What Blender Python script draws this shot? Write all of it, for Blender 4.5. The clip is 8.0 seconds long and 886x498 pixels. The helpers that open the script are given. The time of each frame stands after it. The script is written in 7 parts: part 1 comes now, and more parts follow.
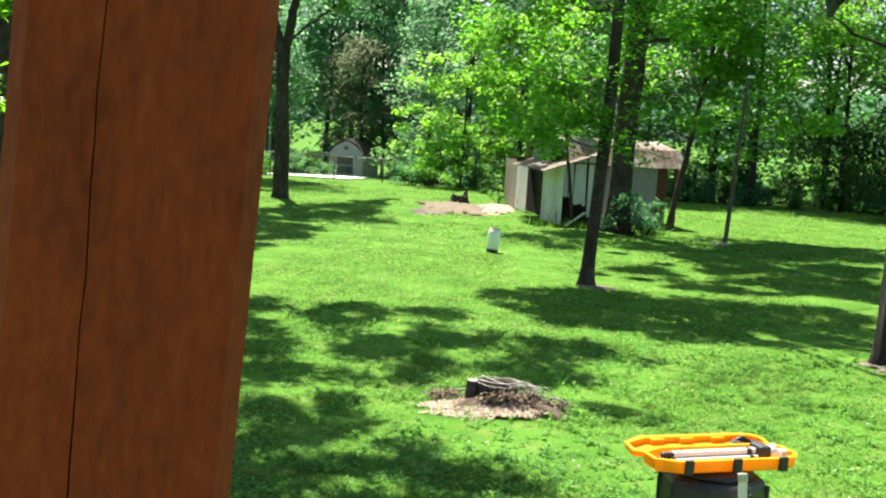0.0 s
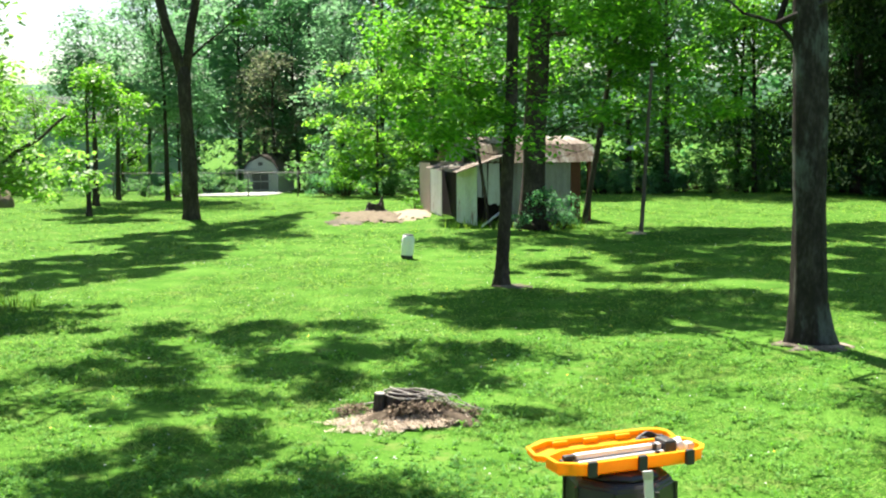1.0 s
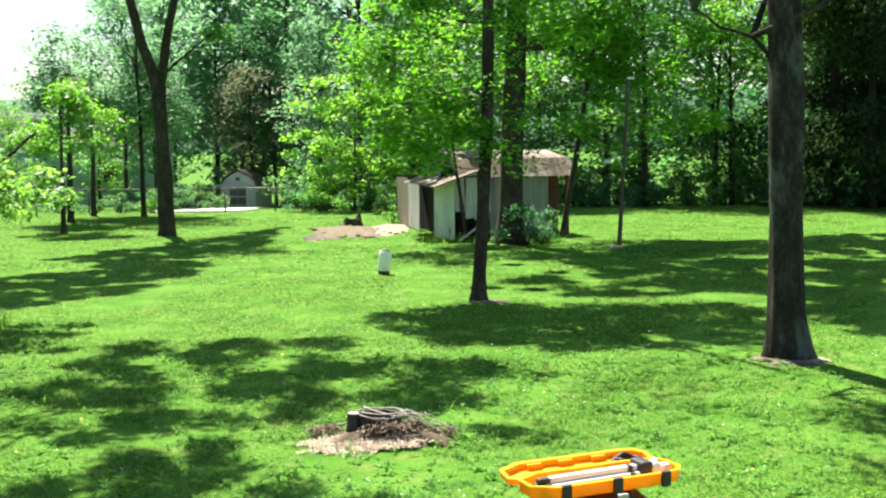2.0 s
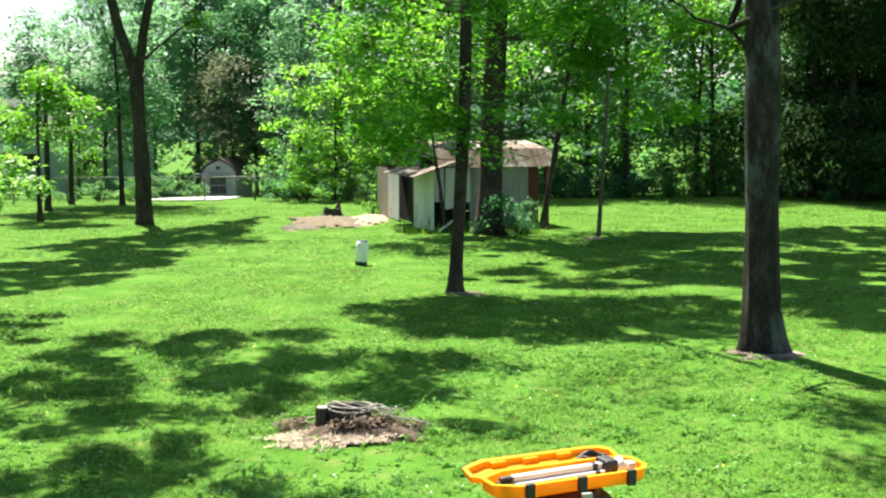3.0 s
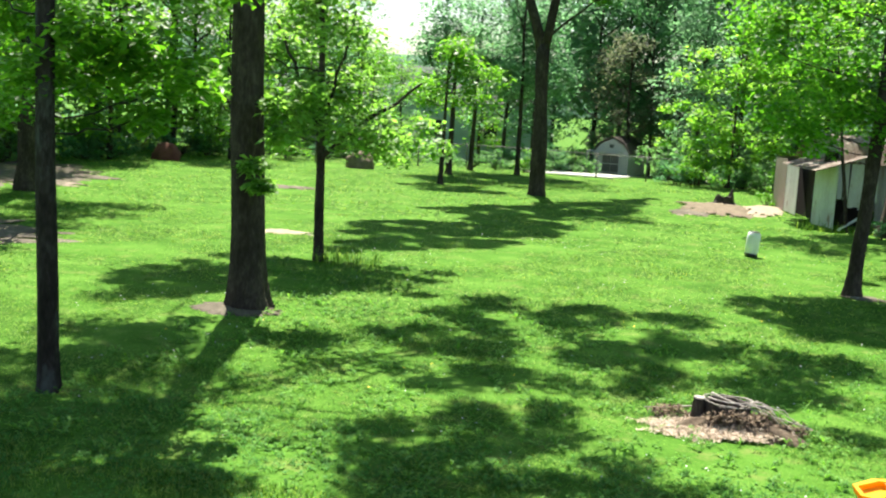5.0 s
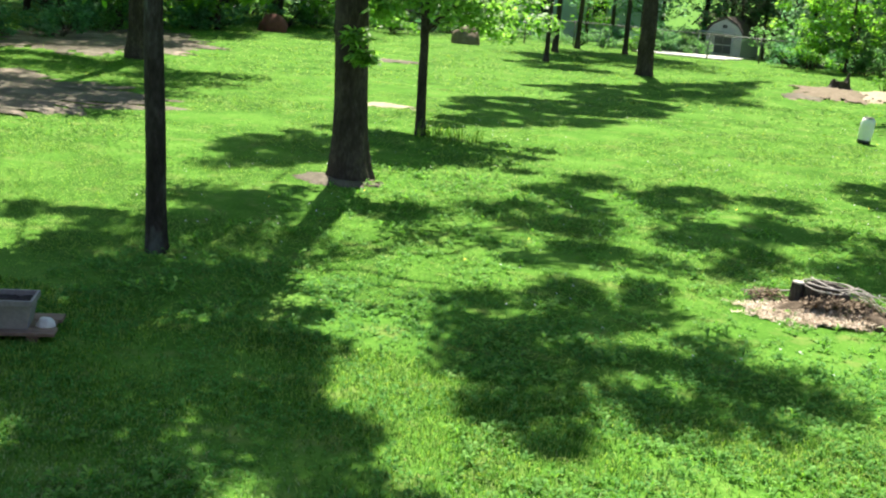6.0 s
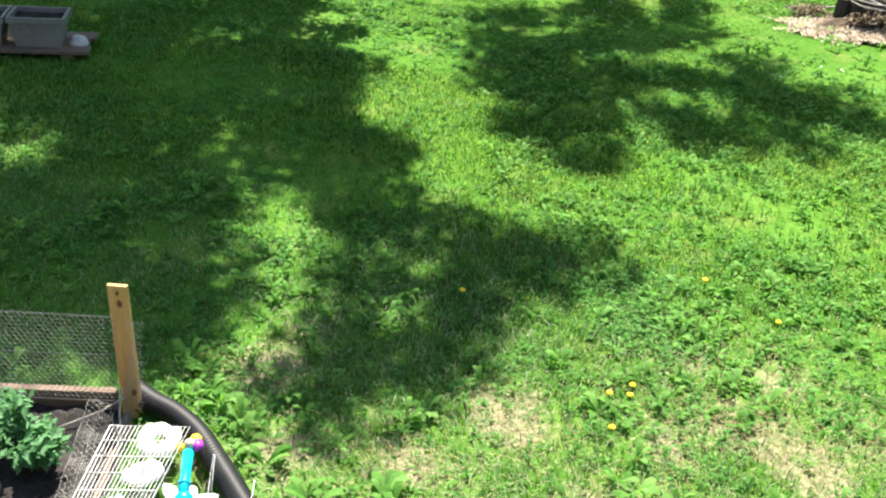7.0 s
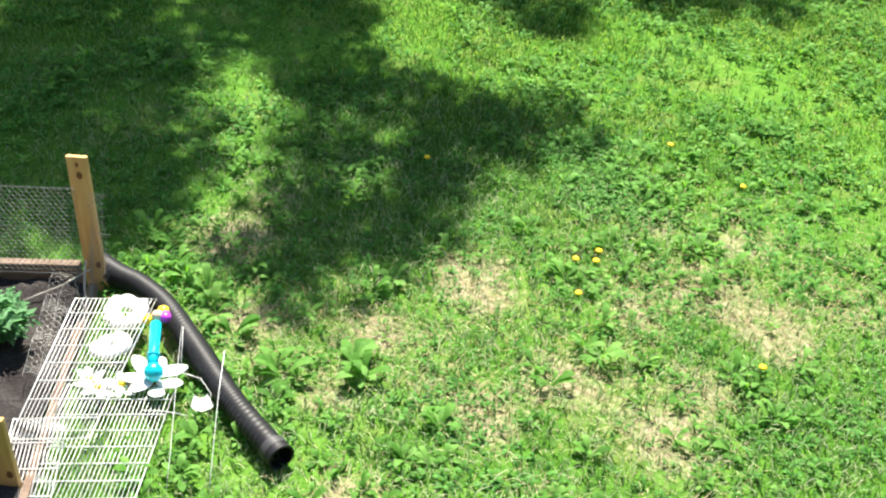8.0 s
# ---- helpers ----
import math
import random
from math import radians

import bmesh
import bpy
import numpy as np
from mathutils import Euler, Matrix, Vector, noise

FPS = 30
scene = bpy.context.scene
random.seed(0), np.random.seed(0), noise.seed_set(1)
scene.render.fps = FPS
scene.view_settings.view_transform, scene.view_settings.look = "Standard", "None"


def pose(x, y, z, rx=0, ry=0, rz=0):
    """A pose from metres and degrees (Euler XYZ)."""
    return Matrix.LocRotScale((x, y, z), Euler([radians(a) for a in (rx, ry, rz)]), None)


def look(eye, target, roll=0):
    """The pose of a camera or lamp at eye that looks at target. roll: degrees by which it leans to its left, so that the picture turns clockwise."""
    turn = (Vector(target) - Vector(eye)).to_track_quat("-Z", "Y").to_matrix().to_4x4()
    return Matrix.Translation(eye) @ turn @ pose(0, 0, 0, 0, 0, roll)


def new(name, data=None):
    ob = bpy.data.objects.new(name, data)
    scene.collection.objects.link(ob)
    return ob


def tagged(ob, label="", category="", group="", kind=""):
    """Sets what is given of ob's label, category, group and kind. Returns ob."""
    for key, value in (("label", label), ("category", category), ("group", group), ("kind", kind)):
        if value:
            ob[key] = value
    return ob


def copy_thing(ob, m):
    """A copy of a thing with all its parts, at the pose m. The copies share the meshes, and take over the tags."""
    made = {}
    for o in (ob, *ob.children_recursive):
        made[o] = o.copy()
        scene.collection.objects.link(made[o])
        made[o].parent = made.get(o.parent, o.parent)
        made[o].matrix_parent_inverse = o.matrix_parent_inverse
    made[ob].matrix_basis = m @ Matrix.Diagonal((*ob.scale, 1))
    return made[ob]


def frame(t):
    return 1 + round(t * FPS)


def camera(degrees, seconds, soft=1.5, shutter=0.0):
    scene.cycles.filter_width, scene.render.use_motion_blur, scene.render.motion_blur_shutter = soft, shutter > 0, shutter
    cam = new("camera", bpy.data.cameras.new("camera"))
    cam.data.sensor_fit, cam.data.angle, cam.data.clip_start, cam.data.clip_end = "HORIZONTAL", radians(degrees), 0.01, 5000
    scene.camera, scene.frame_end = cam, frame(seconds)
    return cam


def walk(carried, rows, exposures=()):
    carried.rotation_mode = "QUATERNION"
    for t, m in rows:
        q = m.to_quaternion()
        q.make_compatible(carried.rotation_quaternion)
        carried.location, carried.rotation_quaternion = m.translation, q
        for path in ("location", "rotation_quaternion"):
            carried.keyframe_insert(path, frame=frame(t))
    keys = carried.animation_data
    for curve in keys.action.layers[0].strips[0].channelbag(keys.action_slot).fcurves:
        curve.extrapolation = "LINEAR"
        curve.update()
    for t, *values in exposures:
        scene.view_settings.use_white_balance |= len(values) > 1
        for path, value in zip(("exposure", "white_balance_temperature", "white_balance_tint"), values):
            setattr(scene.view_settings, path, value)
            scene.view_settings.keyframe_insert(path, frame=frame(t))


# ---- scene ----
cam = camera(41.4, 8.0, soft=2.2)
PATH = [
    (0, (-0.42, -0.772, 3.26), (-0.472, 1.214, 3.027), 3.6),
    (0.5, (-0.198, -0.525, 3.233), (-0.192, 1.465, 3.038), 2.5),
    (1, (-0.066, -0.349, 3.224), (0.002, 1.638, 3.006), -0.3),
    (1.5, (-0.071, -0.252, 3.253), (0.09, 1.731, 3.05), -1.4),
    (1.7, (-0.052, -0.233, 3.241), (0.051, 1.756, 3.052), -0.6),
    (2.8, (0.152, -0.019, 3.251), (0.262, 1.966, 3.028), -0.3),
    (3, (0.154, -0.035, 3.258), (0.284, 1.949, 3.045), -0.2),
    (3.5, (0.148, -0.036, 3.252), (0.251, 1.952, 3.062), 0.9),
    (4, (0.103, 0.021, 3.237), (0.022, 2.005, 3.004), 2.1),
    (4.5, (0.081, 0.108, 3.21), (-0.22, 2.069, 2.958), 2.5),
    (5, (0.045, 0.144, 3.201), (-0.463, 2.06, 2.938), 3.5),
    (5.2, (0.021, 0.19, 3.173), (-0.551, 2.085, 2.886), 4.3),
    (6.3, (0.119, 0.093, 3.145), (-0.52, 1.889, 2.538), 3.8),
    (6.5, (0.107, 0.1, 3.122), (-0.503, 1.869, 2.415), 3.2),
    (7, (0.117, 0.091, 3.085), (-0.499, 1.761, 2.173), 4.1),
    (7.5, (0.088, 0.104, 3.057), (-0.42, 1.697, 1.958), 4.9),
    (8, (0.069, 0.121, 3.072), (-0.427, 1.712, 1.967), 5.0),
]
walk(cam, [(t, look(eye, target, roll)) for t, eye, target, roll in PATH], exposures=[(0.0, 1.83), (3.0, 1.77), (6.5, 1.70), (7.0, 1.78), (7.5, 1.94), (8.0, 1.71)])

# ---------------------------------------------------------------- light
SUN_FLAT = Vector((-0.37, 0.93, 0.0)).normalized()
SUN_UP = radians(60.0)
SUN_DIR = SUN_FLAT * math.cos(SUN_UP) + Vector((0, 0, math.sin(SUN_UP)))
world = bpy.data.worlds.new("sky")
scene.world = world
world.use_nodes = True
wn = world.node_tree
for n in list(wn.nodes):
    wn.nodes.remove(n)
sky = wn.nodes.new("ShaderNodeTexSky")
sky.sky_type = "NISHITA"
sky.sun_disc = False
sky.sun_elevation = SUN_UP
sky.sun_rotation = math.atan2(SUN_FLAT.x, SUN_FLAT.y)
sky.dust_density = 1.0
bgd = wn.nodes.new("ShaderNodeBackground")
bgd.inputs["Strength"].default_value = 0.064
wout = wn.nodes.new("ShaderNodeOutputWorld")
wn.links.new(sky.outputs["Color"], bgd.inputs["Color"])
wn.links.new(bgd.outputs["Background"], wout.inputs["Surface"])
sun_data = bpy.data.lights.new("sun", "SUN")
sun_data.energy = 5.0
sun_data.angle = radians(0.55)
sun_data.color = (1.0, 0.945, 0.83)
sun = new("sun", sun_data)
sun.matrix_world = look(SUN_DIR * 60, (0, 0, 0))


# ---------------------------------------------------------------- materials
def surface(name, colors, scale=8.0, fine=60.0, rough=0.8, metal=0.0, bump=0.3, depth=0.004, stretch=(1, 1, 1), through_light=0.0,
            worn=None, island=0.0, each=0.0, spots=None, spot_scale=3.0, spot_at=0.6, spec=0.3, through_color=None):
    """Two-scale mottled surface: colors run from dark to light by noise; optional random tint per piece or object, stains and translucency."""
    m = bpy.data.materials.new(name)
    m.use_nodes = True
    t = m.node_tree
    t.nodes.clear()

    def add(kind, **kw):
        n = t.nodes.new(kind)
        for k, v in kw.items():
            n.inputs[k].default_value = v
        return n

    link = t.links.new
    out = add("ShaderNodeOutputMaterial")
    coord = add("ShaderNodeTexCoord")
    mapping = add("ShaderNodeMapping", Scale=stretch)
    link(coord.outputs["Object"], mapping.inputs["Vector"])
    big = add("ShaderNodeTexNoise", Scale=scale, Detail=4.0, Roughness=0.6)
    small = add("ShaderNodeTexNoise", Scale=fine, Detail=3.0, Roughness=0.6)
    link(mapping.outputs["Vector"], big.inputs["Vector"])
    link(mapping.outputs["Vector"], small.inputs["Vector"])
    ramp = add("ShaderNodeValToRGB")
    while len(ramp.color_ramp.elements) < len(colors):
        ramp.color_ramp.elements.new(0.5)
    for i, (e, c) in enumerate(zip(ramp.color_ramp.elements, colors)):
        e.position = 0.28 + 0.44 * i / max(1, len(colors) - 1)
        e.color = (*c, 1)
    mixv = add("ShaderNodeMath")
    mixv.operation = "MULTIPLY_ADD"
    mixv.inputs[1].default_value = 0.45
    scaled = add("ShaderNodeMath")
    scaled.operation = "MULTIPLY"
    scaled.inputs[1].default_value = 0.55
    link(big.outputs["Fac"], scaled.inputs[0])
    link(small.outputs["Fac"], mixv.inputs[0])
    link(scaled.outputs[0], mixv.inputs[2])
    factor = mixv.outputs[0]
    if island or each:
        geo = add("ShaderNodeNewGeometry") if island else add("ShaderNodeObjectInfo")
        rnd = geo.outputs["Random Per Island"] if island else geo.outputs["Random"]
        shift = add("ShaderNodeMath")
        shift.operation = "MULTIPLY_ADD"
        amount = island or each
        shift.inputs[1].default_value = amount
        less = add("ShaderNodeMath")
        less.operation = "SUBTRACT"
        less.inputs[1].default_value = amount / 2
        link(rnd, shift.inputs[0])
        link(factor, less.inputs[0])
        link(less.outputs[0], shift.inputs[2])
        factor = shift.outputs[0]
    link(factor, ramp.inputs["Fac"])
    color = ramp.outputs["Color"]
    if spots:
        sn = add("ShaderNodeTexNoise", Scale=spot_scale, Detail=6.0, Roughness=0.7)
        link(mapping.outputs["Vector"], sn.inputs["Vector"])
        sr = add("ShaderNodeValToRGB")
        sr.color_ramp.elements[0].position, sr.color_ramp.elements[1].position = spot_at - 0.06, spot_at + 0.06
        link(sn.outputs["Fac"], sr.inputs["Fac"])
        mx = add("ShaderNodeMix")
        mx.data_type = "RGBA"
        mx.inputs["B"].default_value = (*spots, 1)
        for s in mx.inputs:
            if s.type == "RGBA" and s.name == "B":
                s.default_value = (*spots, 1)
        link(sr.outputs["Color"], mx.inputs["Factor"])
        link(color, [s for s in mx.inputs if s.type == "RGBA" and s.name == "A"][0])
        color = [s for s in mx.outputs if s.type == "RGBA"][0]
    if worn:
        # bare soil where the mesh says that the turf is worn, broken up by grain
        at = add("ShaderNodeAttribute")
        at.attribute_name = "worn"
        grain = add("ShaderNodeTexNoise", Scale=26.0, Detail=6.0, Roughness=0.75)
        link(coord.outputs["Object"], grain.inputs["Vector"])
        total = add("ShaderNodeMath")
        total.operation = "MULTIPLY_ADD"
        total.inputs[1].default_value = 1.1
        link(at.outputs["Fac"], total.inputs[0])
        link(grain.outputs["Fac"], total.inputs[2])
        edge = add("ShaderNodeValToRGB")
        edge.color_ramp.elements[0].position, edge.color_ramp.elements[1].position = 0.66, 0.92
        link(total.outputs[0], edge.inputs["Fac"])
        soil = add("ShaderNodeValToRGB")
        for e, c, p in zip(soil.color_ramp.elements, worn, (0.3, 0.7)):
            e.color, e.position = (*c, 1), p
        link(small.outputs["Fac"], soil.inputs["Fac"])
        wm = add("ShaderNodeMix")
        wm.data_type = "RGBA"
        ends = [k for k in wm.inputs if k.type == "RGBA"]
        link(edge.outputs["Color"], wm.inputs["Factor"])
        link(color, ends[0])
        link(soil.outputs["Color"], ends[1])
        color = [k for k in wm.outputs if k.type == "RGBA"][0]
    bsdf = add("ShaderNodeBsdfPrincipled", Roughness=rough, Metallic=metal)
    bsdf.inputs["Specular IOR Level"].default_value = spec
    link(color, bsdf.inputs["Base Color"])
    if bump:
        bp = add("ShaderNodeBump", Strength=bump, Distance=depth)
        link(mixv.outputs[0], bp.inputs["Height"])
        link(bp.outputs["Normal"], bsdf.inputs["Normal"])
    shader = bsdf.outputs["BSDF"]
    if through_light:
        tr = add("ShaderNodeBsdfTranslucent")
        tint = add("ShaderNodeMix")
        tint.data_type = "RGBA"
        tint.blend_type = "MULTIPLY"
        tint.inputs["Factor"].default_value = 1.0
        rg = [s for s in tint.inputs if s.type == "RGBA"]
        link(color, rg[0])
        rg[1].default_value = (*(through_color or (1.25, 1.6, 0.5)), 1)
        link([s for s in tint.outputs if s.type == "RGBA"][0], tr.inputs["Color"])
        ms = add("ShaderNodeMixShader", Fac=through_light)
        link(bsdf.outputs["BSDF"], ms.inputs[1])
        link(tr.outputs["BSDF"], ms.inputs[2])
        shader = ms.outputs["Shader"]
    link(shader, out.inputs["Surface"])
    return m


M = {
    "ground": surface("lawn_soil", [(0.022, 0.065, 0.007), (0.062, 0.155, 0.018), (0.128, 0.235, 0.042)], 0.9, 34, 0.95, bump=0.6, depth=0.02,
                      spots=(0.12, 0.175, 0.04), spot_scale=1.9, spot_at=0.60, spec=0.05, worn=((0.14, 0.115, 0.07), (0.36, 0.31, 0.21))),
    "grass": surface("grass_blade", [(0.030, 0.085, 0.009), (0.084, 0.195, 0.025), (0.235, 0.34, 0.088)], 0.8, 6, 0.6, bump=0, through_light=0.45,
                     island=0.7, spec=0.05, through_color=(1.5, 1.6, 0.65)),
    "grass_near": surface("uneven_grass_blade", [(0.033, 0.095, 0.018), (0.10, 0.20, 0.055), (0.29, 0.345, 0.20)], 1.3, 7, 0.6, bump=0, through_light=0.4,
                          island=0.6, spec=0.08, through_color=(1.2, 1.4, 0.6)),
    "grass_pale": surface("half_dry_grass_blade", [(0.19, 0.24, 0.10), (0.34, 0.38, 0.20), (0.50, 0.49, 0.32)], 1.3, 7, 0.6, bump=0, through_light=0.35,
                          island=0.7, spec=0.08, through_color=(1.1, 1.2, 0.7)),
    "weed": surface("weed_leaf", [(0.06, 0.165, 0.026), (0.115, 0.265, 0.052), (0.19, 0.36, 0.09)], 3, 40, 0.55, bump=0.2, through_light=0.45, island=0.4, spec=0.07, through_color=(1.4, 1.6, 0.5)),
    "clover": surface("clover_leaf", [(0.04, 0.13, 0.022), (0.07, 0.21, 0.035), (0.125, 0.30, 0.07)], 3, 40, 0.55, bump=0.1, through_light=0.35, island=0.4, spec=0.1, through_color=(1.0, 1.5, 0.6)),
    "dry_soil": surface("dry_soil", [(0.08, 0.062, 0.042), (0.15, 0.12, 0.085), (0.24, 0.195, 0.145)], 6, 50, 0.95, bump=0.8, depth=0.01, spec=0.1),
    "leaf": surface("broad_leaf", [(0.045, 0.13, 0.018), (0.085, 0.215, 0.03), (0.15, 0.32, 0.055)], 0.5, 5, 0.5, bump=0, through_light=0.65, island=0.45, spec=0.3, through_color=(1.45, 1.75, 0.5)),
    "leaf_bright": surface("young_leaf", [(0.065, 0.16, 0.018), (0.12, 0.26, 0.03), (0.20, 0.36, 0.07)], 0.5, 5, 0.42, bump=0, through_light=0.6, island=0.4, spec=0.3),
    # distance haze painted into the leaf colour: paler and bluer than near leaves
    "leaf_haze": surface("hazed_wood_leaf", [(0.085, 0.17, 0.085), (0.16, 0.285, 0.155), (0.24, 0.39, 0.24)], 0.3, 3, 0.5, bump=0, through_light=0.65, island=0.5, spec=0.25,
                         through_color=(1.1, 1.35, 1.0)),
    # blue raised here too, for a little of the distance haze
    "leaf_far": surface("wood_leaf", [(0.065, 0.145, 0.05), (0.118, 0.24, 0.09), (0.19, 0.345, 0.15)], 0.3, 3, 0.5, bump=0, through_light=0.6, island=0.5, spec=0.2,
                        through_color=(1.15, 1.4, 0.8)),
    "leaf_dark": surface("deep_leaf", [(0.055, 0.14, 0.07), (0.098, 0.235, 0.115), (0.16, 0.33, 0.17)], 0.4, 3, 0.6, bump=0, through_light=0.45, island=0.4, spec=0.1, through_color=(1.1, 1.4, 0.8)),
    "leaf_yellow": surface("yellow_green_leaf", [(0.095, 0.21, 0.028), (0.175, 0.34, 0.05), (0.30, 0.47, 0.11)], 0.5, 5, 0.45, bump=0, through_light=0.68, island=0.55, spec=0.35, through_color=(1.35, 1.6, 0.65)),
    "leaf_pale": surface("pale_spring_leaf", [(0.085, 0.175, 0.035), (0.15, 0.285, 0.065), (0.26, 0.41, 0.14)], 0.5, 5, 0.45, bump=0, through_light=0.62, island=0.5, spec=0.3, through_color=(1.35, 1.55, 0.7)),
    "leaf_brown": surface("brownish_leaf", [(0.09, 0.105, 0.065), (0.145, 0.165, 0.105), (0.21, 0.235, 0.155)], 0.4, 3, 0.6, bump=0, through_light=0.55, island=0.5, spec=0.1, through_color=(1.1, 1.15, 0.9)),
    "needle": surface("needle", [(0.018, 0.036, 0.015), (0.031, 0.06, 0.024), (0.064, 0.098, 0.042)], 0.5, 4, 0.8, bump=0, through_light=0.2, island=0.5, spec=0.04),
    "bark": surface("bark", [(0.014, 0.011, 0.009), (0.045, 0.036, 0.029), (0.11, 0.09, 0.073)], 4, 22, 0.95, bump=1.0, depth=0.03, stretch=(1, 1, 0.4), spec=0.1),
    "bark_gray": surface("gray_bark", [(0.010, 0.008, 0.007), (0.030, 0.026, 0.022), (0.078, 0.07, 0.062)], 4, 22, 0.95, bump=1.0, depth=0.03, stretch=(1, 1, 0.4),
                         spots=(0.085, 0.098, 0.085), spot_scale=2.0, spot_at=0.58, spec=0.1),
    "dirt": surface("bare_dirt", [(0.041, 0.036, 0.026), (0.108, 0.094, 0.071), (0.22, 0.193, 0.157)], 1.6, 22, 0.95, bump=0.8, depth=0.02, spots=(0.30, 0.24, 0.19), spot_scale=0.9, spot_at=0.6, spec=0.1),
    "litter_soil": surface("dark_litter_soil", [(0.035, 0.026, 0.018), (0.09, 0.068, 0.048), (0.19, 0.15, 0.11)], 7, 45, 0.95, bump=1.0, depth=0.02, spec=0.1),
    "sand": surface("pale_sand", [(0.17, 0.135, 0.09), (0.29, 0.24, 0.175), (0.42, 0.365, 0.29)], 2.2, 24, 0.95, bump=0.8, depth=0.02, spec=0.1),
    "bed_soil": surface("potting_soil", [(0.011, 0.010, 0.010), (0.031, 0.027, 0.026), (0.085, 0.076, 0.072)], 9, 90, 0.95, bump=1.0, depth=0.02, spec=0.15),
    "chip": surface("wood_chip", [(0.31, 0.235, 0.165), (0.50, 0.40, 0.30), (0.68, 0.575, 0.46)], 6, 50, 0.9, bump=0.3, island=0.6),
    "stump": surface("old_stump_wood", [(0.012, 0.010, 0.009), (0.042, 0.035, 0.03), (0.13, 0.11, 0.095)], 7, 40, 0.95, bump=1.0, depth=0.02, stretch=(1, 1, 0.3)),
    "twig": surface("dry_vine", [(0.2, 0.175, 0.15), (0.36, 0.325, 0.285), (0.5, 0.46, 0.41)], 12, 60, 0.9, bump=0.4),
    "cedar": surface("cedar", [(0.062, 0.021, 0.005), (0.138, 0.047, 0.010), (0.205, 0.078, 0.019)], 14, 200, 0.75, bump=0.4, depth=0.0015, stretch=(1.0, 1.0, 0.35),
                     spots=(0.075, 0.021, 0.005), spot_scale=13.0, spot_at=0.61, spec=0.2),
    "crack": surface("dark_crack", [(0.01, 0.005, 0.003), (0.02, 0.01, 0.006)], 30, 90, 0.95, bump=0),
    "stake": surface("pine_stake", [(0.42, 0.24, 0.09), (0.55, 0.34, 0.14), (0.65, 0.43, 0.2)], 5, 40, 0.75, bump=0.3, depth=0.002, stretch=(1, 1, 0.12), spec=0.2),
    "knot": surface("wood_knot", [(0.12, 0.05, 0.02), (0.22, 0.10, 0.04)], 30, 90, 0.8, bump=0.2),
    "board": surface("weathered_board", [(0.09, 0.06, 0.045), (0.17, 0.12, 0.09), (0.28, 0.215, 0.165)], 6, 50, 0.9, bump=0.6, depth=0.003, stretch=(0.2, 1, 1)),
    "deck": surface("deck_board", [(0.13, 0.075, 0.04), (0.2, 0.125, 0.07), (0.28, 0.19, 0.12)], 6, 50, 0.85, bump=0.4, depth=0.002, stretch=(0.2, 1, 1), each=0.3),
    "wire": surface("galvanised_wire", [(0.35, 0.35, 0.34), (0.5, 0.5, 0.49), (0.62, 0.62, 0.6)], 20, 90, 0.4, metal=0.7, bump=0, spec=0.5),
    "fence_wire": surface("dull_fence_wire", [(0.10, 0.10, 0.10), (0.16, 0.16, 0.155)], 20, 90, 0.6, metal=0.4, bump=0),
    "net_wire": surface("dull_netting_wire", [(0.20, 0.20, 0.195), (0.30, 0.30, 0.29)], 20, 90, 0.5, metal=0.5, bump=0),
    "litter": surface("brown_leaf_litter", [(0.06, 0.04, 0.026), (0.13, 0.092, 0.06), (0.25, 0.185, 0.125)], 6, 40, 0.9, bump=0.2, island=0.6),
    "tomato": surface("pale_tomato_leaf", [(0.07, 0.175, 0.07), (0.11, 0.25, 0.11), (0.17, 0.33, 0.17)], 6, 40, 0.6, bump=0.1, through_light=0.4, island=0.4, spec=0.1, through_color=(1.1, 1.4, 0.8)),
    "navy": surface("dark_blue_fabric", [(0.01, 0.014, 0.035), (0.02, 0.026, 0.06)], 6, 40, 0.7, bump=0.2),
    "straw": surface("dry_straw", [(0.26, 0.2, 0.10), (0.40, 0.32, 0.18), (0.52, 0.44, 0.28)], 3, 20, 0.8, bump=0, through_light=0.3, island=0.5, spec=0.1, through_color=(1, 1, 0.8)),
    "white_wire": surface("white_coated_wire", [(0.74, 0.75, 0.74), (0.8, 0.81, 0.8), (0.84, 0.84, 0.83)], 20, 90, 0.4, bump=0.1, spec=0.5),
    "white_plastic": surface("white_plastic", [(0.7, 0.7, 0.68), (0.78, 0.78, 0.76), (0.83, 0.83, 0.81)], 7, 60, 0.45, bump=0.1, spec=0.4),
    "teal": surface("turquoise_plastic", [(0.0, 0.36, 0.50), (0.0, 0.45, 0.58), (0.01, 0.52, 0.62)], 8, 60, 0.3, bump=0.05, spec=0.5),
    "yellow_toy": surface("yellow_plastic", [(0.75, 0.5, 0.02), (0.8, 0.58, 0.03)], 8, 60, 0.35, bump=0.05, spec=0.5),
    "purple_toy": surface("purple_plastic", [(0.35, 0.03, 0.4), (0.45, 0.05, 0.5)], 8, 60, 0.35, bump=0.05, spec=0.5),
    "case": surface("yellow_orange_plastic", [(0.82, 0.39, 0.005), (0.88, 0.46, 0.008), (0.90, 0.51, 0.012)], 5, 90, 0.4, bump=0.15, depth=0.001, spec=0.5, through_light=0.35, through_color=(1.1, 0.95, 0.6)),
    "latch": surface("dark_gray_plastic", [(0.03, 0.03, 0.032), (0.05, 0.05, 0.052)], 20, 90, 0.5, bump=0.1),
    "alu": surface("brushed_aluminium", [(0.62, 0.61, 0.59), (0.72, 0.71, 0.69), (0.8, 0.79, 0.77)], 12, 90, 0.4, metal=0.25, bump=0.1, stretch=(0.1, 1, 1), spec=0.5),
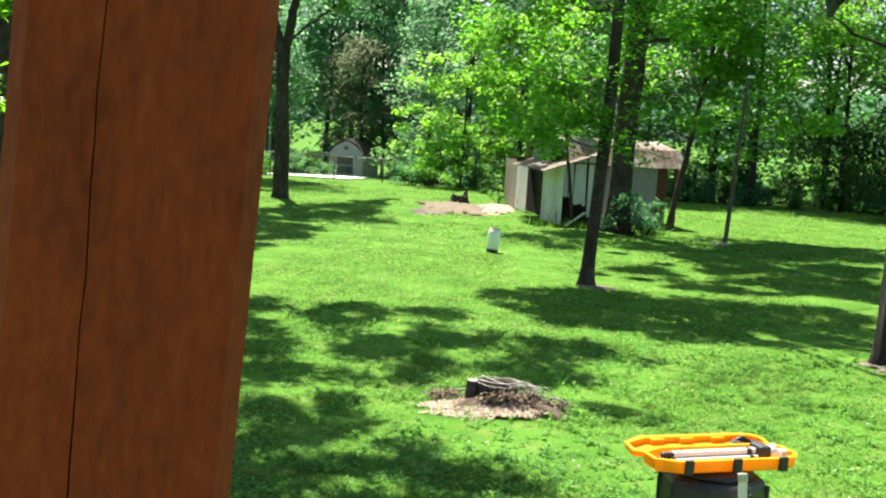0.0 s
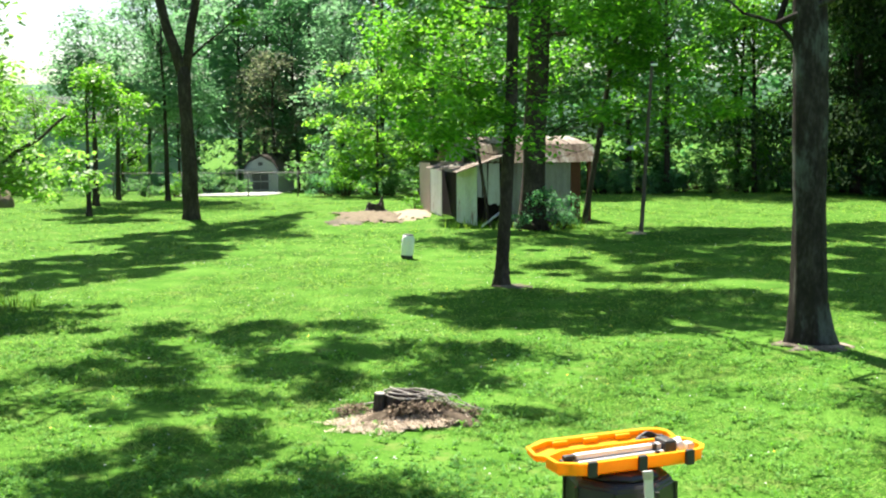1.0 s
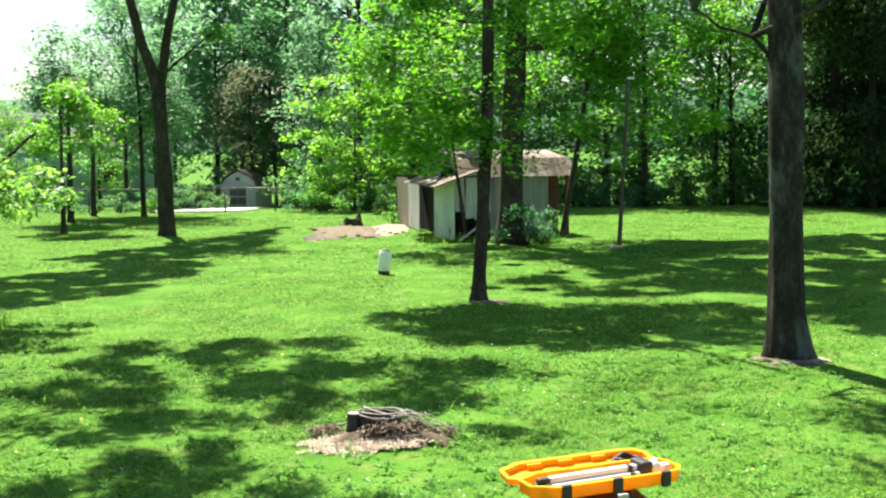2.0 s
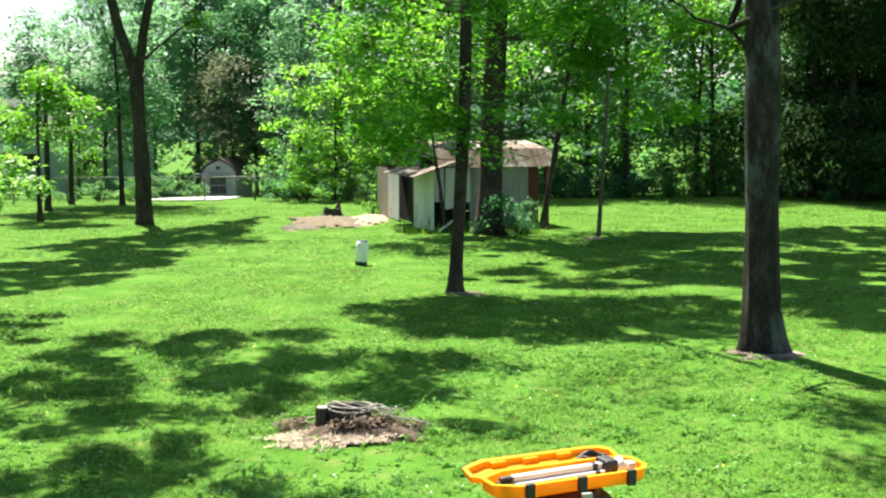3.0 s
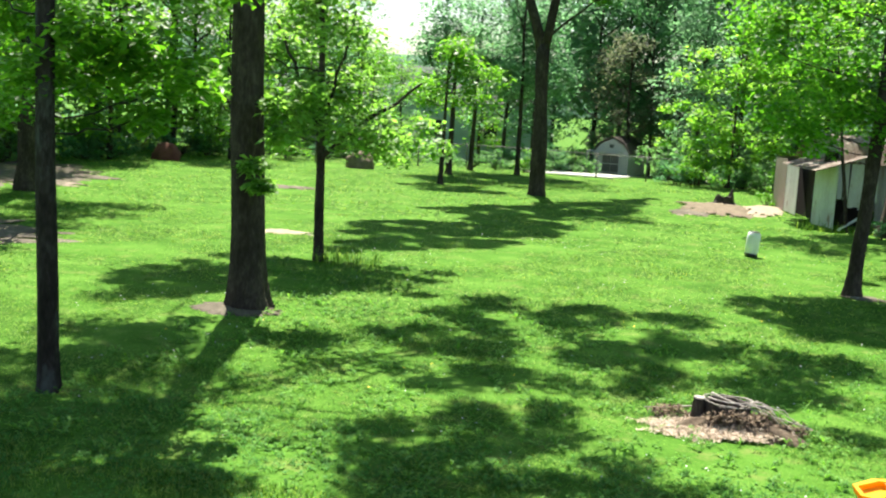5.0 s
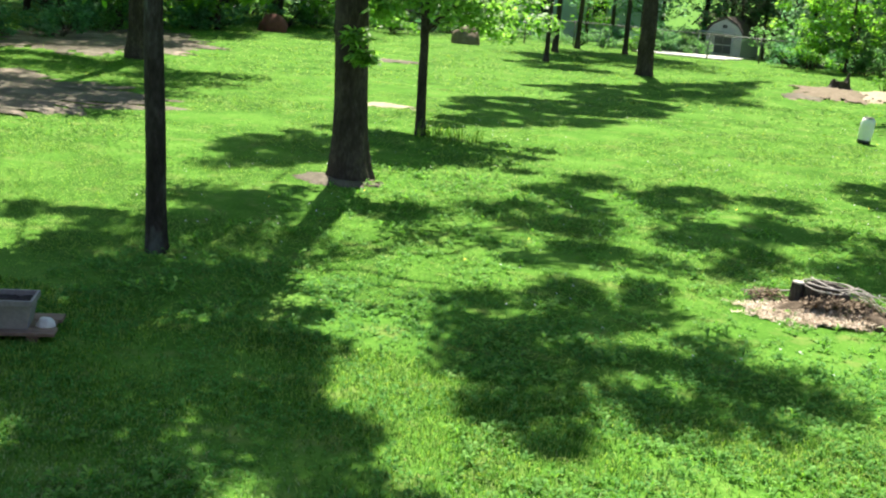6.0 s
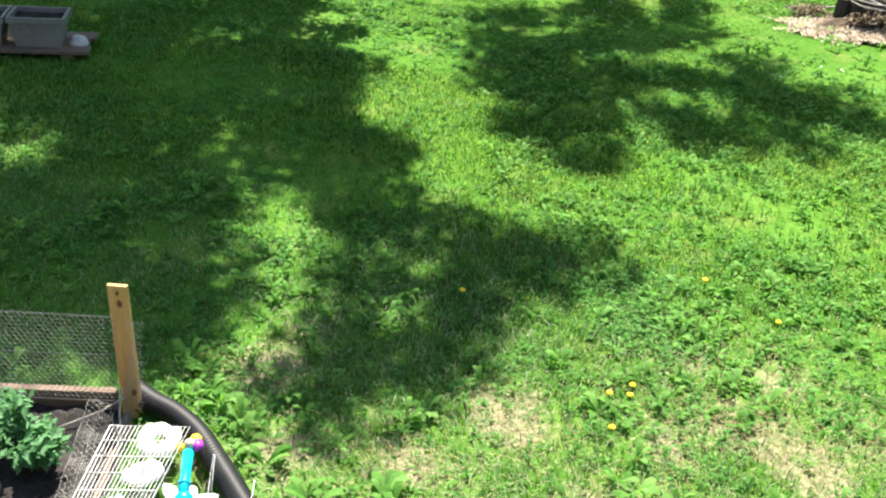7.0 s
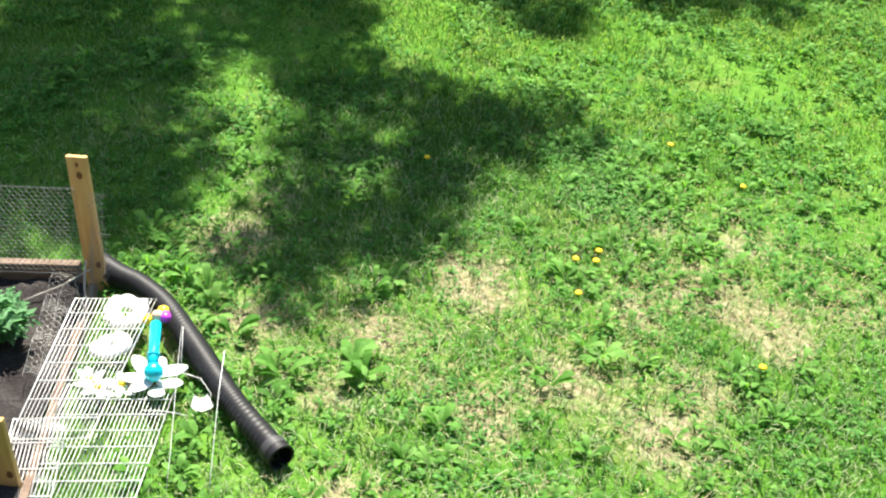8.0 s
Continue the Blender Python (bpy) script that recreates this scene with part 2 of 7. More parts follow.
    "black_plastic": surface("black_plastic", [(0.010, 0.010, 0.011), (0.018, 0.018, 0.019), (0.03, 0.03, 0.032)], 6, 80, 0.42, bump=0.2, depth=0.002, spec=0.5),
    "pipe": surface("black_corrugated_plastic", [(0.006, 0.006, 0.007), (0.012, 0.012, 0.014), (0.022, 0.022, 0.025)], 8, 70, 0.5, bump=0.2, depth=0.001, spec=0.25),
    "wall_white": surface("chalky_white_metal", [(0.36, 0.36, 0.34), (0.54, 0.55, 0.53), (0.68, 0.70, 0.68)], 1.5, 25, 0.7, bump=0.2, stretch=(1, 1, 0.3),
                          spots=(0.22, 0.13, 0.08), spot_scale=3.2, spot_at=0.64),
    "wall_gray": surface("gray_painted_metal", [(0.19, 0.18, 0.17), (0.27, 0.26, 0.245), (0.35, 0.34, 0.32)], 1.5, 25, 0.7, bump=0.2, stretch=(1, 1, 0.3),
                         spots=(0.2, 0.11, 0.07), spot_scale=2.6, spot_at=0.62),
    "wall_tan": surface("tan_painted_metal", [(0.24, 0.18, 0.15), (0.34, 0.27, 0.235), (0.42, 0.34, 0.3)], 1.5, 25, 0.75, bump=0.2, stretch=(1, 1, 0.3)),
    "rust": surface("rusty_roof_metal", [(0.05, 0.03, 0.022), (0.15, 0.105, 0.08), (0.32, 0.285, 0.24)], 2.2, 14, 0.8, bump=0.3, depth=0.006, stretch=(1, 0.4, 1),
                    spots=(0.30, 0.285, 0.26), spot_scale=1.8, spot_at=0.58),
    "dark_inside": surface("dark_timber", [(0.02, 0.017, 0.015), (0.04, 0.033, 0.028)], 4, 30, 0.95, bump=0.3),
    "red_wood": surface("red_stained_wood", [(0.10, 0.035, 0.025), (0.16, 0.06, 0.04)], 4, 30, 0.9, bump=0.3),
    "shed_white": surface("weathered_white_siding", [(0.4, 0.4, 0.39), (0.5, 0.5, 0.49), (0.58, 0.58, 0.57)], 2, 20, 0.8, bump=0.2),
    "shingle": surface("gray_brown_shingle", [(0.07, 0.055, 0.048), (0.12, 0.095, 0.085), (0.17, 0.14, 0.125)], 4, 20, 0.95, bump=0.5, depth=0.01),
    "siding_blue": surface("blue_gray_siding", [(0.25, 0.30, 0.38), (0.32, 0.38, 0.47), (0.38, 0.44, 0.53)], 1, 15, 0.7, bump=0.15),
    "roof_gray": surface("asphalt_shingle", [(0.08, 0.078, 0.08), (0.12, 0.118, 0.12)], 3, 20, 0.95, bump=0.4, depth=0.01),
    "glass": surface("window_glass", [(0.02, 0.025, 0.03), (0.03, 0.035, 0.04)], 2, 10, 0.08, bump=0, spec=0.6),
    "concrete": surface("pale_concrete", [(0.42, 0.40, 0.37), (0.52, 0.50, 0.47), (0.6, 0.58, 0.55)], 1.5, 20, 0.9, bump=0.3),
    "pot": surface("gray_planter_plastic", [(0.14, 0.132, 0.13), (0.21, 0.20, 0.195), (0.28, 0.265, 0.26)], 4, 40, 0.7, bump=0.15),
    "white_stone": surface("white_stone", [(0.5, 0.5, 0.5), (0.65, 0.65, 0.65)], 6, 40, 0.8, bump=0.3),
    "pole": surface("creosoted_pole", [(0.045, 0.035, 0.028), (0.085, 0.068, 0.055), (0.14, 0.115, 0.095)], 5, 30, 0.9, bump=0.6, stretch=(1, 1, 0.1)),
    "hill": surface("far_wooded_hill", [(0.05, 0.10, 0.06), (0.075, 0.13, 0.085), (0.10, 0.16, 0.11)], 0.02, 0.15, 0.95, bump=0.3, depth=3.0, spec=0.0),
    "dandelion": surface("dandelion_yellow", [(0.8, 0.55, 0.01), (0.85, 0.62, 0.02)], 8, 60, 0.6, bump=0),
}
rng = np.random.default_rng(11)


# ---------------------------------------------------------------- mesh helpers
def empty(name, m=None, **tags):
    ob = new(name)
    ob.empty_display_size = 0.1
    if m is not None:
        ob.matrix_world = m
    return tagged(ob, **tags)


def link_mesh(name, me, material, parent=None, label="", smooth=False):
    if material:
        me.materials.append(M[material])
    if smooth:
        me.polygons.foreach_set("use_smooth", [True] * len(me.polygons))
    ob = new(name, me)
    if parent:
        ob.parent = parent
    if label:
        ob["label"] = label
    return ob


def part(name, bm, material, parent=None, label="", smooth=False):
    me = bpy.data.meshes.new(name)
    bmesh.ops.recalc_face_normals(bm, faces=bm.faces[:])
    bm.to_mesh(me)
    bm.free()
    return link_mesh(name, me, material, parent, label, smooth)


def tri_mesh(name, verts, tris):
    """A mesh from arrays of corners and triangles."""
    me = bpy.data.meshes.new(name)
    verts = np.asarray(verts, np.float32)
    tris = np.asarray(tris, np.int32)
    me.vertices.add(len(verts))
    me.vertices.foreach_set("co", verts.ravel())
    me.loops.add(tris.size)
    me.loops.foreach_set("vertex_index", tris.ravel())
    me.polygons.add(len(tris))
    me.polygons.foreach_set("loop_start", np.arange(0, tris.size, tris.shape[1], dtype=np.int32))
    me.polygons.foreach_set("loop_total", np.full(len(tris), tris.shape[1], np.int32))
    me.update(calc_edges=True)
    return me


def box(bm, lo, hi, m=None, bevel=0.0):
    """A box from corner to corner, its edges bevelled."""
    lo, hi = Vector(lo), Vector(hi)
    got = bmesh.ops.create_cube(bm, size=1.0)
    vs = got["verts"]
    for v in vs:
        v.co = Vector(((lo[i] + hi[i]) / 2 + v.co[i] * (hi[i] - lo[i]) for i in range(3)))
    if bevel:
        es = list({e for v in vs for e in v.link_edges})
        r = bmesh.ops.bevel(bm, geom=es, offset=bevel, segments=2, affect="EDGES", profile=0.6)
        vs = list({v for f in r["faces"] for v in f.verts} | {v for v in vs if v.is_valid})
    if m is not None:
        bmesh.ops.transform(bm, matrix=m, verts=[v for v in vs if v.is_valid])
    return vs


def sweep(points, radii, sides=8, wobble=0.0, seed=0, caps=True):
    """Corners and four-sided faces of a tube along points."""
    pts = [Vector(p) for p in points]
    r = random.Random(seed)
    verts, faces = [], []
    ref = Vector((1, 0, 0)) if abs((pts[-1] - pts[0]).normalized().x) < 0.8 else Vector((0, 1, 0))
    for i, p in enumerate(pts):
        d = (pts[min(i + 1, len(pts) - 1)] - pts[max(i - 1, 0)]).normalized()
        a = d.cross(ref).normalized()
        b = d.cross(a)
        for k in range(sides):
            ang = 2 * math.pi * k / sides
            rad = radii[i] * (1 + wobble * noise.noise(Vector((math.cos(ang) * 1.7, math.sin(ang) * 1.7, i * 0.31 + seed))))
            if wobble > 0.25:
                rad *= 1 + 0.06 * noise.noise(Vector((math.cos(ang) * 7, math.sin(ang) * 7, i * 0.5 + seed)))
            verts.append(p + (a * math.cos(ang) + b * math.sin(ang)) * rad)
    for i in range(len(pts) - 1):
        for k in range(sides):
            k2 = (k + 1) % sides
            faces.append((i * sides + k, i * sides + k2, (i + 1) * sides + k2, (i + 1) * sides + k))
    if caps:
        verts.append(pts[0])
        verts.append(pts[-1])
        n = len(verts)
        last = (len(pts) - 1) * sides
        for k in range(sides):
            k2 = (k + 1) % sides
            faces.append((k2, k, n - 2))
            faces.append((last + k, last + k2, n - 1))
    return verts, faces


def tubes(name, runs, material, parent=None, label="", smooth=True):
    """One mesh from several tubes: runs of (points, radii, sides, wobble)."""
    verts, faces = [], []
    for n, run in enumerate(runs):
        v, f = sweep(run[0], run[1], run[2], run[3] if len(run) > 3 else 0.0, n * 3.7)
        o = len(verts)
        verts += v
        faces += [tuple(i + o for i in q) for q in f]
    me = bpy.data.meshes.new(name)
    me.from_pydata([tuple(v) for v in verts], [], faces)
    return link_mesh(name, me, material, parent, label, smooth)


def bend(a, b, n=6, sag=0.0, jitter=0.0, seed=0):
    """n + 1 points from a to b, bowed and uneven."""
    r = random.Random(seed)
    a, b = Vector(a), Vector(b)
    out = []
    for i in range(n + 1):
        f = i / n
        p = a.lerp(b, f)
        p.z += sag * 4 * f * (1 - f)
        if 0 < i < n:
            p += Vector((r.uniform(-1, 1), r.uniform(-1, 1), r.uniform(-1, 1))) * jitter
        out.append(p)
    return out


def leaves(centers, spread, count, size, seed, flat=0.6, slim=0.62, droop=0.25):
    """Folded leaves scattered in clumps round the centers: corners and triangles."""
    g = np.random.default_rng(seed)
    centers = np.asarray(centers, float)
    spread = np.broadcast_to(np.asarray(spread, float), (len(centers),))
    c = np.repeat(centers, count, 0)
    sp = np.repeat(spread, count)
    n = len(c)
    off = g.normal(size=(n, 3))
    off /= np.linalg.norm(off, axis=1, keepdims=True)
    off *= (g.random(n) ** 0.45)[:, None]
    p = c + off * sp[:, None] * np.array((1, 1, flat))
    az = g.uniform(0, 2 * np.pi, n)
    d = np.stack([np.cos(az), np.sin(az), g.normal(-droop, 0.4, n)], 1)
    d /= np.linalg.norm(d, axis=1, keepdims=True)
    side = np.stack([-np.sin(az), np.cos(az), g.normal(0, 0.45, n)], 1)
    side /= np.linalg.norm(side, axis=1, keepdims=True)
    up = np.cross(d, side)
    s = size * g.uniform(0.6, 1.3, n)[:, None]
    a = p
    t = p + d * s
    m1 = p + d * s * 0.45 + side * s * slim * 0.5 + up * s * 0.10
    m2 = p + d * s * 0.45 - side * s * slim * 0.5 + up * s * 0.10
    verts = np.stack([a, m1, t, m2], 1).reshape(-1, 3)
    i = np.arange(n) * 4
    tris = np.concatenate([np.stack([i, i + 1, i + 2], 1), np.stack([i, i + 2, i + 3], 1)])
    return verts, tris


def ground_z(x, y):
    """Height of the lawn: level near the deck, falling gently beyond the far fence."""
    far = np.clip((np.asarray(y, float) - 50.0) / 30.0, 0, None)
    return -1.4 * np.minimum(far, 1.6) * (far > 0) - 0.012 * np.clip(np.asarray(y, float) - 98.0, 0, 400)


def gz(x, y):
    return float(ground_z(x, y))


# ---------------------------------------------------------------- ground
def axis_steps(marks):
    out = []
    for lo, hi, step in marks:
        out += list(np.arange(lo, hi, step))
    return np.array(out + [marks[-1][1]])


def soft_noise(x, y, s, seed):
    """Cheap smooth noise over many points."""
    g4 = np.random.default_rng(seed)
    out = np.zeros(len(x))
    for k in range(7):
        a = g4.uniform(0, 2 * np.pi)
        f = s * g4.uniform(0.6, 1.8)
        out += np.sin((x * np.cos(a) + y * np.sin(a)) * f + g4.uniform(0, 6.28))
    return out / 7 ** 0.5 / 1.2


# bare spots in the worn turf near the deck: x, y, radius, strength
THIN = [(-2.25, 4.2, 0.20, 1.0), (-1.88, 3.68, 0.17, 0.9), (-2.23, 4.63, 0.14, 0.7), (-1.06, 4.54, 0.11, 0.7), (-0.88, 4.35, 0.10, 0.55), (0.01, 4.04, 0.18, 0.8), (-0.17, 4.75, 0.16, 0.8),
        (0.0, 5.25, 0.15, 0.8), (-0.46, 5.28, 0.17, 0.8), (-1.34, 3.38, 0.17, 0.7), (-1.04, 3.6, 0.16, 0.6), (-1.16, 3.85, 0.12, 0.5), (-1.62, 3.45, 0.18, 0.7), (-0.3, 4.0, 0.2, 0.5)]


def near_turf(x, y):
    """1 on the trodden turf below the deck, fading to 0 on the lawn beyond."""
    return np.clip((6.0 - y) / 1.6, 0, 1) * np.clip((y - 1.5) / 0.8, 0, 1) * np.clip((x + 2.5) / 0.7, 0, 1) * np.clip((2.6 - x) / 1.2, 0, 1)


def worn_turf(x, y):
    """How bare the turf is, 0 to 1: uneven near the deck, full on the lawn beyond."""
    near = near_turf(x, y)
    out = np.clip(-0.40 * (soft_noise(x, y, 2.4, 1) + 0.9 * soft_noise(x, y, 7.0, 2)) - 0.07, 0, 0.33) * near
    for cx, cy, r, k in THIN:
        out = np.maximum(out, 0.40 * k * np.exp(-(((x - cx) / (1.3 * r)) ** 2 + ((y - cy) / (1.3 * r)) ** 2)))
    return out


def make_ground():
    xs = axis_steps([(-2000, -400, 200), (-400, -60, 20), (-60, -14, 1.0), (-14, -3.2, 0.3), (-3.2, 1.6, 0.06), (1.6, 12, 0.3), (12, 60, 1.0), (60, 400, 20), (400, 2000, 200)])
    ys = axis_steps([(-2000, -400, 200), (-400, -20, 20), (-20, 0, 2), (0, 2.4, 0.25), (2.4, 6.4, 0.06), (6.4, 18, 0.25), (18, 60, 0.7), (60, 120, 3), (120, 400, 20), (400, 2400, 200)])
    gx, gy = np.meshgrid(xs, ys)
    bumps = np.array([noise.noise(Vector((x * 0.5, y * 0.5, 0))) * 0.03 + noise.noise(Vector((x * 2.2, y * 2.2, 4))) * 0.010
                      for x, y in zip(gx.ravel(), gy.ravel())]).reshape(gx.shape)
    bumps *= np.clip((70 - np.abs(gy)) / 20, 0, 1)
    z = ground_z(gx, gy) + bumps - 0.012
    nx, ny = len(xs), len(ys)
    idx = np.arange(nx * ny).reshape(ny, nx)
    quads = np.stack([idx[:-1, :-1], idx[:-1, 1:], idx[1:, 1:], idx[1:, :-1]], -1).reshape(-1, 4)
    me = tri_mesh("ground", np.stack([gx, gy, z], -1).reshape(-1, 3), quads)
    me.attributes.new("worn", "FLOAT", "POINT").data.foreach_set("value", worn_turf(gx.ravel(), gy.ravel()).astype(np.float32))
    return tagged(link_mesh("ground", me, "ground", smooth=True), "mown green lawn over soil, reaching to the woods", "lawn", kind="structure")


make_ground()


def patch(name, x, y, rx, ry, material, label, height=0.035, seed=0, turn=0.0):
    """A low uneven patch of bare earth on the lawn."""
    bm = bmesh.new()
    rings, sides = 9, 110
    rows = []
    for i in range(rings + 1):
        f = i / rings
        row = []
        for k in range(sides):
            a = 2 * math.pi * k / sides
            wob = 1 + 0.5 * noise.noise(Vector((math.cos(a) * 1.6, math.sin(a) * 1.6, seed * 3.1))) + 0.3 * noise.noise(Vector((math.cos(a) * 5, math.sin(a) * 5, seed))) + 0.22 * noise.noise(Vector((math.cos(a) * 17, math.sin(a) * 17, seed)))
            px, py = math.cos(a) * rx * f * wob, math.sin(a) * ry * f * wob
            qx, qy = px * math.cos(turn) - py * math.sin(turn), px * math.sin(turn) + py * math.cos(turn)
            h = height * (1 - f * f) + 0.3 * height * noise.noise(Vector((px * 4, py * 4, seed))) * (1 - f) + (0.004 if f < 1 else -0.012)
            row.append(bm.verts.new((x + qx, y + qy, gz(x, y) + h)))
        rows.append(row)
    for i in range(rings):
        for k in range(sides):
            k2 = (k + 1) % sides
            c = (rows[i][k].co + rows[i + 1][k2].co) / 2
            # turf grows back in from the edge
            if i > 3 and noise.noise(Vector((c.x * 3.3, c.y * 3.3, seed))) + 0.6 * noise.noise(Vector((c.x * 9, c.y * 9, seed))) > 1.0 - 0.17 * (i - 3):
                continue
            bm.faces.new((rows[i][k], rows[i][k2], rows[i + 1][k2], rows[i + 1][k]))
    bmesh.ops.delete(bm, geom=[v for v in bm.verts if not v.link_faces], context="VERTS")
    bmesh.ops.remove_doubles(bm, verts=[v for v in rows[0] if v.is_valid], dist=1e-4)
    return tagged(part(name, bm, material, smooth=True), label, "dirt patch", kind="structure")


patch("dirt_patch", -1.2, 39.4, 1.3, 2.2, "dry_soil", "bare brown earth spread beside an old stump", 0.12, 1, 0.15)
patch("dirt_patch", 0.3, 40.0, 0.72, 1.9, "sand", "heap of pale sand beside the old shed", 0.14, 2)
patch("dirt_patch", -2.0, 37.2, 0.6, 1.2, "dirt", "thin bare earth at the edge of the lawn", 0.015, 3)
patch("dirt_patch", -14.2, 34.3, 1.1, 0.6, "dirt", "worn bare patch in the far lawn", 0.015, 4)
patch("dirt_patch", -9.85, 23.8, 0.68, 0.42, "sand", "worn pale patch beside a young tree", 0.012, 5)
patch("dirt_patch", -17.0, 18.4, 4.0, 3.2, "dirt", "leaf litter and bare soil under shade trees", 0.04, 6, 0.9)
patch("dirt_patch", -23.0, 31.0, 3.6, 4.6, "dirt", "bare soil at the edge of the woods", 0.04, 7, 0.5)
patch("dirt_patch", 5.75, 15.95, 0.5, 0.42, "dirt", "bare earth round a tree foot", 0.03, 8)
patch("dirt_patch", -6.85, 15.2, 0.66, 0.45, "dirt", "bare earth round a tree foot", 0.03, 9)
patch("dirt_patch", 2.0, 22.3, 0.42, 0.3, "dirt", "bare earth round a tree foot", 0.02, 10)
patch("dirt_patch", 6.6, 32.6, 0.28, 0.25, "sand", "pale stones at the foot of a pole", 0.06, 16)


# ---------------------------------------------------------------- trees
def tree(name, x, y, height, radius, label, crown, lean=(0, 0), bark="bark", foliage="leaf", leaf=0.14, per=330, clumps=44, spread=1.05,
         low=(), limbs=8, seed=0, flare=1.45, group="", forks=(), bare=0.62, taper=0.62):
    """Trunk, limbs and a crown of leaf clumps. crown: centre and radii, from the foot. low: clumps of their own (x, y, z, spread)."""
    g = random.Random(seed)
    thing = empty(name, pose(x, y, gz(x, y)), label=label, category="tree", group=group)
    top = Vector((lean[0] * height, lean[1] * height, height))
    n = 16
    pts, rad = [], []
    for i in range(n + 1):
        f = (i / n) ** 1.6
        p = top * f + Vector((noise.noise(Vector((f * 3, seed, 0))), noise.noise(Vector((f * 3, seed, 7))), 0)) * 0.018 * height * f
        pts.append(p)
        h = p.z
        rad.append(radius * (1 - taper * f ** 1.05) * (1 + (flare - 1) * math.exp(-h / (radius * 1.1 + 0.05))))
    pts.insert(0, Vector((0, 0, -0.25)))
    rad.insert(0, rad[0] * 1.05)
    runs = [(pts, rad, 28 if radius > 0.2 else 18, 0.30)]
    starts = []
    for fk in forks:
        starts += bend(fk[0], fk[1], 8, 0.0, 0.06, seed + 5)[1:-1]
        runs.append((bend(fk[0], fk[1], 8, 0.0, 0.06, seed + 5), list(np.linspace(fk[2], fk[3], 9)), 12, 0.2))

    def on_trunk(z):
        for a, b in zip(pts, pts[1:]):
            if a.z <= z <= b.z:
                return a.lerp(b, (z - a.z) / max(1e-6, b.z - a.z))
        return pts[-1]

    (cx, cy, cz), (rx, ry, rz) = crown
    centers, spreads = [], []
    while len(centers) < clumps:
        v = Vector((g.gauss(0, 1), g.gauss(0, 1), g.gauss(0, 1))).normalized() * (g.random() ** 0.4)
        c = Vector((cx + v.x * rx, cy + v.y * ry, cz + v.z * rz))
        if noise.noise(c * 0.45 + Vector((seed, 0, 0))) > bare - 0.6:
            centers.append(c)
            spreads.append(spread * g.uniform(0.6, 1.25))
    tips = centers[:]
    g.shuffle(tips)
    tips = tips[:limbs] + [Vector(c[:3]) for k, c in enumerate(low) if (len(c) < 5 and k % 3 == 0) or (len(c) > 4 and c[4])]
    for k, c in enumerate(tips):
        z0 = max(0.35 * c.z, min(c.z - 0.25 * math.hypot(c.x, c.y), height * 0.85))
        a = on_trunk(max(z0, min(1.2, c.z)))
        if starts and c.z > 6:
            a = min([p for p in starts if p.z < c.z] or starts, key=lambda p: (p - c).length)
        r0 = max(0.02, radius * 0.22 * g.uniform(0.6, 1.0)) if k < limbs else (0.011 if c.z < 6 else 0.05)
        runs.append((bend(a, c, 7, -0.05 * (c - a).length, 0.04 * (c - a).length, seed * 7 + k), list(np.linspace(r0, 0.008, 8)), 7, 0.15))
    tubes("trunk", runs, bark, thing)
    for c in low:
        centers.append(Vector(c[:3]))
        spreads.append(c[3])
    v, t = leaves([tuple(c) for c in centers], spreads, per, leaf, seed)
    link_mesh("crown", tri_mesh("crown", v, t), foliage, thing, "")
    return thing


def shaded(x, y, spots, h0, h1, seed, grow=1.26):
    """Boughs of a tree at (x, y), given by the lawn spots (x, y, radius) that they shade; relative to its foot."""
    g = random.Random(seed)
    out = []
    shift = 1 / math.tan(SUN_UP)
    for sx, sy, r in spots:
        r *= grow
        h = g.uniform(h0, h1)
        for k in range(2):
            a, q = g.uniform(0, 2 * math.pi), r * g.uniform(1.0, 1.6)
            p = Vector((sx + math.cos(a) * q, sy + math.sin(a) * q, 0)) + SUN_FLAT * shift * h
            out.append((p.x - x, p.y - y, h, g.uniform(0.22, 0.4), False))
        for k in range(max(1, round(4.4 * r * r + 0.6))):
            a, q = g.uniform(0, 2 * math.pi), max(0.0, r - 0.35) * g.random() ** 0.5
            hh = h + g.uniform(-0.5, 0.5)
            p = Vector((sx + math.cos(a) * q, sy + math.sin(a) * q, 0)) + SUN_FLAT * shift * hh
            out.append((p.x - x, p.y - y, hh, 0.55 * min(1.0, 0.35 + 0.65 * r), k == 0))
    return out


def shaded_area(x, y, quads, h0, h1, seed, fill=1.0):
    """Boughs of a tree at (x, y), spread over the stretches of lawn (four corners each) that they shade; relative to its foot."""
    g = random.Random(seed)
    out = []
    shift = 1 / math.tan(SUN_UP)
    for quad in quads:
        a, b, c, d = [Vector(p) for p in quad]
        across, along = ((b - a).length + (c - d).length) / 2, ((d - a).length + (c - b).length) / 2
        nu, nv = max(1, round(across / 0.40)), max(1, round(along / 0.40))
        for i in range(nu):
            for k in range(nv):
                if g.random() > fill:
                    continue
                u, v = (i + g.random()) / nu, (k + g.random()) / nv
                p = a.lerp(b, u).lerp(d.lerp(c, u), v)
                h = g.uniform(h0, h1)
                q = Vector((p.x, p.y, 0)) + SUN_FLAT * shift * h
                out.append((q.x - x, q.y - y, h, g.uniform(0.28, 0.52), g.random() < 0.04))
    return out


def boughs(seed, count, x0, x1, z0, z1, spread):
    """Low leafy boughs spread round a trunk."""
    g = random.Random(seed)
    return [(g.uniform(x0, x1), g.uniform(-1.2, 1.2), z0 + (z1 - z0) * g.random() ** 0.85, spread * g.uniform(0.7, 1.3)) for _ in range(count)]


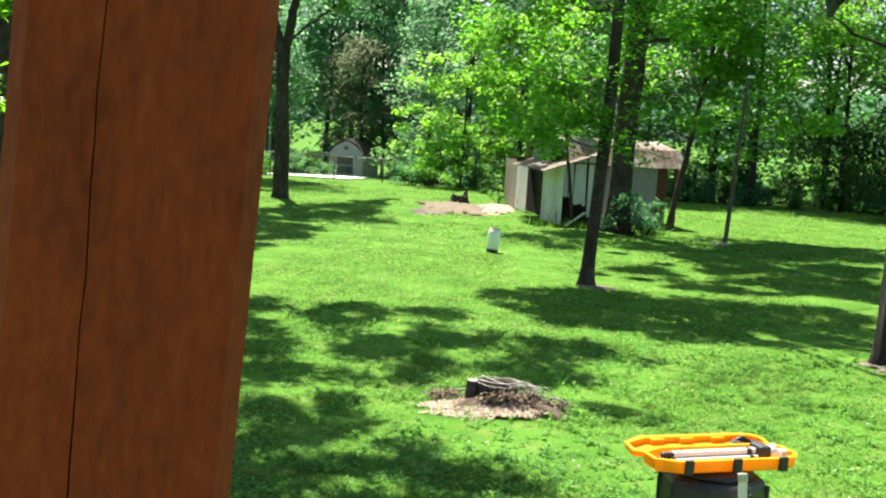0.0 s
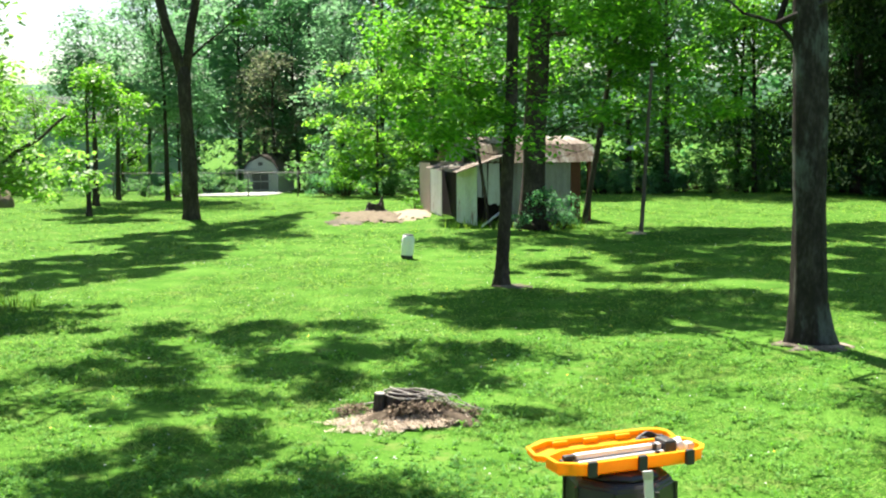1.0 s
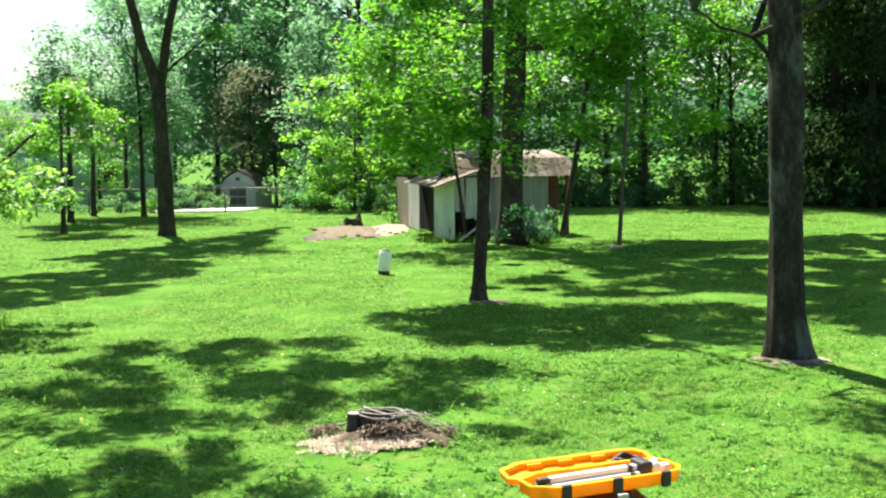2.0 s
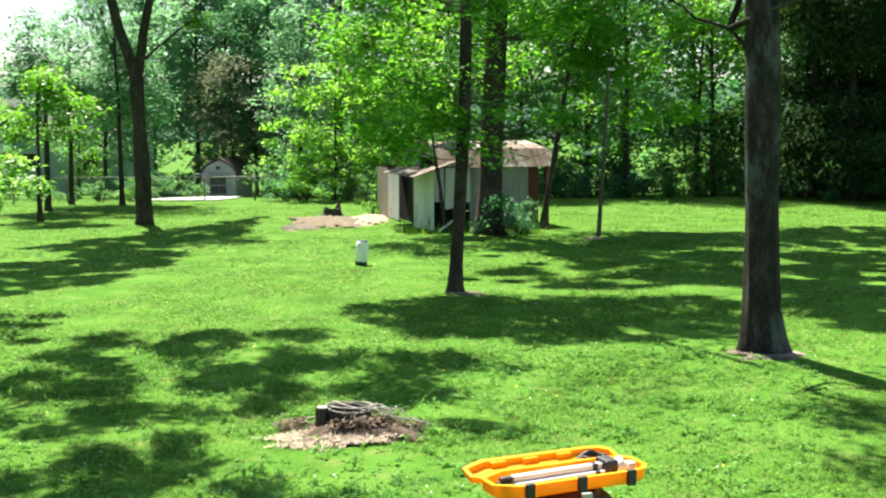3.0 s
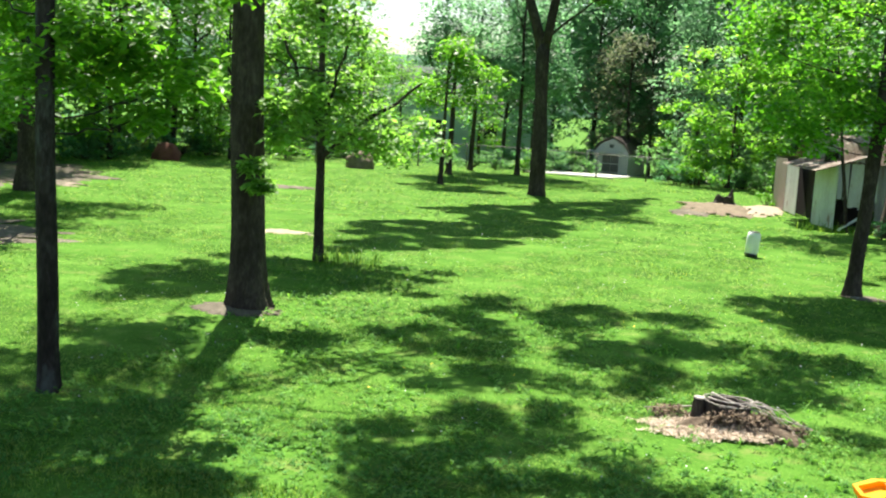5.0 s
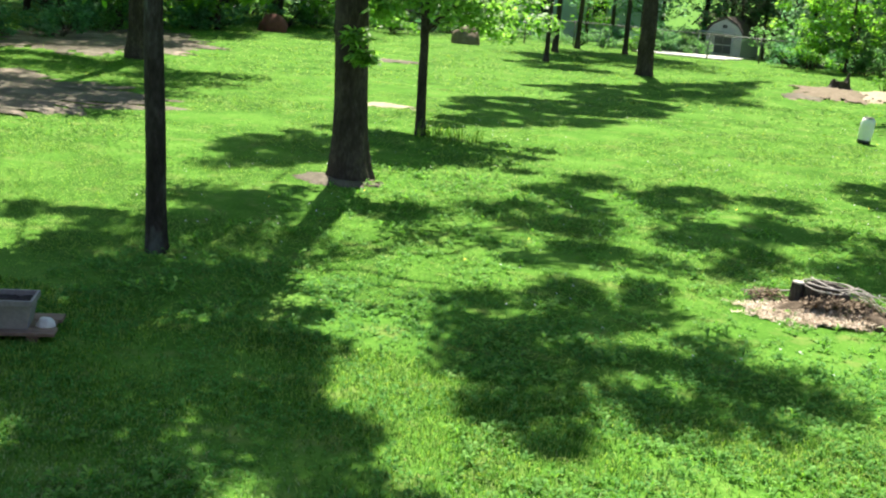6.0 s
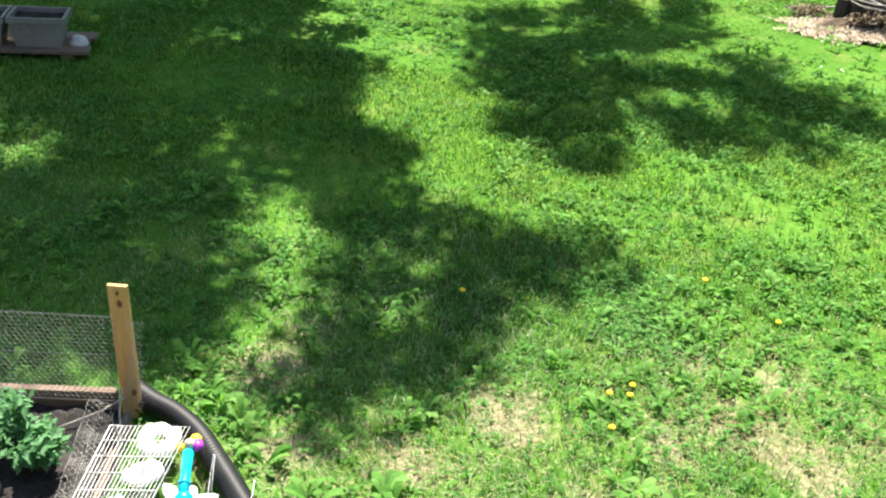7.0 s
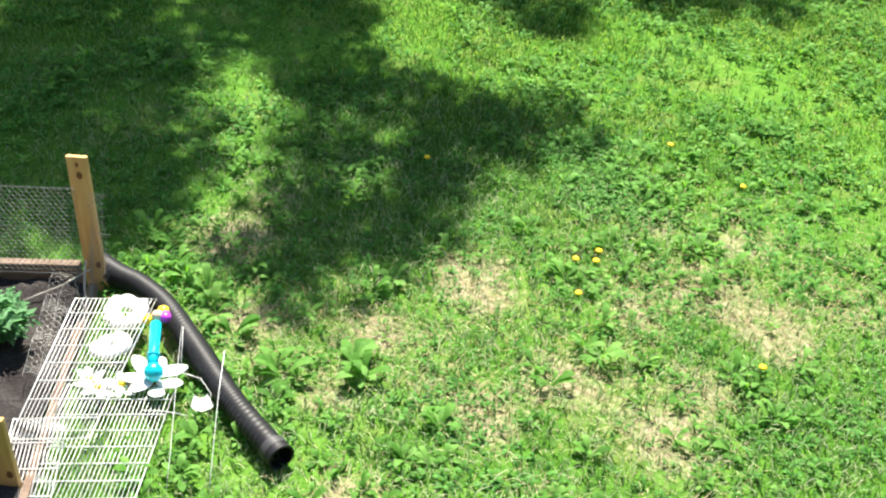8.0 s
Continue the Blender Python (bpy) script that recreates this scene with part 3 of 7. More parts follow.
tree("shade_tree", 1.86, 22.45, 14, 0.13, "slim dark-barked shade tree with low green boughs on the lawn", ((-0.2, 0.4, 8.8), (4.4, 4.2, 4.6)), (0.045, 0.0),
     low=boughs(3, 20, -2.4, 2.3, 2.7, 6.2, 0.55) + boughs(5, 7, -1.9, -0.6, 3.4, 6.4, 0.45) + boughs(9, 8, -2.2, 0.4, 2.6, 3.6, 0.45) + boughs(29, 7, -1.6, 0.8, 2.7, 3.9, 0.45)
     + shaded_area(1.86, 22.45, [((-0.35, 20.84), (2.2, 22.27), (2.49, 17.7), (0.95, 17.8)), ((2.2, 22.0), (7.32, 21.64), (5.88, 17.18), (2.43, 17.24)),
                                    ((-0.96, 16.45), (1.22, 16.54), (2.1, 15.22), (-0.11, 14.75)), ((0.11, 14.8), (1.18, 14.69), (1.01, 12.93), (0.51, 13.36))], 8.0, 11.5, 1, 0.85)
     + shaded_area(1.86, 22.45, [((1.18, 12.71), (1.69, 12.8), (1.53, 11.85), (1.18, 11.79)), ((3.91, 25.23), (8.65, 25.8), (7.8, 23.14), (3.77, 22.72)),
                                 ((7.6, 22.6), (10.6, 24.0), (8.8, 19.6), (7.4, 19.5))], 8.0, 11.5, 31, 0.7),
     clumps=6, per=125, limbs=4, seed=1)
tree("shade_tree", 3.78, 34.47, 18, 0.35, "stout dark tree rising in front of the old shed", ((0.5, -0.5, 11.5), (5.0, 4.5, 5.5)), (0.035, 0.0), seed=2, clumps=14, per=200, limbs=5,
     low=boughs(8, 22, -4.5, 4.5, 4.0, 8.5, 0.8) + boughs(18, 22, 1.6, 8.0, 2.6, 6.8, 0.7) + shaded(3.78, 34.47, [(6.8, 28.6, 1.7), (8.6, 28.0, 1.4), (5.0, 30.1, 1.3), (3.5, 25.3, 0.9), (9.6, 33.2, 1.6), (5.5, 26.8, 1.0), (8.4, 23.4, 1.0), (7.6, 31, 1.2), (9.8, 25.2, 1.2), (11.2, 27.6, 1.2), (11.5, 31.0, 1.3), (13.2, 33.0, 1.4), (6.8, 24.0, 0.7)], 9.5, 13, 2)
     + shaded_area(3.78, 34.47, [((1.3, 34.4), (4.0, 35.2), (3.8, 38.6), (0.9, 38.0))], 5.5, 9.0, 52, 0.35),
     leaf=0.18)
tree("shade_tree", 5.80, 16.17, 17, 0.25, "tall straight gray-barked tree on the lawn", ((0.6, 0.4, 11.0), (4.0, 4.0, 4.6)), (-0.033, 0.0), "bark_gray", seed=3, clumps=38,
     low=[(*b[:4], False) for b in shaded_area(5.80, 16.17, [((11.24, 28.8), (13.42, 28.09), (8.05, 16.77), (7.86, 19.09)), ((13.59, 36.31), (16.73, 35.06), (14.37, 30.09), (11.63, 31.04))], 9.5, 12.5, 55, 0.42)],
     forks=[((-0.1, 0, 4.2), (-1.5, 0.3, 5.1), 0.036, 0.012)])
tree("shade_tree", -6.84, 15.44, 17, 0.235, "broad dark-barked tree with fresh leaves on its lower trunk", ((-2.4, 1.0, 11.2), (2.2, 2.4, 3.2)), (-0.048, 0.0), seed=4, clumps=26, per=160, limbs=5, flare=1.5,
     low=shaded_area(-6.9, 15.44, [((-5.17, 18.03), (-3.87, 18.65), (-3.44, 16.29), (-4.38, 15.86)), ((-3.84, 18.11), (-1.96, 18.88), (-1.87, 16.67), (-3.37, 16.31)),
                                   ((-1.9, 19.18), (-0.79, 19.48), (-0.81, 18.11), (-1.48, 17.69)), ((-5.0, 15.12), (-3.05, 15.96), (-2.97, 14.15), (-4.84, 13.44)),
                                   ((-2.32, 15.34), (-0.72, 16.51), (-0.61, 14.65), (-2.1, 14.01)), ((-1.56, 14.12), (-0.33, 14.71), (0.58, 13.65), (-0.91, 13.08)),
                                   ((-4.15, 13.0), (-2.9, 13.84), (-1.79, 12.91), (-3.08, 12.16)), ((-5.84, 13.86), (-5.03, 14.55), (-4.78, 13.46), (-5.36, 12.75)),
                                   ((-9.98, 17.03), (-9.36, 19.93), (-7.56, 16.2), (-8.93, 14.98)), ((-8.09, 12.95), (-7.2, 14.3), (-6.3, 12.0), (-7.26, 11.33))], 9.0, 12.0, 4, 0.66)
     + shaded_area(-6.9, 15.44, [((-3.55, 10.81), (-2.49, 11.2), (-1.78, 8.64), (-2.7, 8.44)), ((-2.78, 8.39), (-1.78, 8.64), (-1.48, 7.3), (-2.19, 7.38)),
                                    ((-2.79, 11.02), (-1.41, 11.15), (-0.49, 9.63), (-1.89, 8.88)), ((-1.47, 9.1), (-0.49, 9.63), (-0.33, 8.17), (-1.03, 7.98)),
                                    ((-0.79, 10.14), (-0.14, 10.49), (0.29, 9.05), (-0.43, 9.07)), ((-3.13, 11.97), (-1.78, 12.25), (-1.5, 11.33), (-2.84, 10.99)),
                                    ((-9.4, 17.8), (-8.0, 17.8), (-8.0, 16.2), (-9.4, 16.2))], 9.0, 12.0, 44, 0.7)
     + shaded_area(-6.9, 15.44, [((-5.6, 17.4), (-0.8, 18.9), (0.5, 13.9), (-2.9, 12.4))], 9.0, 12.0, 54, 0.12)
     + [(0.5, -0.3, 2.5, 0.24), (0.65, 0.3, 3.1, 0.32), (0.15, -0.45, 2.05, 0.2), (0.4, -0.35, 2.9, 0.25), (-0.9, 0.3, 3.1, 0.4), (0.6, 0.4, 3.9, 0.5),
          (-1.0, -0.2, 4.2, 0.6), (0.3, -0.45, 1.8, 0.2), (-2.3, 0.2, 4.4, 0.8), (1.2, 0, 4.6, 0.7)], foliage="leaf_pale")
tree("young_tree", -7.69, 20.35, 6.2, 0.088, "young tree with a low crown of pale green leaves", ((-0.5, 0.2, 3.9), (1.25, 1.6, 1.5)), (-0.03, 0.0), seed=5, clumps=30, spread=0.55,
     foliage="leaf_pale", per=150, low=boughs(12, 34, -1.4, 1.9, 1.9, 3.5, 0.42), flare=1.25, limbs=10,
     forks=[((-0.05, 0, 1.9), (1.75, 0.2, 3.35), 0.055, 0.02), ((-0.06, 0, 2.3), (-1.1, 0.2, 4.3), 0.05, 0.02), ((-0.08, 0, 2.2), (0.4, 0.3, 4.6), 0.04, 0.015)])
tree("shade_tree", -6.68, 10.31, 13, 0.10, "slender gray-brown trunk standing alone in shaded grass", ((-1.3, 1.3, 9.5), (2.0, 2.0, 2.0)), (-0.03, 0.0), "bark_gray", seed=6, clumps=26, per=165, limbs=3, flare=1.25,
     low=shaded(-6.68, 10.31, [(-9.1, 11.3, 0.52), (-8.1, 11.4, 0.39), (-7.3, 11.9, 0.4), (-7.6, 9.9, 0.4), (-6.8, 5.8, 0.9), (-7.2, 8.6, 0.9)], 7.5, 9.5, 6, 0.82)
     + shaded_area(-6.68, 10.31, [((-6.65, 7.92), (-5.04, 8.29), (-4.09, 6.75), (-5.2, 6.16)), 
                                  ((-5.16, 8.22), (-3.85, 8.78), (-2.78, 6.85), (-4.03, 6.66)), ((-5.2, 6.16), (-3.95, 6.7), (-3.2, 5.5), (-4.23, 4.99)),
                                  ((-4.9, 5.2), (-3.22, 5.45), (-2.62, 4.3), (-3.9, 4.1)), ((-4.0, 6.66), (-2.84, 7.04), (-2.62, 6.12), (-3.22, 5.86))], 7.5, 9.5, 46, 1.0)
     + shaded_area(-6.68, 10.31, [((-2.74, 6.07), (-2.12, 6.38), (-1.75, 5.24), (-2.36, 5.28)), ((-2.17, 6.54), (-1.55, 6.48), (-0.89, 5.64), (-1.81, 5.08)), ((-1.86, 5.12), (-0.92, 5.63), (-0.95, 5.06), (-1.62, 4.75)),
                                  ((-2.46, 4.71), (-1.85, 5.18), (-1.62, 4.63), (-2.16, 4.38))], 7.5, 9.5, 47, 0.5)
     + shaded_area(-6.68, 10.31, [((-2.1, 4.35), (-1.25, 4.95), (-1.2, 4.4), (-1.75, 3.95))], 7.5, 9.5, 48, 0.7)
     + shaded_area(-6.68, 10.31, [((-4.1, 4.5), (-2.95, 4.75), (-2.72, 3.85), (-3.7, 3.3))], 7.5, 9.5, 50, 1.0)
     + shaded_area(-6.68, 10.31, [((-7.3, 9.4), (-5.24, 10.67), (-4.17, 8.78), (-6.04, 8.27))], 2.5, 5.0, 49, 0.62)
     + [(x, abs(y) + 0.3, z, s) for x, y, z, s in boughs(61, 8, -2.2, -0.3, 2.2, 4.4, 0.4) + boughs(62, 5, 0.3, 1.5, 2.4, 4.2, 0.36)], foliage="leaf_bright")
tree("forked_tree", -7.1, 38.9, 5.0, 0.25, "tall tree forking into two dark limbs", ((0.2, 1.5, 12.5), (3.5, 3.2, 3.0)), (-0.025, 0.0), seed=7, clumps=10, leaf=0.18, per=200, limbs=4, taper=0.2,
     forks=[((-0.12, 0, 4.6), (-2.0, 0, 11.5), 0.20, 0.07), ((-0.12, 0, 4.6), (1.2, 0, 11.5), 0.17, 0.06), ((-0.02, 0, 5.2), (1.7, 0.2, 6.7), 0.05, 0.02)], flare=1.25,
     low=[(1.8, 0.2, 6.6, 0.6)] + shaded_area(-7.1, 38.9, [((-8.86, 31.63), (-3.38, 41.93), (-3.79, 34.83), (-6.24, 29.61)), ((-9.18, 27.08), (-4.8, 32.57), (-4.63, 26.39), (-7.82, 21.53)),
                                                           ((-5.84, 24.89), (-4.66, 25.84), (-4.45, 23.45), (-5.41, 23.14))], 11, 14.5, 7, 0.36))
tree("young_tree", -10.92, 40.56, 4.3, 0.085, "young bright green tree at the lawn edge", ((0, 0, 3.9), (2.0, 1.8, 1.5)), (0.01, 0), seed=8, clumps=22, spread=0.7, foliage="leaf_bright", leaf=0.17, per=160)
# crowns of the three fence trees use the leaf colour with haze in it
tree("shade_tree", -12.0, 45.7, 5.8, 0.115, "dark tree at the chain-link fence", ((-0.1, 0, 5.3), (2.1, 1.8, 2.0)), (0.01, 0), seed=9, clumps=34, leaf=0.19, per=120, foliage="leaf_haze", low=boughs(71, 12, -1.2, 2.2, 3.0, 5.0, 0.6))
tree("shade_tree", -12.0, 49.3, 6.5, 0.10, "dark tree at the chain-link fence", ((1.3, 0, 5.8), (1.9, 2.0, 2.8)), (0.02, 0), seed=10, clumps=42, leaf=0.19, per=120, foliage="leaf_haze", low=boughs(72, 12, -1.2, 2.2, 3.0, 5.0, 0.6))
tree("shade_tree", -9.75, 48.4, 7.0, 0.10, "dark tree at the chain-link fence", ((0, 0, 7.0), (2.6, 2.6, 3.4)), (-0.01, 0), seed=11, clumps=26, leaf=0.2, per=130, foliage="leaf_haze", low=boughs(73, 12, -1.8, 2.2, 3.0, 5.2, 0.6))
tree("leaning_tree", 5.57, 35.86, 11, 0.09, "thin tree leaning away from the shed corner", ((1.6, 0.2, 6.4), (2.8, 2.4, 3.2)), (0.17, 0.02), seed=12, clumps=34, leaf=0.18, per=150, flare=1.2)
tree("leaning_tree", 2.55, 35.0, 5.0, 0.055, "thin leaning sapling at the shed front", ((-0.6, 0, 4.2), (1.2, 1.2, 1.3)), (-0.14, 0.0), seed=13, clumps=14, spread=0.55, leaf=0.15, per=130, flare=1.1)
tree("shade_tree", -18.6, 27.2, 13, 0.26, "dark tree over bare ground at the wood edge", ((0, 0, 7.5), (4.0, 3.8, 4.6)), (0.0, 0), seed=14, clumps=40, leaf=0.17, per=180, low=boughs(14, 24, -4.0, 3.5, 1.9, 6.0, 0.75))
tree("shade_tree", -19.2, 22.0, 12, 0.2, "leafy tree over bare ground at the wood edge", ((0, 0, 7.8), (3.6, 3.4, 3.6)), (-0.02, 0), seed=15, clumps=36, leaf=0.16, per=180, low=boughs(15, 24, -1.0, 5.0, 2.2, 6.0, 0.7))
tree("shade_tree", -1.2, 51.2, 8.0, 0.055, "airy yellow-green tree beside the old shed", ((0.6, 0.2, 4.4), (3.1, 1.3, 3.2)), (0.02, 0), seed=16, clumps=62, spread=0.6, foliage="leaf_yellow", leaf=0.2, per=75,
     low=boughs(16, 44, -2.9, 3.2, 0.7, 3.4, 0.5), flare=1.2)
tree("shade_tree", 2.2, 50.4, 9.0, 0.06, "airy yellow-green tree behind the old shed", ((0.2, 0.2, 6.0), (2.2, 1.3, 3.0)), (-0.02, 0), seed=36, clumps=40, spread=0.6, foliage="leaf_yellow", leaf=0.2, per=75,
     low=boughs(46, 14, -2.0, 2.0, 2.4, 4.4, 0.5), flare=1.2)


# ---------------------------------------------------------------- woods
def wood_tree(name, seed, foliage, label, height=13.0, lowest=1.5, width=3.2, conifer=False):
    g = random.Random(seed)
    thing = empty(name, pose(0, 0, 0), label=label, category="tree", group="trees of the wood")
    lean = (g.uniform(-0.05, 0.05), g.uniform(-0.04, 0.04))
    pts = [Vector((lean[0] * h + 0.15 * noise.noise(Vector((h * 0.3, seed, 1))), lean[1] * h, h)) for h in np.linspace(-0.3, height, 12)]
    runs = [(pts, list(np.linspace(0.14, 0.03, 12)), 9, 0.2)]
    centers, spreads = [], []
    count = 74 if height > 10 else 46
    for k in range(count):
        f = g.random() ** (1.25 if conifer else 0.8)
        z = lowest + (height - lowest) * f
        wide = width * ((1.05 - f) if conifer else math.sin(math.pi * (0.12 + 0.8 * f)) ** 0.6)
        a = g.uniform(0, 2 * math.pi)
        rr = wide * g.random() ** 0.5
        c = Vector((lean[0] * z + math.cos(a) * rr, lean[1] * z + math.sin(a) * rr, z + (-0.3 * rr if conifer else 0)))
        centers.append(c)
        spreads.append(g.uniform(0.75, 1.4))
        if k % 4 == 0:
            runs.append((bend((lean[0] * z * 0.8, lean[1] * z * 0.8, z * 0.8), c, 4, 0, 0.12, k), list(np.linspace(0.06, 0.015, 5)), 5, 0.1))
    tubes("trunk", runs[:1] if conifer else runs, "bark", thing)
    for r in runs[1:] if conifer else ():
        tubes("limb", [r], "bark", thing)
    v, t = leaves([tuple(c) for c in centers], spreads, 330 if conifer else (78 if height > 10 else 70), 0.27 if not conifer else 0.20, seed + 50, slim=0.6 if not conifer else 0.3, droop=0.3 if not conifer else 0.7)
    link_mesh("crown", tri_mesh("crown", v, t), foliage, thing)
    return thing


KINDS = [
    wood_tree("wood_tree", 21, "leaf_far", "tall leafy tree in the dense wood", 14.5, 2.2, 3.4),
    wood_tree("wood_tree", 22, "leaf_far", "tall leafy tree in the dense wood", 13.0, 1.2, 3.0),
    wood_tree("wood_tree", 23, "leaf_dark", "dark green tree in the dense wood", 15.0, 2.6, 3.6),
    wood_tree("wood_tree", 24, "leaf_bright", "fresh green young tree at the wood edge", 9.5, 0.8, 2.6),
    wood_tree("conifer", 25, "needle", "dark brownish conifer with drooping branches", 14.0, 1.9, 3.4, True),
    wood_tree("wood_tree", 26, "leaf_brown", "brownish gray thinly leaved tree behind a garden shed", 9.0, 1.2, 2.6),
    wood_tree("wood_tree", 27, "leaf_haze", "tall green tree beyond the fence, haze put into its leaf colour", 14.5, 1.8, 3.4),
    wood_tree("wood_tree", 28, "leaf_haze", "green tree beyond the fence, haze put into its leaf colour", 13.0, 1.0, 3.0),
]
# beyond the fence, kinds 0 and 1 give way to the haze-coloured ones
HAZED = {0: 6, 1: 7}


def shrub(name, seed, foliage, label, width=1.6, height=2.2, per=80):
    g = random.Random(seed)
    thing = empty(name, pose(0, 0, 0), label=label, category="shrub", group="undergrowth")
    runs, centers, spreads = [], [], []
    for k in range(16):
        a, rr = g.uniform(0, 2 * math.pi), width * g.random() ** 0.6
        c = Vector((math.cos(a) * rr, math.sin(a) * rr, height * g.uniform(0.12, 0.95) * (1 - 0.4 * rr / width)))
        centers.append(c)
        spreads.append(g.uniform(0.35, 0.6))
        runs.append((bend((c.x * 0.15, c.y * 0.15, -0.1), c, 3, 0.1, 0.05, k), list(np.linspace(0.03, 0.008, 4)), 4))
    tubes("stem", runs, "bark", thing)
    v, t = leaves([tuple(c) for c in centers], spreads, per, 0.20, seed + 90)
    link_mesh("foliage", tri_mesh("foliage", v, t), foliage, thing)
    return thing


SHRUBS = [
    shrub("shrub", 31, "leaf_bright", "bright green shrub at the wood edge"),
    shrub("shrub", 32, "leaf_far", "dense green shrub at the wood edge"),
    shrub("shrub", 33, "leaf_dark", "dark green shrub in the shade"),
    shrub("shrub", 34, "leaf_dark", "dark green leafy shrub against the old shed", 1.3, 2.5, 34),
]


def plant_out(originals, spots):
    """Sets the first spot of each kind by moving the original, the rest by copies."""
    used = set()
    for k, x, y, turn, s in spots:
        m = pose(x, y, gz(x, y), 0, 0, turn) @ Matrix.Diagonal((s, s, s * 1.0, 1))
        if k in used:
            copy_thing(originals[k], m)
        else:
            originals[k].matrix_basis = m
            used.add(k)


spots = []
g = random.Random(77)
# wood behind the right half of the lawn
for row, (yy, step) in enumerate([(53.8, 3.3), (58.5, 4.4), (64.0, 5.0)]):
    x = 6.5 + row * 1.3
    while x < 44:
        k = g.choice([0, 0, 1, 2, 1]) if row else g.choice([0, 3, 1, 3, 0])
        spots.append((k, x + g.uniform(-1, 1), yy + g.uniform(-1.2, 1.2) - 0.22 * max(0, x - 14), g.uniform(0, 360), g.uniform(0.85, 1.2)))
        x += step
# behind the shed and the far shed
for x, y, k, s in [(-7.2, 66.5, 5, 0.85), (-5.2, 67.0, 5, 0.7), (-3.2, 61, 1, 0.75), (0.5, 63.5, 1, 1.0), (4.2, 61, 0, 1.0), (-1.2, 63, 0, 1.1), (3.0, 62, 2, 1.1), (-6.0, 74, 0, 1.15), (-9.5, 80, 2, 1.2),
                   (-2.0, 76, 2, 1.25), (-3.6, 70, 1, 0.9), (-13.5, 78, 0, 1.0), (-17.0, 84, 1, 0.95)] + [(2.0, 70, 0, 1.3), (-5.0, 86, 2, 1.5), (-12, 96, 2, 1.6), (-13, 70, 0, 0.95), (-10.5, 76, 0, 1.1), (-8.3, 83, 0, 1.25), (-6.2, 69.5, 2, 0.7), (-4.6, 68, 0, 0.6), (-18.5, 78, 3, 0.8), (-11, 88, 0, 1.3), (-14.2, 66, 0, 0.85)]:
    spots.append((HAZED.get(k, k), x, y, g.uniform(0, 360), s))
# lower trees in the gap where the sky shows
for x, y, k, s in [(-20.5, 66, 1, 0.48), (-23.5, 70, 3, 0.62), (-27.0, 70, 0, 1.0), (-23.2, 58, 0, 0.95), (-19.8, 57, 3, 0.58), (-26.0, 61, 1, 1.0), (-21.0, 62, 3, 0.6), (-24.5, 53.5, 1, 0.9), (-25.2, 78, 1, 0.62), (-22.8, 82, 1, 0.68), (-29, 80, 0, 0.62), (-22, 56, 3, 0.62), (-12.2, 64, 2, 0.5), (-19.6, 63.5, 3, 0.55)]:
    spots.append((HAZED.get(k, k), x, y, g.uniform(0, 360), s))
# left of the lawn
for x, y, k, s in [(-28, 52, 0, 1.0), (-25, 47, 3, 1.0), (-31, 46, 0, 1.0), (-27, 40.5, 1, 1.0), (-32, 39, 2, 1.0), (-25.5, 36, 0, 0.9), (-30, 33, 0, 1.0), (-26, 30, 1, 0.9), (-34, 44, 0, 1.2),
                   (-24, 25, 3, 1.0), (-21.0, 44.5, 3, 0.75), (-28, 58, 1, 1.0), (-34, 55, 0, 1.2), (-21, 20, 0, 0.9), (-30, 25, 0, 1.1), (-30, 49, 0, 1.0), (-26.5, 45, 0, 0.95), (-33.5, 51, 2, 1.05), (-24.6, 48.5, 3, 0.9), (-29, 42, 0, 1.0), (-36, 47, 2, 1.1), (-23.6, 39.5, 3, 0.75), (-38, 54, 0, 1.1), (-23.2, 34.6, 3, 0.9)]:
    spots.append((k, x, y, g.uniform(0, 360), s))
for x, y, s in [(20.4, 47.6, 1.28), (23.6, 49.4, 1.3), (24.6, 46.4, 1.25), (19.6, 50.0, 1.3), (27.6, 47.2, 1.35), (22.0, 51.2, 1.3)]:
    spots.append((4, x, y, g.uniform(0, 360), s))
plant_out(KINDS, spots)

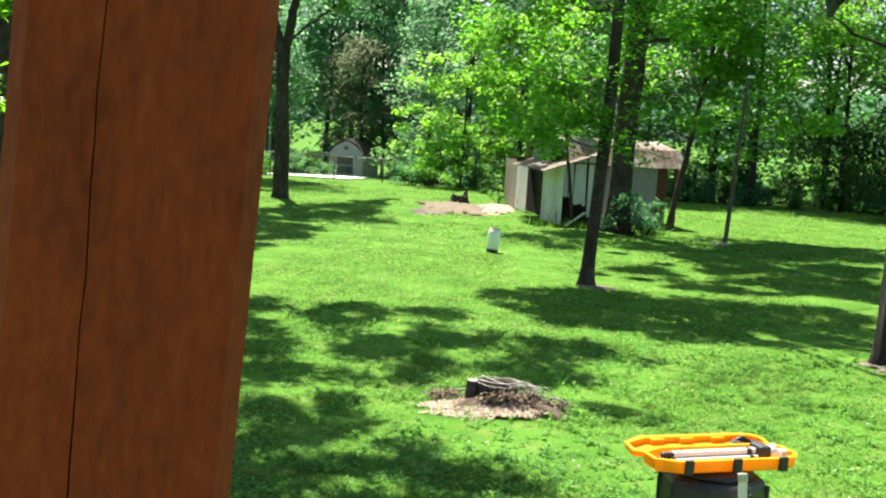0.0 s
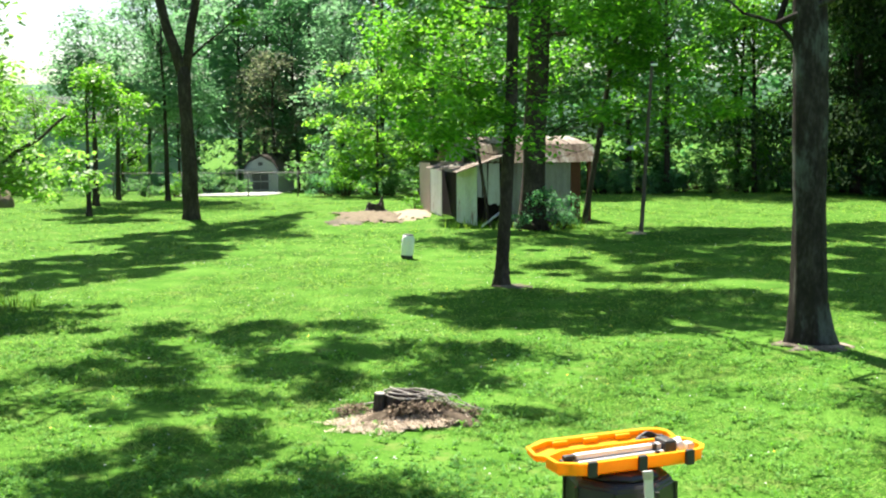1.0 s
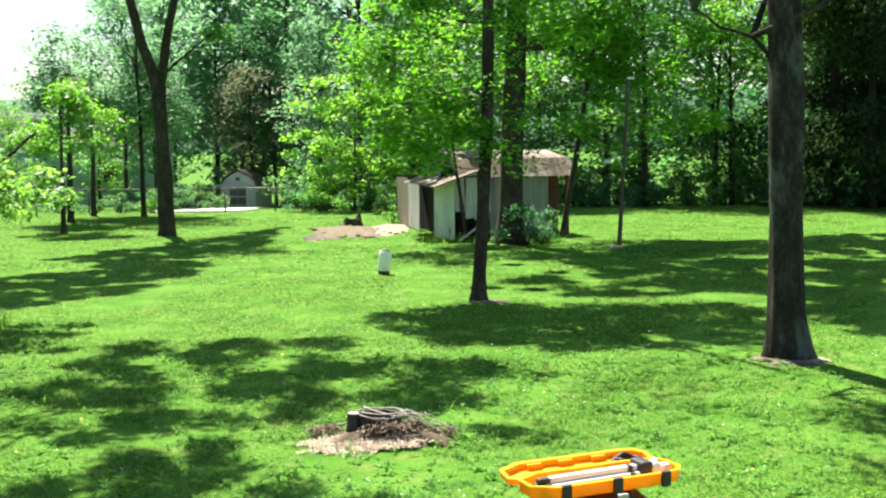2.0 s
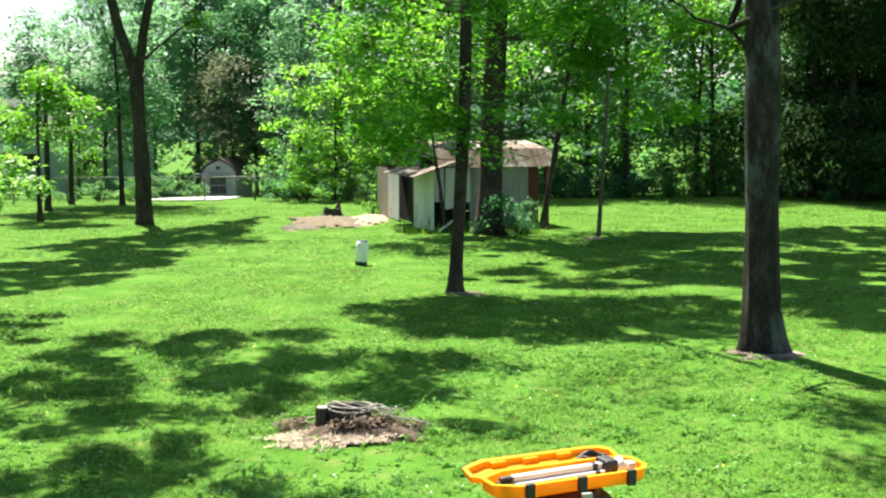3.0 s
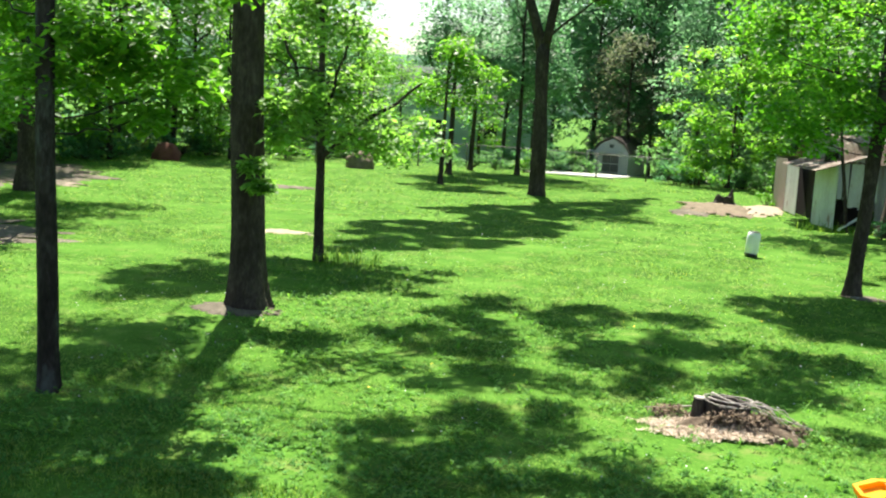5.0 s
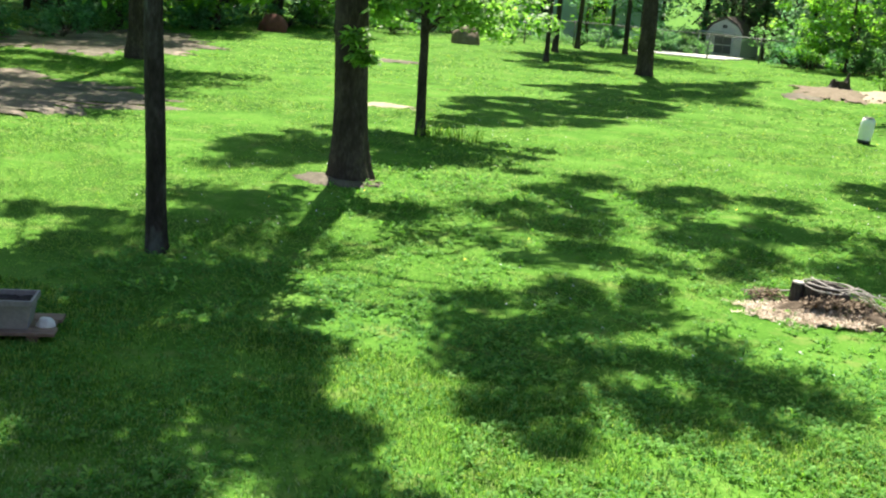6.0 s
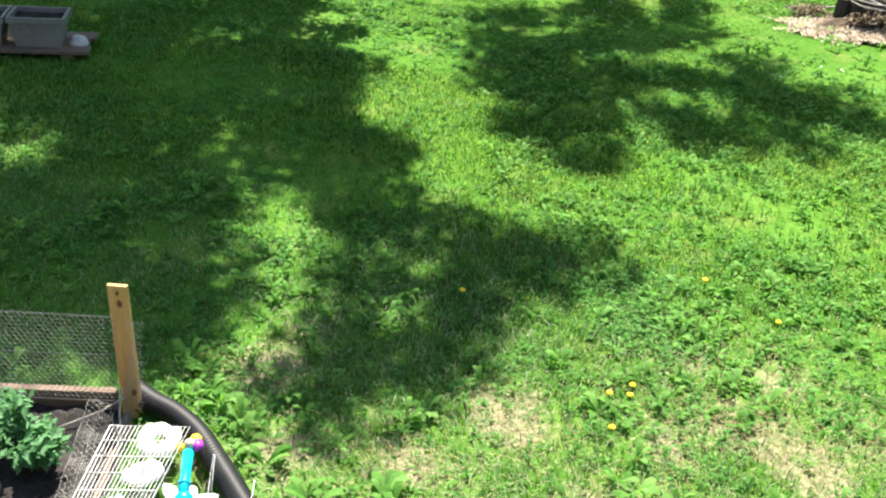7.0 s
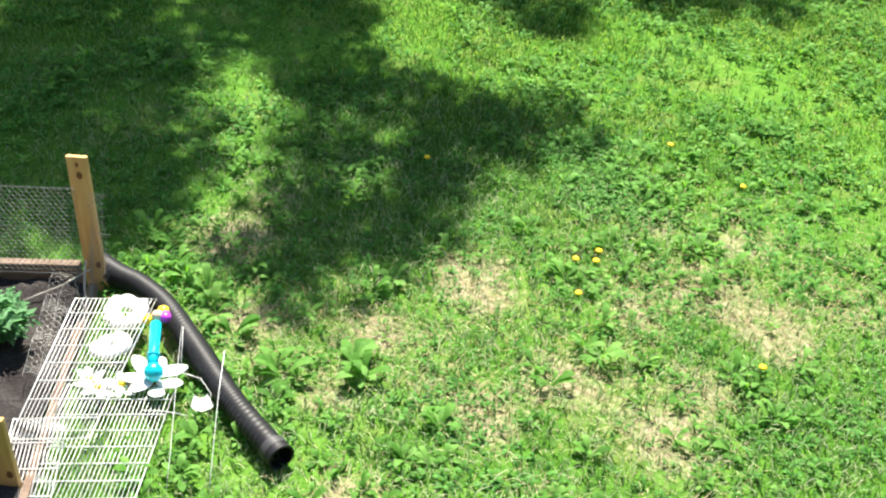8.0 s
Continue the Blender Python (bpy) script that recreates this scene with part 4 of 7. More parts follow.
spots = []
x = -3.4
while x < 36:
    spots.append((g.choice([0, 1, 2]) if x < 4 else g.choice([1, 2, 2]), x, 52.0 + g.uniform(-0.8, 1.2) - 0.22 * max(0, x - 14), g.uniform(0, 360), g.uniform(0.6, 1.05)))
    x += g.uniform(1.7, 2.6)
x = -30.0
while x < -9:
    spots.append((g.choice([0, 1, 0]), x, 51.8 + g.uniform(-0.6, 1.4) + (0 if x > -16 else -0.35 * (-16 - x)), g.uniform(0, 360), g.uniform(0.5, 0.75) if -17.5 < x < -10 else g.uniform(0.5, 0.9)))
    x += g.uniform(1.6, 2.8)
for x, y, k, s in [(-25, 42, 2, 1.0), (-24, 38.5, 2, 0.9), (-24.5, 34, 1, 0.9), (-23.5, 30, 2, 0.9), (-22.5, 45.5, 1, 0.8), (-19.5, 47, 0, 0.8), (4.1, 33.7, 3, 0.62), (4.65, 34.3, 3, 0.86), (5.0, 34.9, 3, 0.5), (3.35, 33.6, 3, 0.4), (7.0, 52.6, 2, 1.2), (9.0, 52.9, 2, 1.4), (11.0, 52.4, 2, 1.2), (5.6, 52.8, 2, 1.1), (-11.0, 67.5, 2, 1.5), (-9.8, 72, 2, 1.8), (-4.8, 62, 1, 1.3),
                   (0.35, 42.6, 0, 0.4), (-10.4, 59.0, 2, 1.2), (-9.3, 61.0, 1, 1.0), (-11.6, 58.6, 2, 1.1), (-10.1, 57.0, 1, 0.8)] + [(-2.6, 51.5, 0, 0.9), (-0.6, 51.3, 1, 0.9), (1.2, 51.0, 0, 0.9), (-19.0, 49.5, 2, 0.7), (-21.5, 47.5, 2, 0.9), (-23.2, 44, 2, 1.0), (-24.0, 40, 2, 0.9), (-24.4, 36.5, 2, 0.9), (-25, 32.5, 2, 1.0), (-24.8, 28, 2, 1.0), (19.6, 48.6, 2, 1.2), (21.6, 48.2, 2, 1.3), (23.6, 47.8, 2, 1.3), (17.6, 49.4, 2, 1.1), (25.8, 47.2, 2, 1.3)]:
    spots.append((k, x, y, g.uniform(0, 360), s))
for k in range(34):
    x = g.uniform(-4, 38)
    spots.append((g.choice([1, 2, 2, 1]), x, 56.5 + g.uniform(-1.5, 9) - 0.2 * max(0, x - 14), g.uniform(0, 360), g.uniform(1.2, 2.2)))
for k in range(20):
    x = g.uniform(-34, -10.5)
    if x > -21:
        continue
    spots.append((g.choice([0, 1, 1, 2]), x, 56.0 + g.uniform(-2, 12) - 0.35 * max(0, -16 - x), g.uniform(0, 360), g.uniform(0.7, 1.2)))
for k in range(13):
    spots.append((g.choice([1, 2, 2]), g.uniform(-34, -25), g.uniform(24, 48), g.uniform(0, 360), g.uniform(1.1, 1.9)))
x = -29.0
while x < -12.5:
    if not -18.4 < x < -16.4:
        spots.append((g.choice([0, 1, 1]), x, 55.5 + g.uniform(-1.0, 1.0) - 0.3 * max(0, -18 - x), g.uniform(0, 360), g.uniform(0.9, 1.35) if x < -18.4 else g.uniform(0.45, 0.7)))
        if x < -19.5:
            spots.append((g.choice([1, 1, 2]), x + 0.8, 61.0 + g.uniform(-1.5, 1.5), g.uniform(0, 360), g.uniform(1.5, 2.1)))
    x += g.uniform(1.3, 2.0)
plant_out(SHRUBS, spots)


def far_woods():
    g = np.random.default_rng(41)
    n = 1150
    x = np.concatenate([g.uniform(-14, 62, 800), g.uniform(-70, -34, 350)])
    y = np.where(x > -20, 70 - 0.22 * np.clip(x - 14, 0, None), 62 + 0.5 * (x + 34)) + g.uniform(0, 16, n)
    z = ground_z(x, y) + g.random(n) ** 0.8 * 13.5
    size = g.uniform(1.2, 2.4, n)
    # left part takes the leaf colour that has distance haze mixed in
    for side, foliage, label in ((x > 3, "leaf_dark", "dense dark far woods behind the lawn"), (x <= 3, "leaf_haze", "green far woods behind the fence, haze put into the leaf colour")):
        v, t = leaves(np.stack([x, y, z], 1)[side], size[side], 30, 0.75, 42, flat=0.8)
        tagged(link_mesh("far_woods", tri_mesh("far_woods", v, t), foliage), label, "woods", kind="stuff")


far_woods()


def hill():
    xs = np.linspace(-1500, 1500, 120)
    v, q = [], []
    for i, x in enumerate(xs):
        top = 34 + 16 * noise.noise(Vector((x * 0.0028, 3, 0))) + 5 * noise.noise(Vector((x * 0.02, 1, 0))) + 2.5 * noise.noise(Vector((x * 0.09, 5, 0)))
        v += [(x, 700, -60), (x, 760, top * 0.7), (x, 900, top), (x, 1100, -60)]
    for i in range(len(xs) - 1):
        for k in range(3):
            q.append((i * 4 + k, i * 4 + 4 + k, i * 4 + 5 + k, i * 4 + 1 + k))
    me = tri_mesh("hill", v, q)
    tagged(link_mesh("backdrop_hill", me, "hill", smooth=True), "far wooded hill under a bright sky", "hill", kind="structure")


hill()


# ---------------------------------------------------------------- old metal shed
def ribbed(width, height, pitch=0.11, rib=0.014, thick=0.004):
    """A ribbed metal sheet standing in local x and z, with thickness."""
    bm = bmesh.new()
    n = max(4, int(width / pitch) * 2)
    cols = []
    for side in (0, thick):
        row = []
        for i in range(n + 1):
            x = width * i / n
            y = side + (rib if i % 4 in (1, 2) else 0.0)
            row.append((bm.verts.new((x, y, 0)), bm.verts.new((x, y, height))))
        cols.append(row)
    for i in range(n):
        for s in range(2):
            (a, b), (c, d) = cols[s][i], cols[s][i + 1]
            bm.faces.new((a, c, d, b) if s == 0 else (a, b, d, c))
        bm.faces.new((cols[0][i][1], cols[0][i + 1][1], cols[1][i + 1][1], cols[1][i][1]))
        bm.faces.new((cols[0][i][0], cols[1][i][0], cols[1][i + 1][0], cols[0][i + 1][0]))
    for e in (0, n):
        bm.faces.new((cols[0][e][0], cols[0][e][1], cols[1][e][1], cols[1][e][0]))
    return bm


def sheet(name, width, height, m, material, parent, label="", slope=0.0, **kw):
    """A ribbed sheet set at m; slope raises the far end of its upper edge."""
    bm = ribbed(width, height, **kw)
    if slope:
        for v in bm.verts:
            if v.co.z > height / 2:
                v.co.z += slope * v.co.x
    bmesh.ops.transform(bm, matrix=m, verts=bm.verts)
    return part(name, bm, material, parent, label)


def slope_pose(a, b, x0):
    """Pose that lays a standing sheet on the slope from a=(y, z) up to b=(y, z), starting at x0."""
    ang = math.degrees(math.atan2(b[1] - a[1], b[0] - a[0]))
    return pose(x0, a[0], a[1]) @ pose(0, 0, 0, ang - 90, 0, 0)


def old_shed():
    shed = empty("old_shed", pose(1.6, 35.7, 0, 0, 0, 16.0), label="derelict white metal shed with a rusty gambrel roof and open doorway", category="shed")
    # front annex wall: white sheets with a ragged gap
    sheet("wall_sheet", 1.5, 1.60, pose(0.38, 1.14, 0, 0, 0, -84.6), "wall_white", shed, "chalky white ribbed sheet", 0.15)
    gb = random.Random(12)
    x = 0.70
    while x < 1.86:
        w = gb.uniform(0.10, 0.17)
        low = gb.uniform(0.55, 1.0) if x < 1.5 else gb.uniform(0.15, 0.9)
        sheet("wall_board", w, 1.72 + 0.33 * x - low - gb.uniform(0, 0.06), pose(x, 0.02 + gb.uniform(0, 0.03), low, 0, gb.uniform(-1.5, 1.5), 0), "wall_white", shed, "weathered white board broken off above the ground", pitch=0.2, rib=0.004, thick=0.02)
        x += w + gb.choice([0.012, 0.02, 0.05, 0.07])
    for px, tip in ((0.95, 14), (1.62, -9)):
        bm = bmesh.new()
        box(bm, (-0.035, -0.02, -0.05), (0.035, 0.02, 1.5), pose(px, 0.35, 0, 0, tip, 0), 0.006)
        part("brace", bm, "dark_inside", shed, "dark leaning timber")
    # left end: doorway, white door, tan sheet
    sheet("door_sheet", 1.74, 1.58, pose(0.76, 5.14, 0.02, 0, 0, -95.4), "wall_white", shed, "white sliding door sheet")
    sheet("wall_sheet", 1.85, 1.70, pose(0.93, 7.0, 0, 0, 0, -95.4), "wall_tan", shed, "faded tan ribbed sheet", 0.02)
    # main front wall, gray
    for x in (1.95, 2.62, 3.29):
        sheet("wall_sheet", 0.66, 1.92, pose(x, 0.30, 0.02), "wall_gray", shed, "faded gray ribbed sheet")
    sheet("wall_sheet", 3.66, 1.73, pose(0.94, 7.05, 0.0), "wall_gray", shed, "")
    bm = bmesh.new()
    box(bm, (4.05, 0.95, 0), (4.6, 1.0, 1.95))
    part("inner_wall", bm, "red_wood", shed, "dark red timber inside the open bay")
    bm = bmesh.new()
    box(bm, (0.55, 0.9, 0), (1.95, 0.95, 2.2))
    box(bm, (0.95, 1.3, 0), (1.0, 5.0, 1.6))
    part("inner_wall", bm, "dark_inside", shed, "dark timber inside")
    bm = bmesh.new()
    box(bm, (4.52, 0.2, -0.05), (4.64, 0.32, 1.98), bevel=0.01)
    part("corner_post", bm, "red_wood", shed, "weathered corner post")
    bm = bmesh.new()
    box(bm, (0.40, 1.2, 0), (0.49, 1.29, 1.62), bevel=0.008)
    part("door_post", bm, "dark_inside", shed)
    bm = bmesh.new()
    box(bm, (4.57, 1.0, 0), (4.6, 7.03, 1.73))
    part("end_wall", bm, "wall_gray", shed)
    # gambrel roof
    prof = [(-0.02, 1.90), (0.46, 2.43), (2.2, 2.68), (3.9, 2.43), (4.38, 1.90)]
    for s in range(4):
        a, b = prof[s], prof[s + 1]
        length = math.hypot(b[0] - a[0], b[1] - a[1]) + 0.05
        for k in range(6):
            x0 = 0.75 + k * 0.67
            o = sheet("roof_sheet", 0.69, length, slope_pose(a, b, x0), "rust", shed, "rust-stained galvanised roof sheet" if s + k == 0 else "", 0, pitch=0.09, rib=0.02)
            o.location.z += 0.004 * (k % 2)
    # gable infill at the right end and left end
    for x in (0.95, 4.58):
        bm = bmesh.new()
        front = [bm.verts.new((x, y, z)) for y, z in [(0.3, 1.88), (0.5, 2.38), (2.2, 2.63), (3.86, 2.38), (4.1, 1.88)]]
        back = [bm.verts.new((x + 0.03, v.co.y, v.co.z)) for v in front]
        bm.faces.new(front)
        bm.faces.new(back[::-1])
        for i in range(5):
            j = (i + 1) % 5
            bm.faces.new((front[i], back[i], back[j], front[j]))
        part("gable", bm, "wall_gray", shed)
    # low lean-to roof behind the gambrel
    for k in range(6):
        o = sheet("roof_sheet", 0.63, 2.72, slope_pose((4.36, 1.88), (7.06, 1.76), 1.0 + k * 0.61), "rust", shed, "", 0, pitch=0.09, rib=0.02)
        o.location.z += 0.004 * (k % 2)
    # annex roof rising to the right; each sheet runs up the slope
    for k in range(3):
        bm = ribbed(1.34, 2.0, 0.1, 0.02)
        for v in bm.verts:
            v.co = Vector((v.co.z, v.co.x, -v.co.y))
        bmesh.ops.transform(bm, matrix=pose(-0.12 + 0.1 * k, -0.4 + 1.32 * k, 1.66) @ pose(0, 0, 0, 0, -18, 0), verts=bm.verts)
        part("roof_sheet", bm, "rust", shed)
    return shed


old_shed()


def plank(x, y, z, length, turn, tip, material, label):
    bm = bmesh.new()
    box(bm, (0, -0.06, -0.015), (length, 0.06, 0.015), bevel=0.004)
    ob = part("plank", bm, material)
    ob.matrix_world = pose(x, y, z, 0, tip, turn)
    return tagged(ob, label, "plank")


plank(2.3, 34.85, 0.03, 0.8, 25, -32, "white_stone", "pale broken plank leaning on the shed front")
plank(3.3, 34.55, 0.02, 0.7, -10, -2, "board", "weathered plank lying beside the shed")


# ---------------------------------------------------------------- far garden shed, house, fence
def far_shed():
    zz = gz(-8, 65)
    shed = empty("garden_shed", pose(-8.85, 65, zz, 0, 0, -11), label="small white barn-style garden shed with gray doors and brown roof", category="shed")
    prof = [(-0.06, 1.2), (0.28, 1.68), (0.975, 2.05), (1.67, 1.68), (2.01, 1.2)]
    bm = bmesh.new()
    ring = [(0, 0), (1.95, 0), (1.95, 1.25), (1.63, 1.66), (0.975, 2.0), (0.32, 1.66), (0, 1.25)]
    a = [bm.verts.new((x, 0, z)) for x, z in ring]
    b = [bm.verts.new((x, 3.2, z)) for x, z in ring]
    bm.faces.new(a)
    bm.faces.new(b)
    for i in range(len(ring)):
        j = (i + 1) % len(ring)
        bm.faces.new((a[i], a[j], b[j], b[i]))
    part("body", bm, "shed_white", shed, "weathered white siding")
    for i in range(4):
        (x0, z0), (x1, z1) = prof[i], prof[i + 1]
        bm = bmesh.new()
        lo = [bm.verts.new((x, y, z + 0.02)) for x, z in ((x0, z0), (x1, z1)) for y in (-0.1, 3.3)]
        hi = [bm.verts.new(v.co + Vector((0, 0, 0.07))) for v in lo]
        for f in ((lo[0], lo[1], lo[3], lo[2]), (hi[0], hi[2], hi[3], hi[1]), (lo[0], hi[0], hi[1], lo[1]), (lo[2], lo[3], hi[3], hi[2]), (lo[0], lo[2], hi[2], hi[0]), (lo[1], hi[1], hi[3], lo[3])):
            bm.faces.new(f)
        part("roof", bm, "shingle", shed, "brown shingle roof" if i == 0 else "")
    for x in (0.5, 0.98):
        bm = bmesh.new()
        box(bm, (x, -0.05, 0.08), (x + 0.46, -0.012, 1.12), bevel=0.01)
        d = part("door", bm, "roof_gray", shed, "gray door")
        for z in (0.12, 0.6, 1.05):
            bm = bmesh.new()
            box(bm, (x, -0.07, z), (x + 0.46, -0.052, z + 0.05))
            part("door_rail", bm, "shed_white", d)
    bm = bmesh.new()
    box(bm, (-0.35, -0.45, 1.22), (1.65, -0.02, 1.28), bevel=0.01)
    part("awning", bm, "shed_white", shed, "flat white canopy over the doors")
    for x in (-0.3, 1.55):
        bm = bmesh.new()
        box(bm, (x, -0.42, 0), (x + 0.06, -0.36, 1.22))
        part("canopy_post", bm, "shed_white", shed)
    bm = bmesh.new()
    box(bm, (0.85, -0.03, 1.5), (1.1, -0.012, 1.68))
    part("vent", bm, "roof_gray", shed)
    return shed


far_shed()


def drive():
    xs, ys = np.linspace(-10.4, -6.3, 14), np.linspace(53.0, 64.5, 20)
    gx, gy = np.meshgrid(xs, ys)
    gx = gx + 0.12 * np.sin(gy)
    z = ground_z(gx, gy) + 0.05
    idx = np.arange(gx.size).reshape(gx.shape)
    q = np.stack([idx[:-1, :-1], idx[:-1, 1:], idx[1:, 1:], idx[1:, :-1]], -1).reshape(-1, 4)
    me = tri_mesh("pavement", np.stack([gx, gy, z], -1).reshape(-1, 3), q)
    ob = tagged(link_mesh("pavement", me, "concrete"), "pale concrete pad before the garden shed", "pavement", kind="structure")
    sol = ob.modifiers.new("thick", "SOLIDIFY")
    sol.thickness = 0.08


drive()


def house():
    zz = gz(-25, 82)
    h = empty("house", pose(-34, 80, zz, 0, 0, 4), label="blue-gray sided house behind the trees", category="house")
    bm = bmesh.new()
    box(bm, (0, 0, 0), (19, 8, 4.2))
    part("wall", bm, "siding_blue", h, "blue-gray siding")
    bm = bmesh.new()
    ring = [(-0.5, 4.2), (4, 6.6), (8.5, 4.2)]
    a = [bm.verts.new((-0.5, y, z)) for y, z in ring]
    b = [bm.verts.new((19.5, y, z)) for y, z in ring]
    bm.faces.new(a)
    bm.faces.new(b[::-1])
    for i in range(3):
        j = (i + 1) % 3
        bm.faces.new((a[i], b[i], b[j], a[j]))
    part("roof", bm, "roof_gray", h, "gray shingle roof")
    for x in (2.5, 6.5, 11.0, 15.0):
        bm = bmesh.new()
        box(bm, (x, -0.06, 1.6), (x + 1.1, -0.003, 2.9), bevel=0.01)
        w = part("window", bm, "shed_white", h, "white-framed window")
        bm = bmesh.new()
        box(bm, (x + 0.08, -0.075, 1.68), (x + 1.02, -0.063, 2.82))
        part("pane", bm, "glass", w)
    return h


house()


def boulder(name, x, y, rx, ry, rz, material, label, category, seed):
    bm = bmesh.new()
    bmesh.ops.create_icosphere(bm, subdivisions=4, radius=1.0)
    for v in bm.verts:
        d = 1 + 0.22 * noise.noise(v.co * 1.4 + Vector((seed, 0, 0))) + 0.06 * noise.noise(v.co * 5 + Vector((seed, 0, 0)))
        v.co = Vector((v.co.x * rx * d, v.co.y * ry * d, max(-0.25, v.co.z) * rz * d))
    ob = part(name, bm, material, smooth=True)
    ob.location = (x, y, gz(x, y) + 0.02)
    return tagged(ob, label, category)


boulder("boulder", -15.6, 45.2, 0.66, 0.5, 0.66, "dry_soil", "rounded tan boulder at the edge of the lawn", "rock", 3)
boulder("boulder", -22.3, 41.5, 0.6, 0.5, 0.6, "red_wood", "low reddish mound at the wood edge", "rock", 8)


def chain_fence():
    line = [(-27, 45.0), (-18.0, 46.4), (-12.6, 51.0), (-7.0, 52.6), (-2.6, 53.0)]
    f = empty("chain_link_fence", pose(-12.6, 51.0, 0), label="gray chain-link fence along the far lawn edge", category="fence")
    base = Vector((-12.6, 51.0, 0))
    wires = []
    for (x0, y0), (x1, y1) in zip(line, line[1:]):
        a, b = Vector((x0, y0, gz(x0, y0))) - base, Vector((x1, y1, gz(x1, y1))) - base
        n = max(2, round((b - a).length / 2.6))
        tubes("rail", [([a + Vector((0, 0, 1.05)), b + Vector((0, 0, 1.05))], [0.022, 0.022], 6)], "fence_wire", f)
        for k in range(n):
            p = a.lerp(b, k / n)
            tubes("post", [([p + Vector((0, 0, -0.2)), p + Vector((0, 0, 1.1))], [0.032, 0.032], 8)], "fence_wire", f)
        ln = (b - a).length
        d = (b - a).normalized()
        step = 0.16
        k = -7
        while k * step < ln:
            for s in (1, -1):
                u0, u1 = k * step, k * step + 1.0
                z0, z1 = (0.02, 1.02) if s > 0 else (1.02, 0.02)
                c0, c1 = max(0.0, u0), min(ln, u1)
                if c1 > c0:
                    za, zb = z0 + (z1 - z0) * (c0 - u0), z0 + (z1 - z0) * (c1 - u0)
                    wires.append(([a + d * c0 + Vector((0, 0, za)), a + d * c1 + Vector((0, 0, zb))], [0.004, 0.004], 3))
            k += 1
    tubes("wire_mesh", wires, "fence_wire", f, "", False)


chain_fence()


def light_pole():
    p = empty("light_pole", pose(6.75, 32.85, 0), label="weathered wooden pole with a small lamp arm and floodlight", category="pole")
    tubes("pole", [([Vector((0.05 * z, 0.0, z)) for z in np.linspace(-0.3, 4.85, 10)], list(np.linspace(0.065, 0.045, 10)), 12, 0.1)], "pole", p)
    tubes("lamp_arm", [([Vector((0.1, -0.05, 2.55)), Vector((-0.12, -0.05, 2.58)), Vector((-0.34, -0.05, 2.44))], [0.02] * 3, 8),
                       ([Vector((0.1, -0.05, 2.2)), Vector((-0.12, -0.05, 2.56))], [0.014] * 2, 6)], "wire", p, "galvanised bracket")
    bm = bmesh.new()
    bmesh.ops.create_cone(bm, cap_ends=True, segments=20, radius1=0.14, radius2=0.05, depth=0.1, matrix=pose(-0.36, -0.05, 2.42))
    part("lamp", bm, "alu", p, "small metal lamp shade")
    bm = bmesh.new()
    box(bm, (0.2, -0.06, 4.72), (0.40, 0.02, 4.79), bevel=0.015)
    part("floodlight", bm, "alu", p, "small pale floodlight")
    return p


light_pole()


# ---------------------------------------------------------------- lawn things
def bucket():
    b = empty("trash_bucket", pose(0.02, 27.1, 0.005, 0, 5, 0), label="upturned white plastic bucket standing in the lawn", category="bucket")
    bm = bmesh.new()
    prof = [(0.128, 0.02), (0.138, 0.04), (0.152, 0.30), (0.148, 0.46), (0.132, 0.53), (0.12, 0.54), (0.0, 0.545)]
    spin(bm, prof, 28)
    part("bucket_body", bm, "white_plastic", b, "", True)
    bm = bmesh.new()
    spin(bm, [(0.0, 0.0), (0.13, 0.0), (0.142, 0.01), (0.144, 0.07), (0.135, 0.075), (0.0, 0.076)], 28)
    part("base_ring", bm, "black_plastic", b, "dark base ring", True)
    bm = bmesh.new()
    spin(bm, [(0.0, 0.548), (0.11, 0.548), (0.12, 0.556), (0.10, 0.565), (0.0, 0.565)], 28)
    part("lid", bm, "latch", b, "gray lid", True)
    tubes("handle", [([Vector((math.cos(a) * 0.155, -0.02, 0.42 - abs(math.sin(a)) * 0.14)) for a in np.linspace(0, -math.pi, 12)], [0.005] * 12, 6)], "wire", b)


def spin(bm, prof, segs=24):
    """A turned form from (radius, height) pairs."""
    rows = []
    for r, z in prof:
        rows.append([bm.verts.new((math.cos(2 * math.pi * k / segs) * r, math.sin(2 * math.pi * k / segs) * r, z)) for k in range(segs)])
    for a, b in zip(rows, rows[1:]):
        for k in range(segs):
            j = (k + 1) % segs
            bm.faces.new((a[k], a[j], b[j], b[k]))
    bmesh.ops.remove_doubles(bm, verts=bm.verts, dist=1e-5)


bucket()


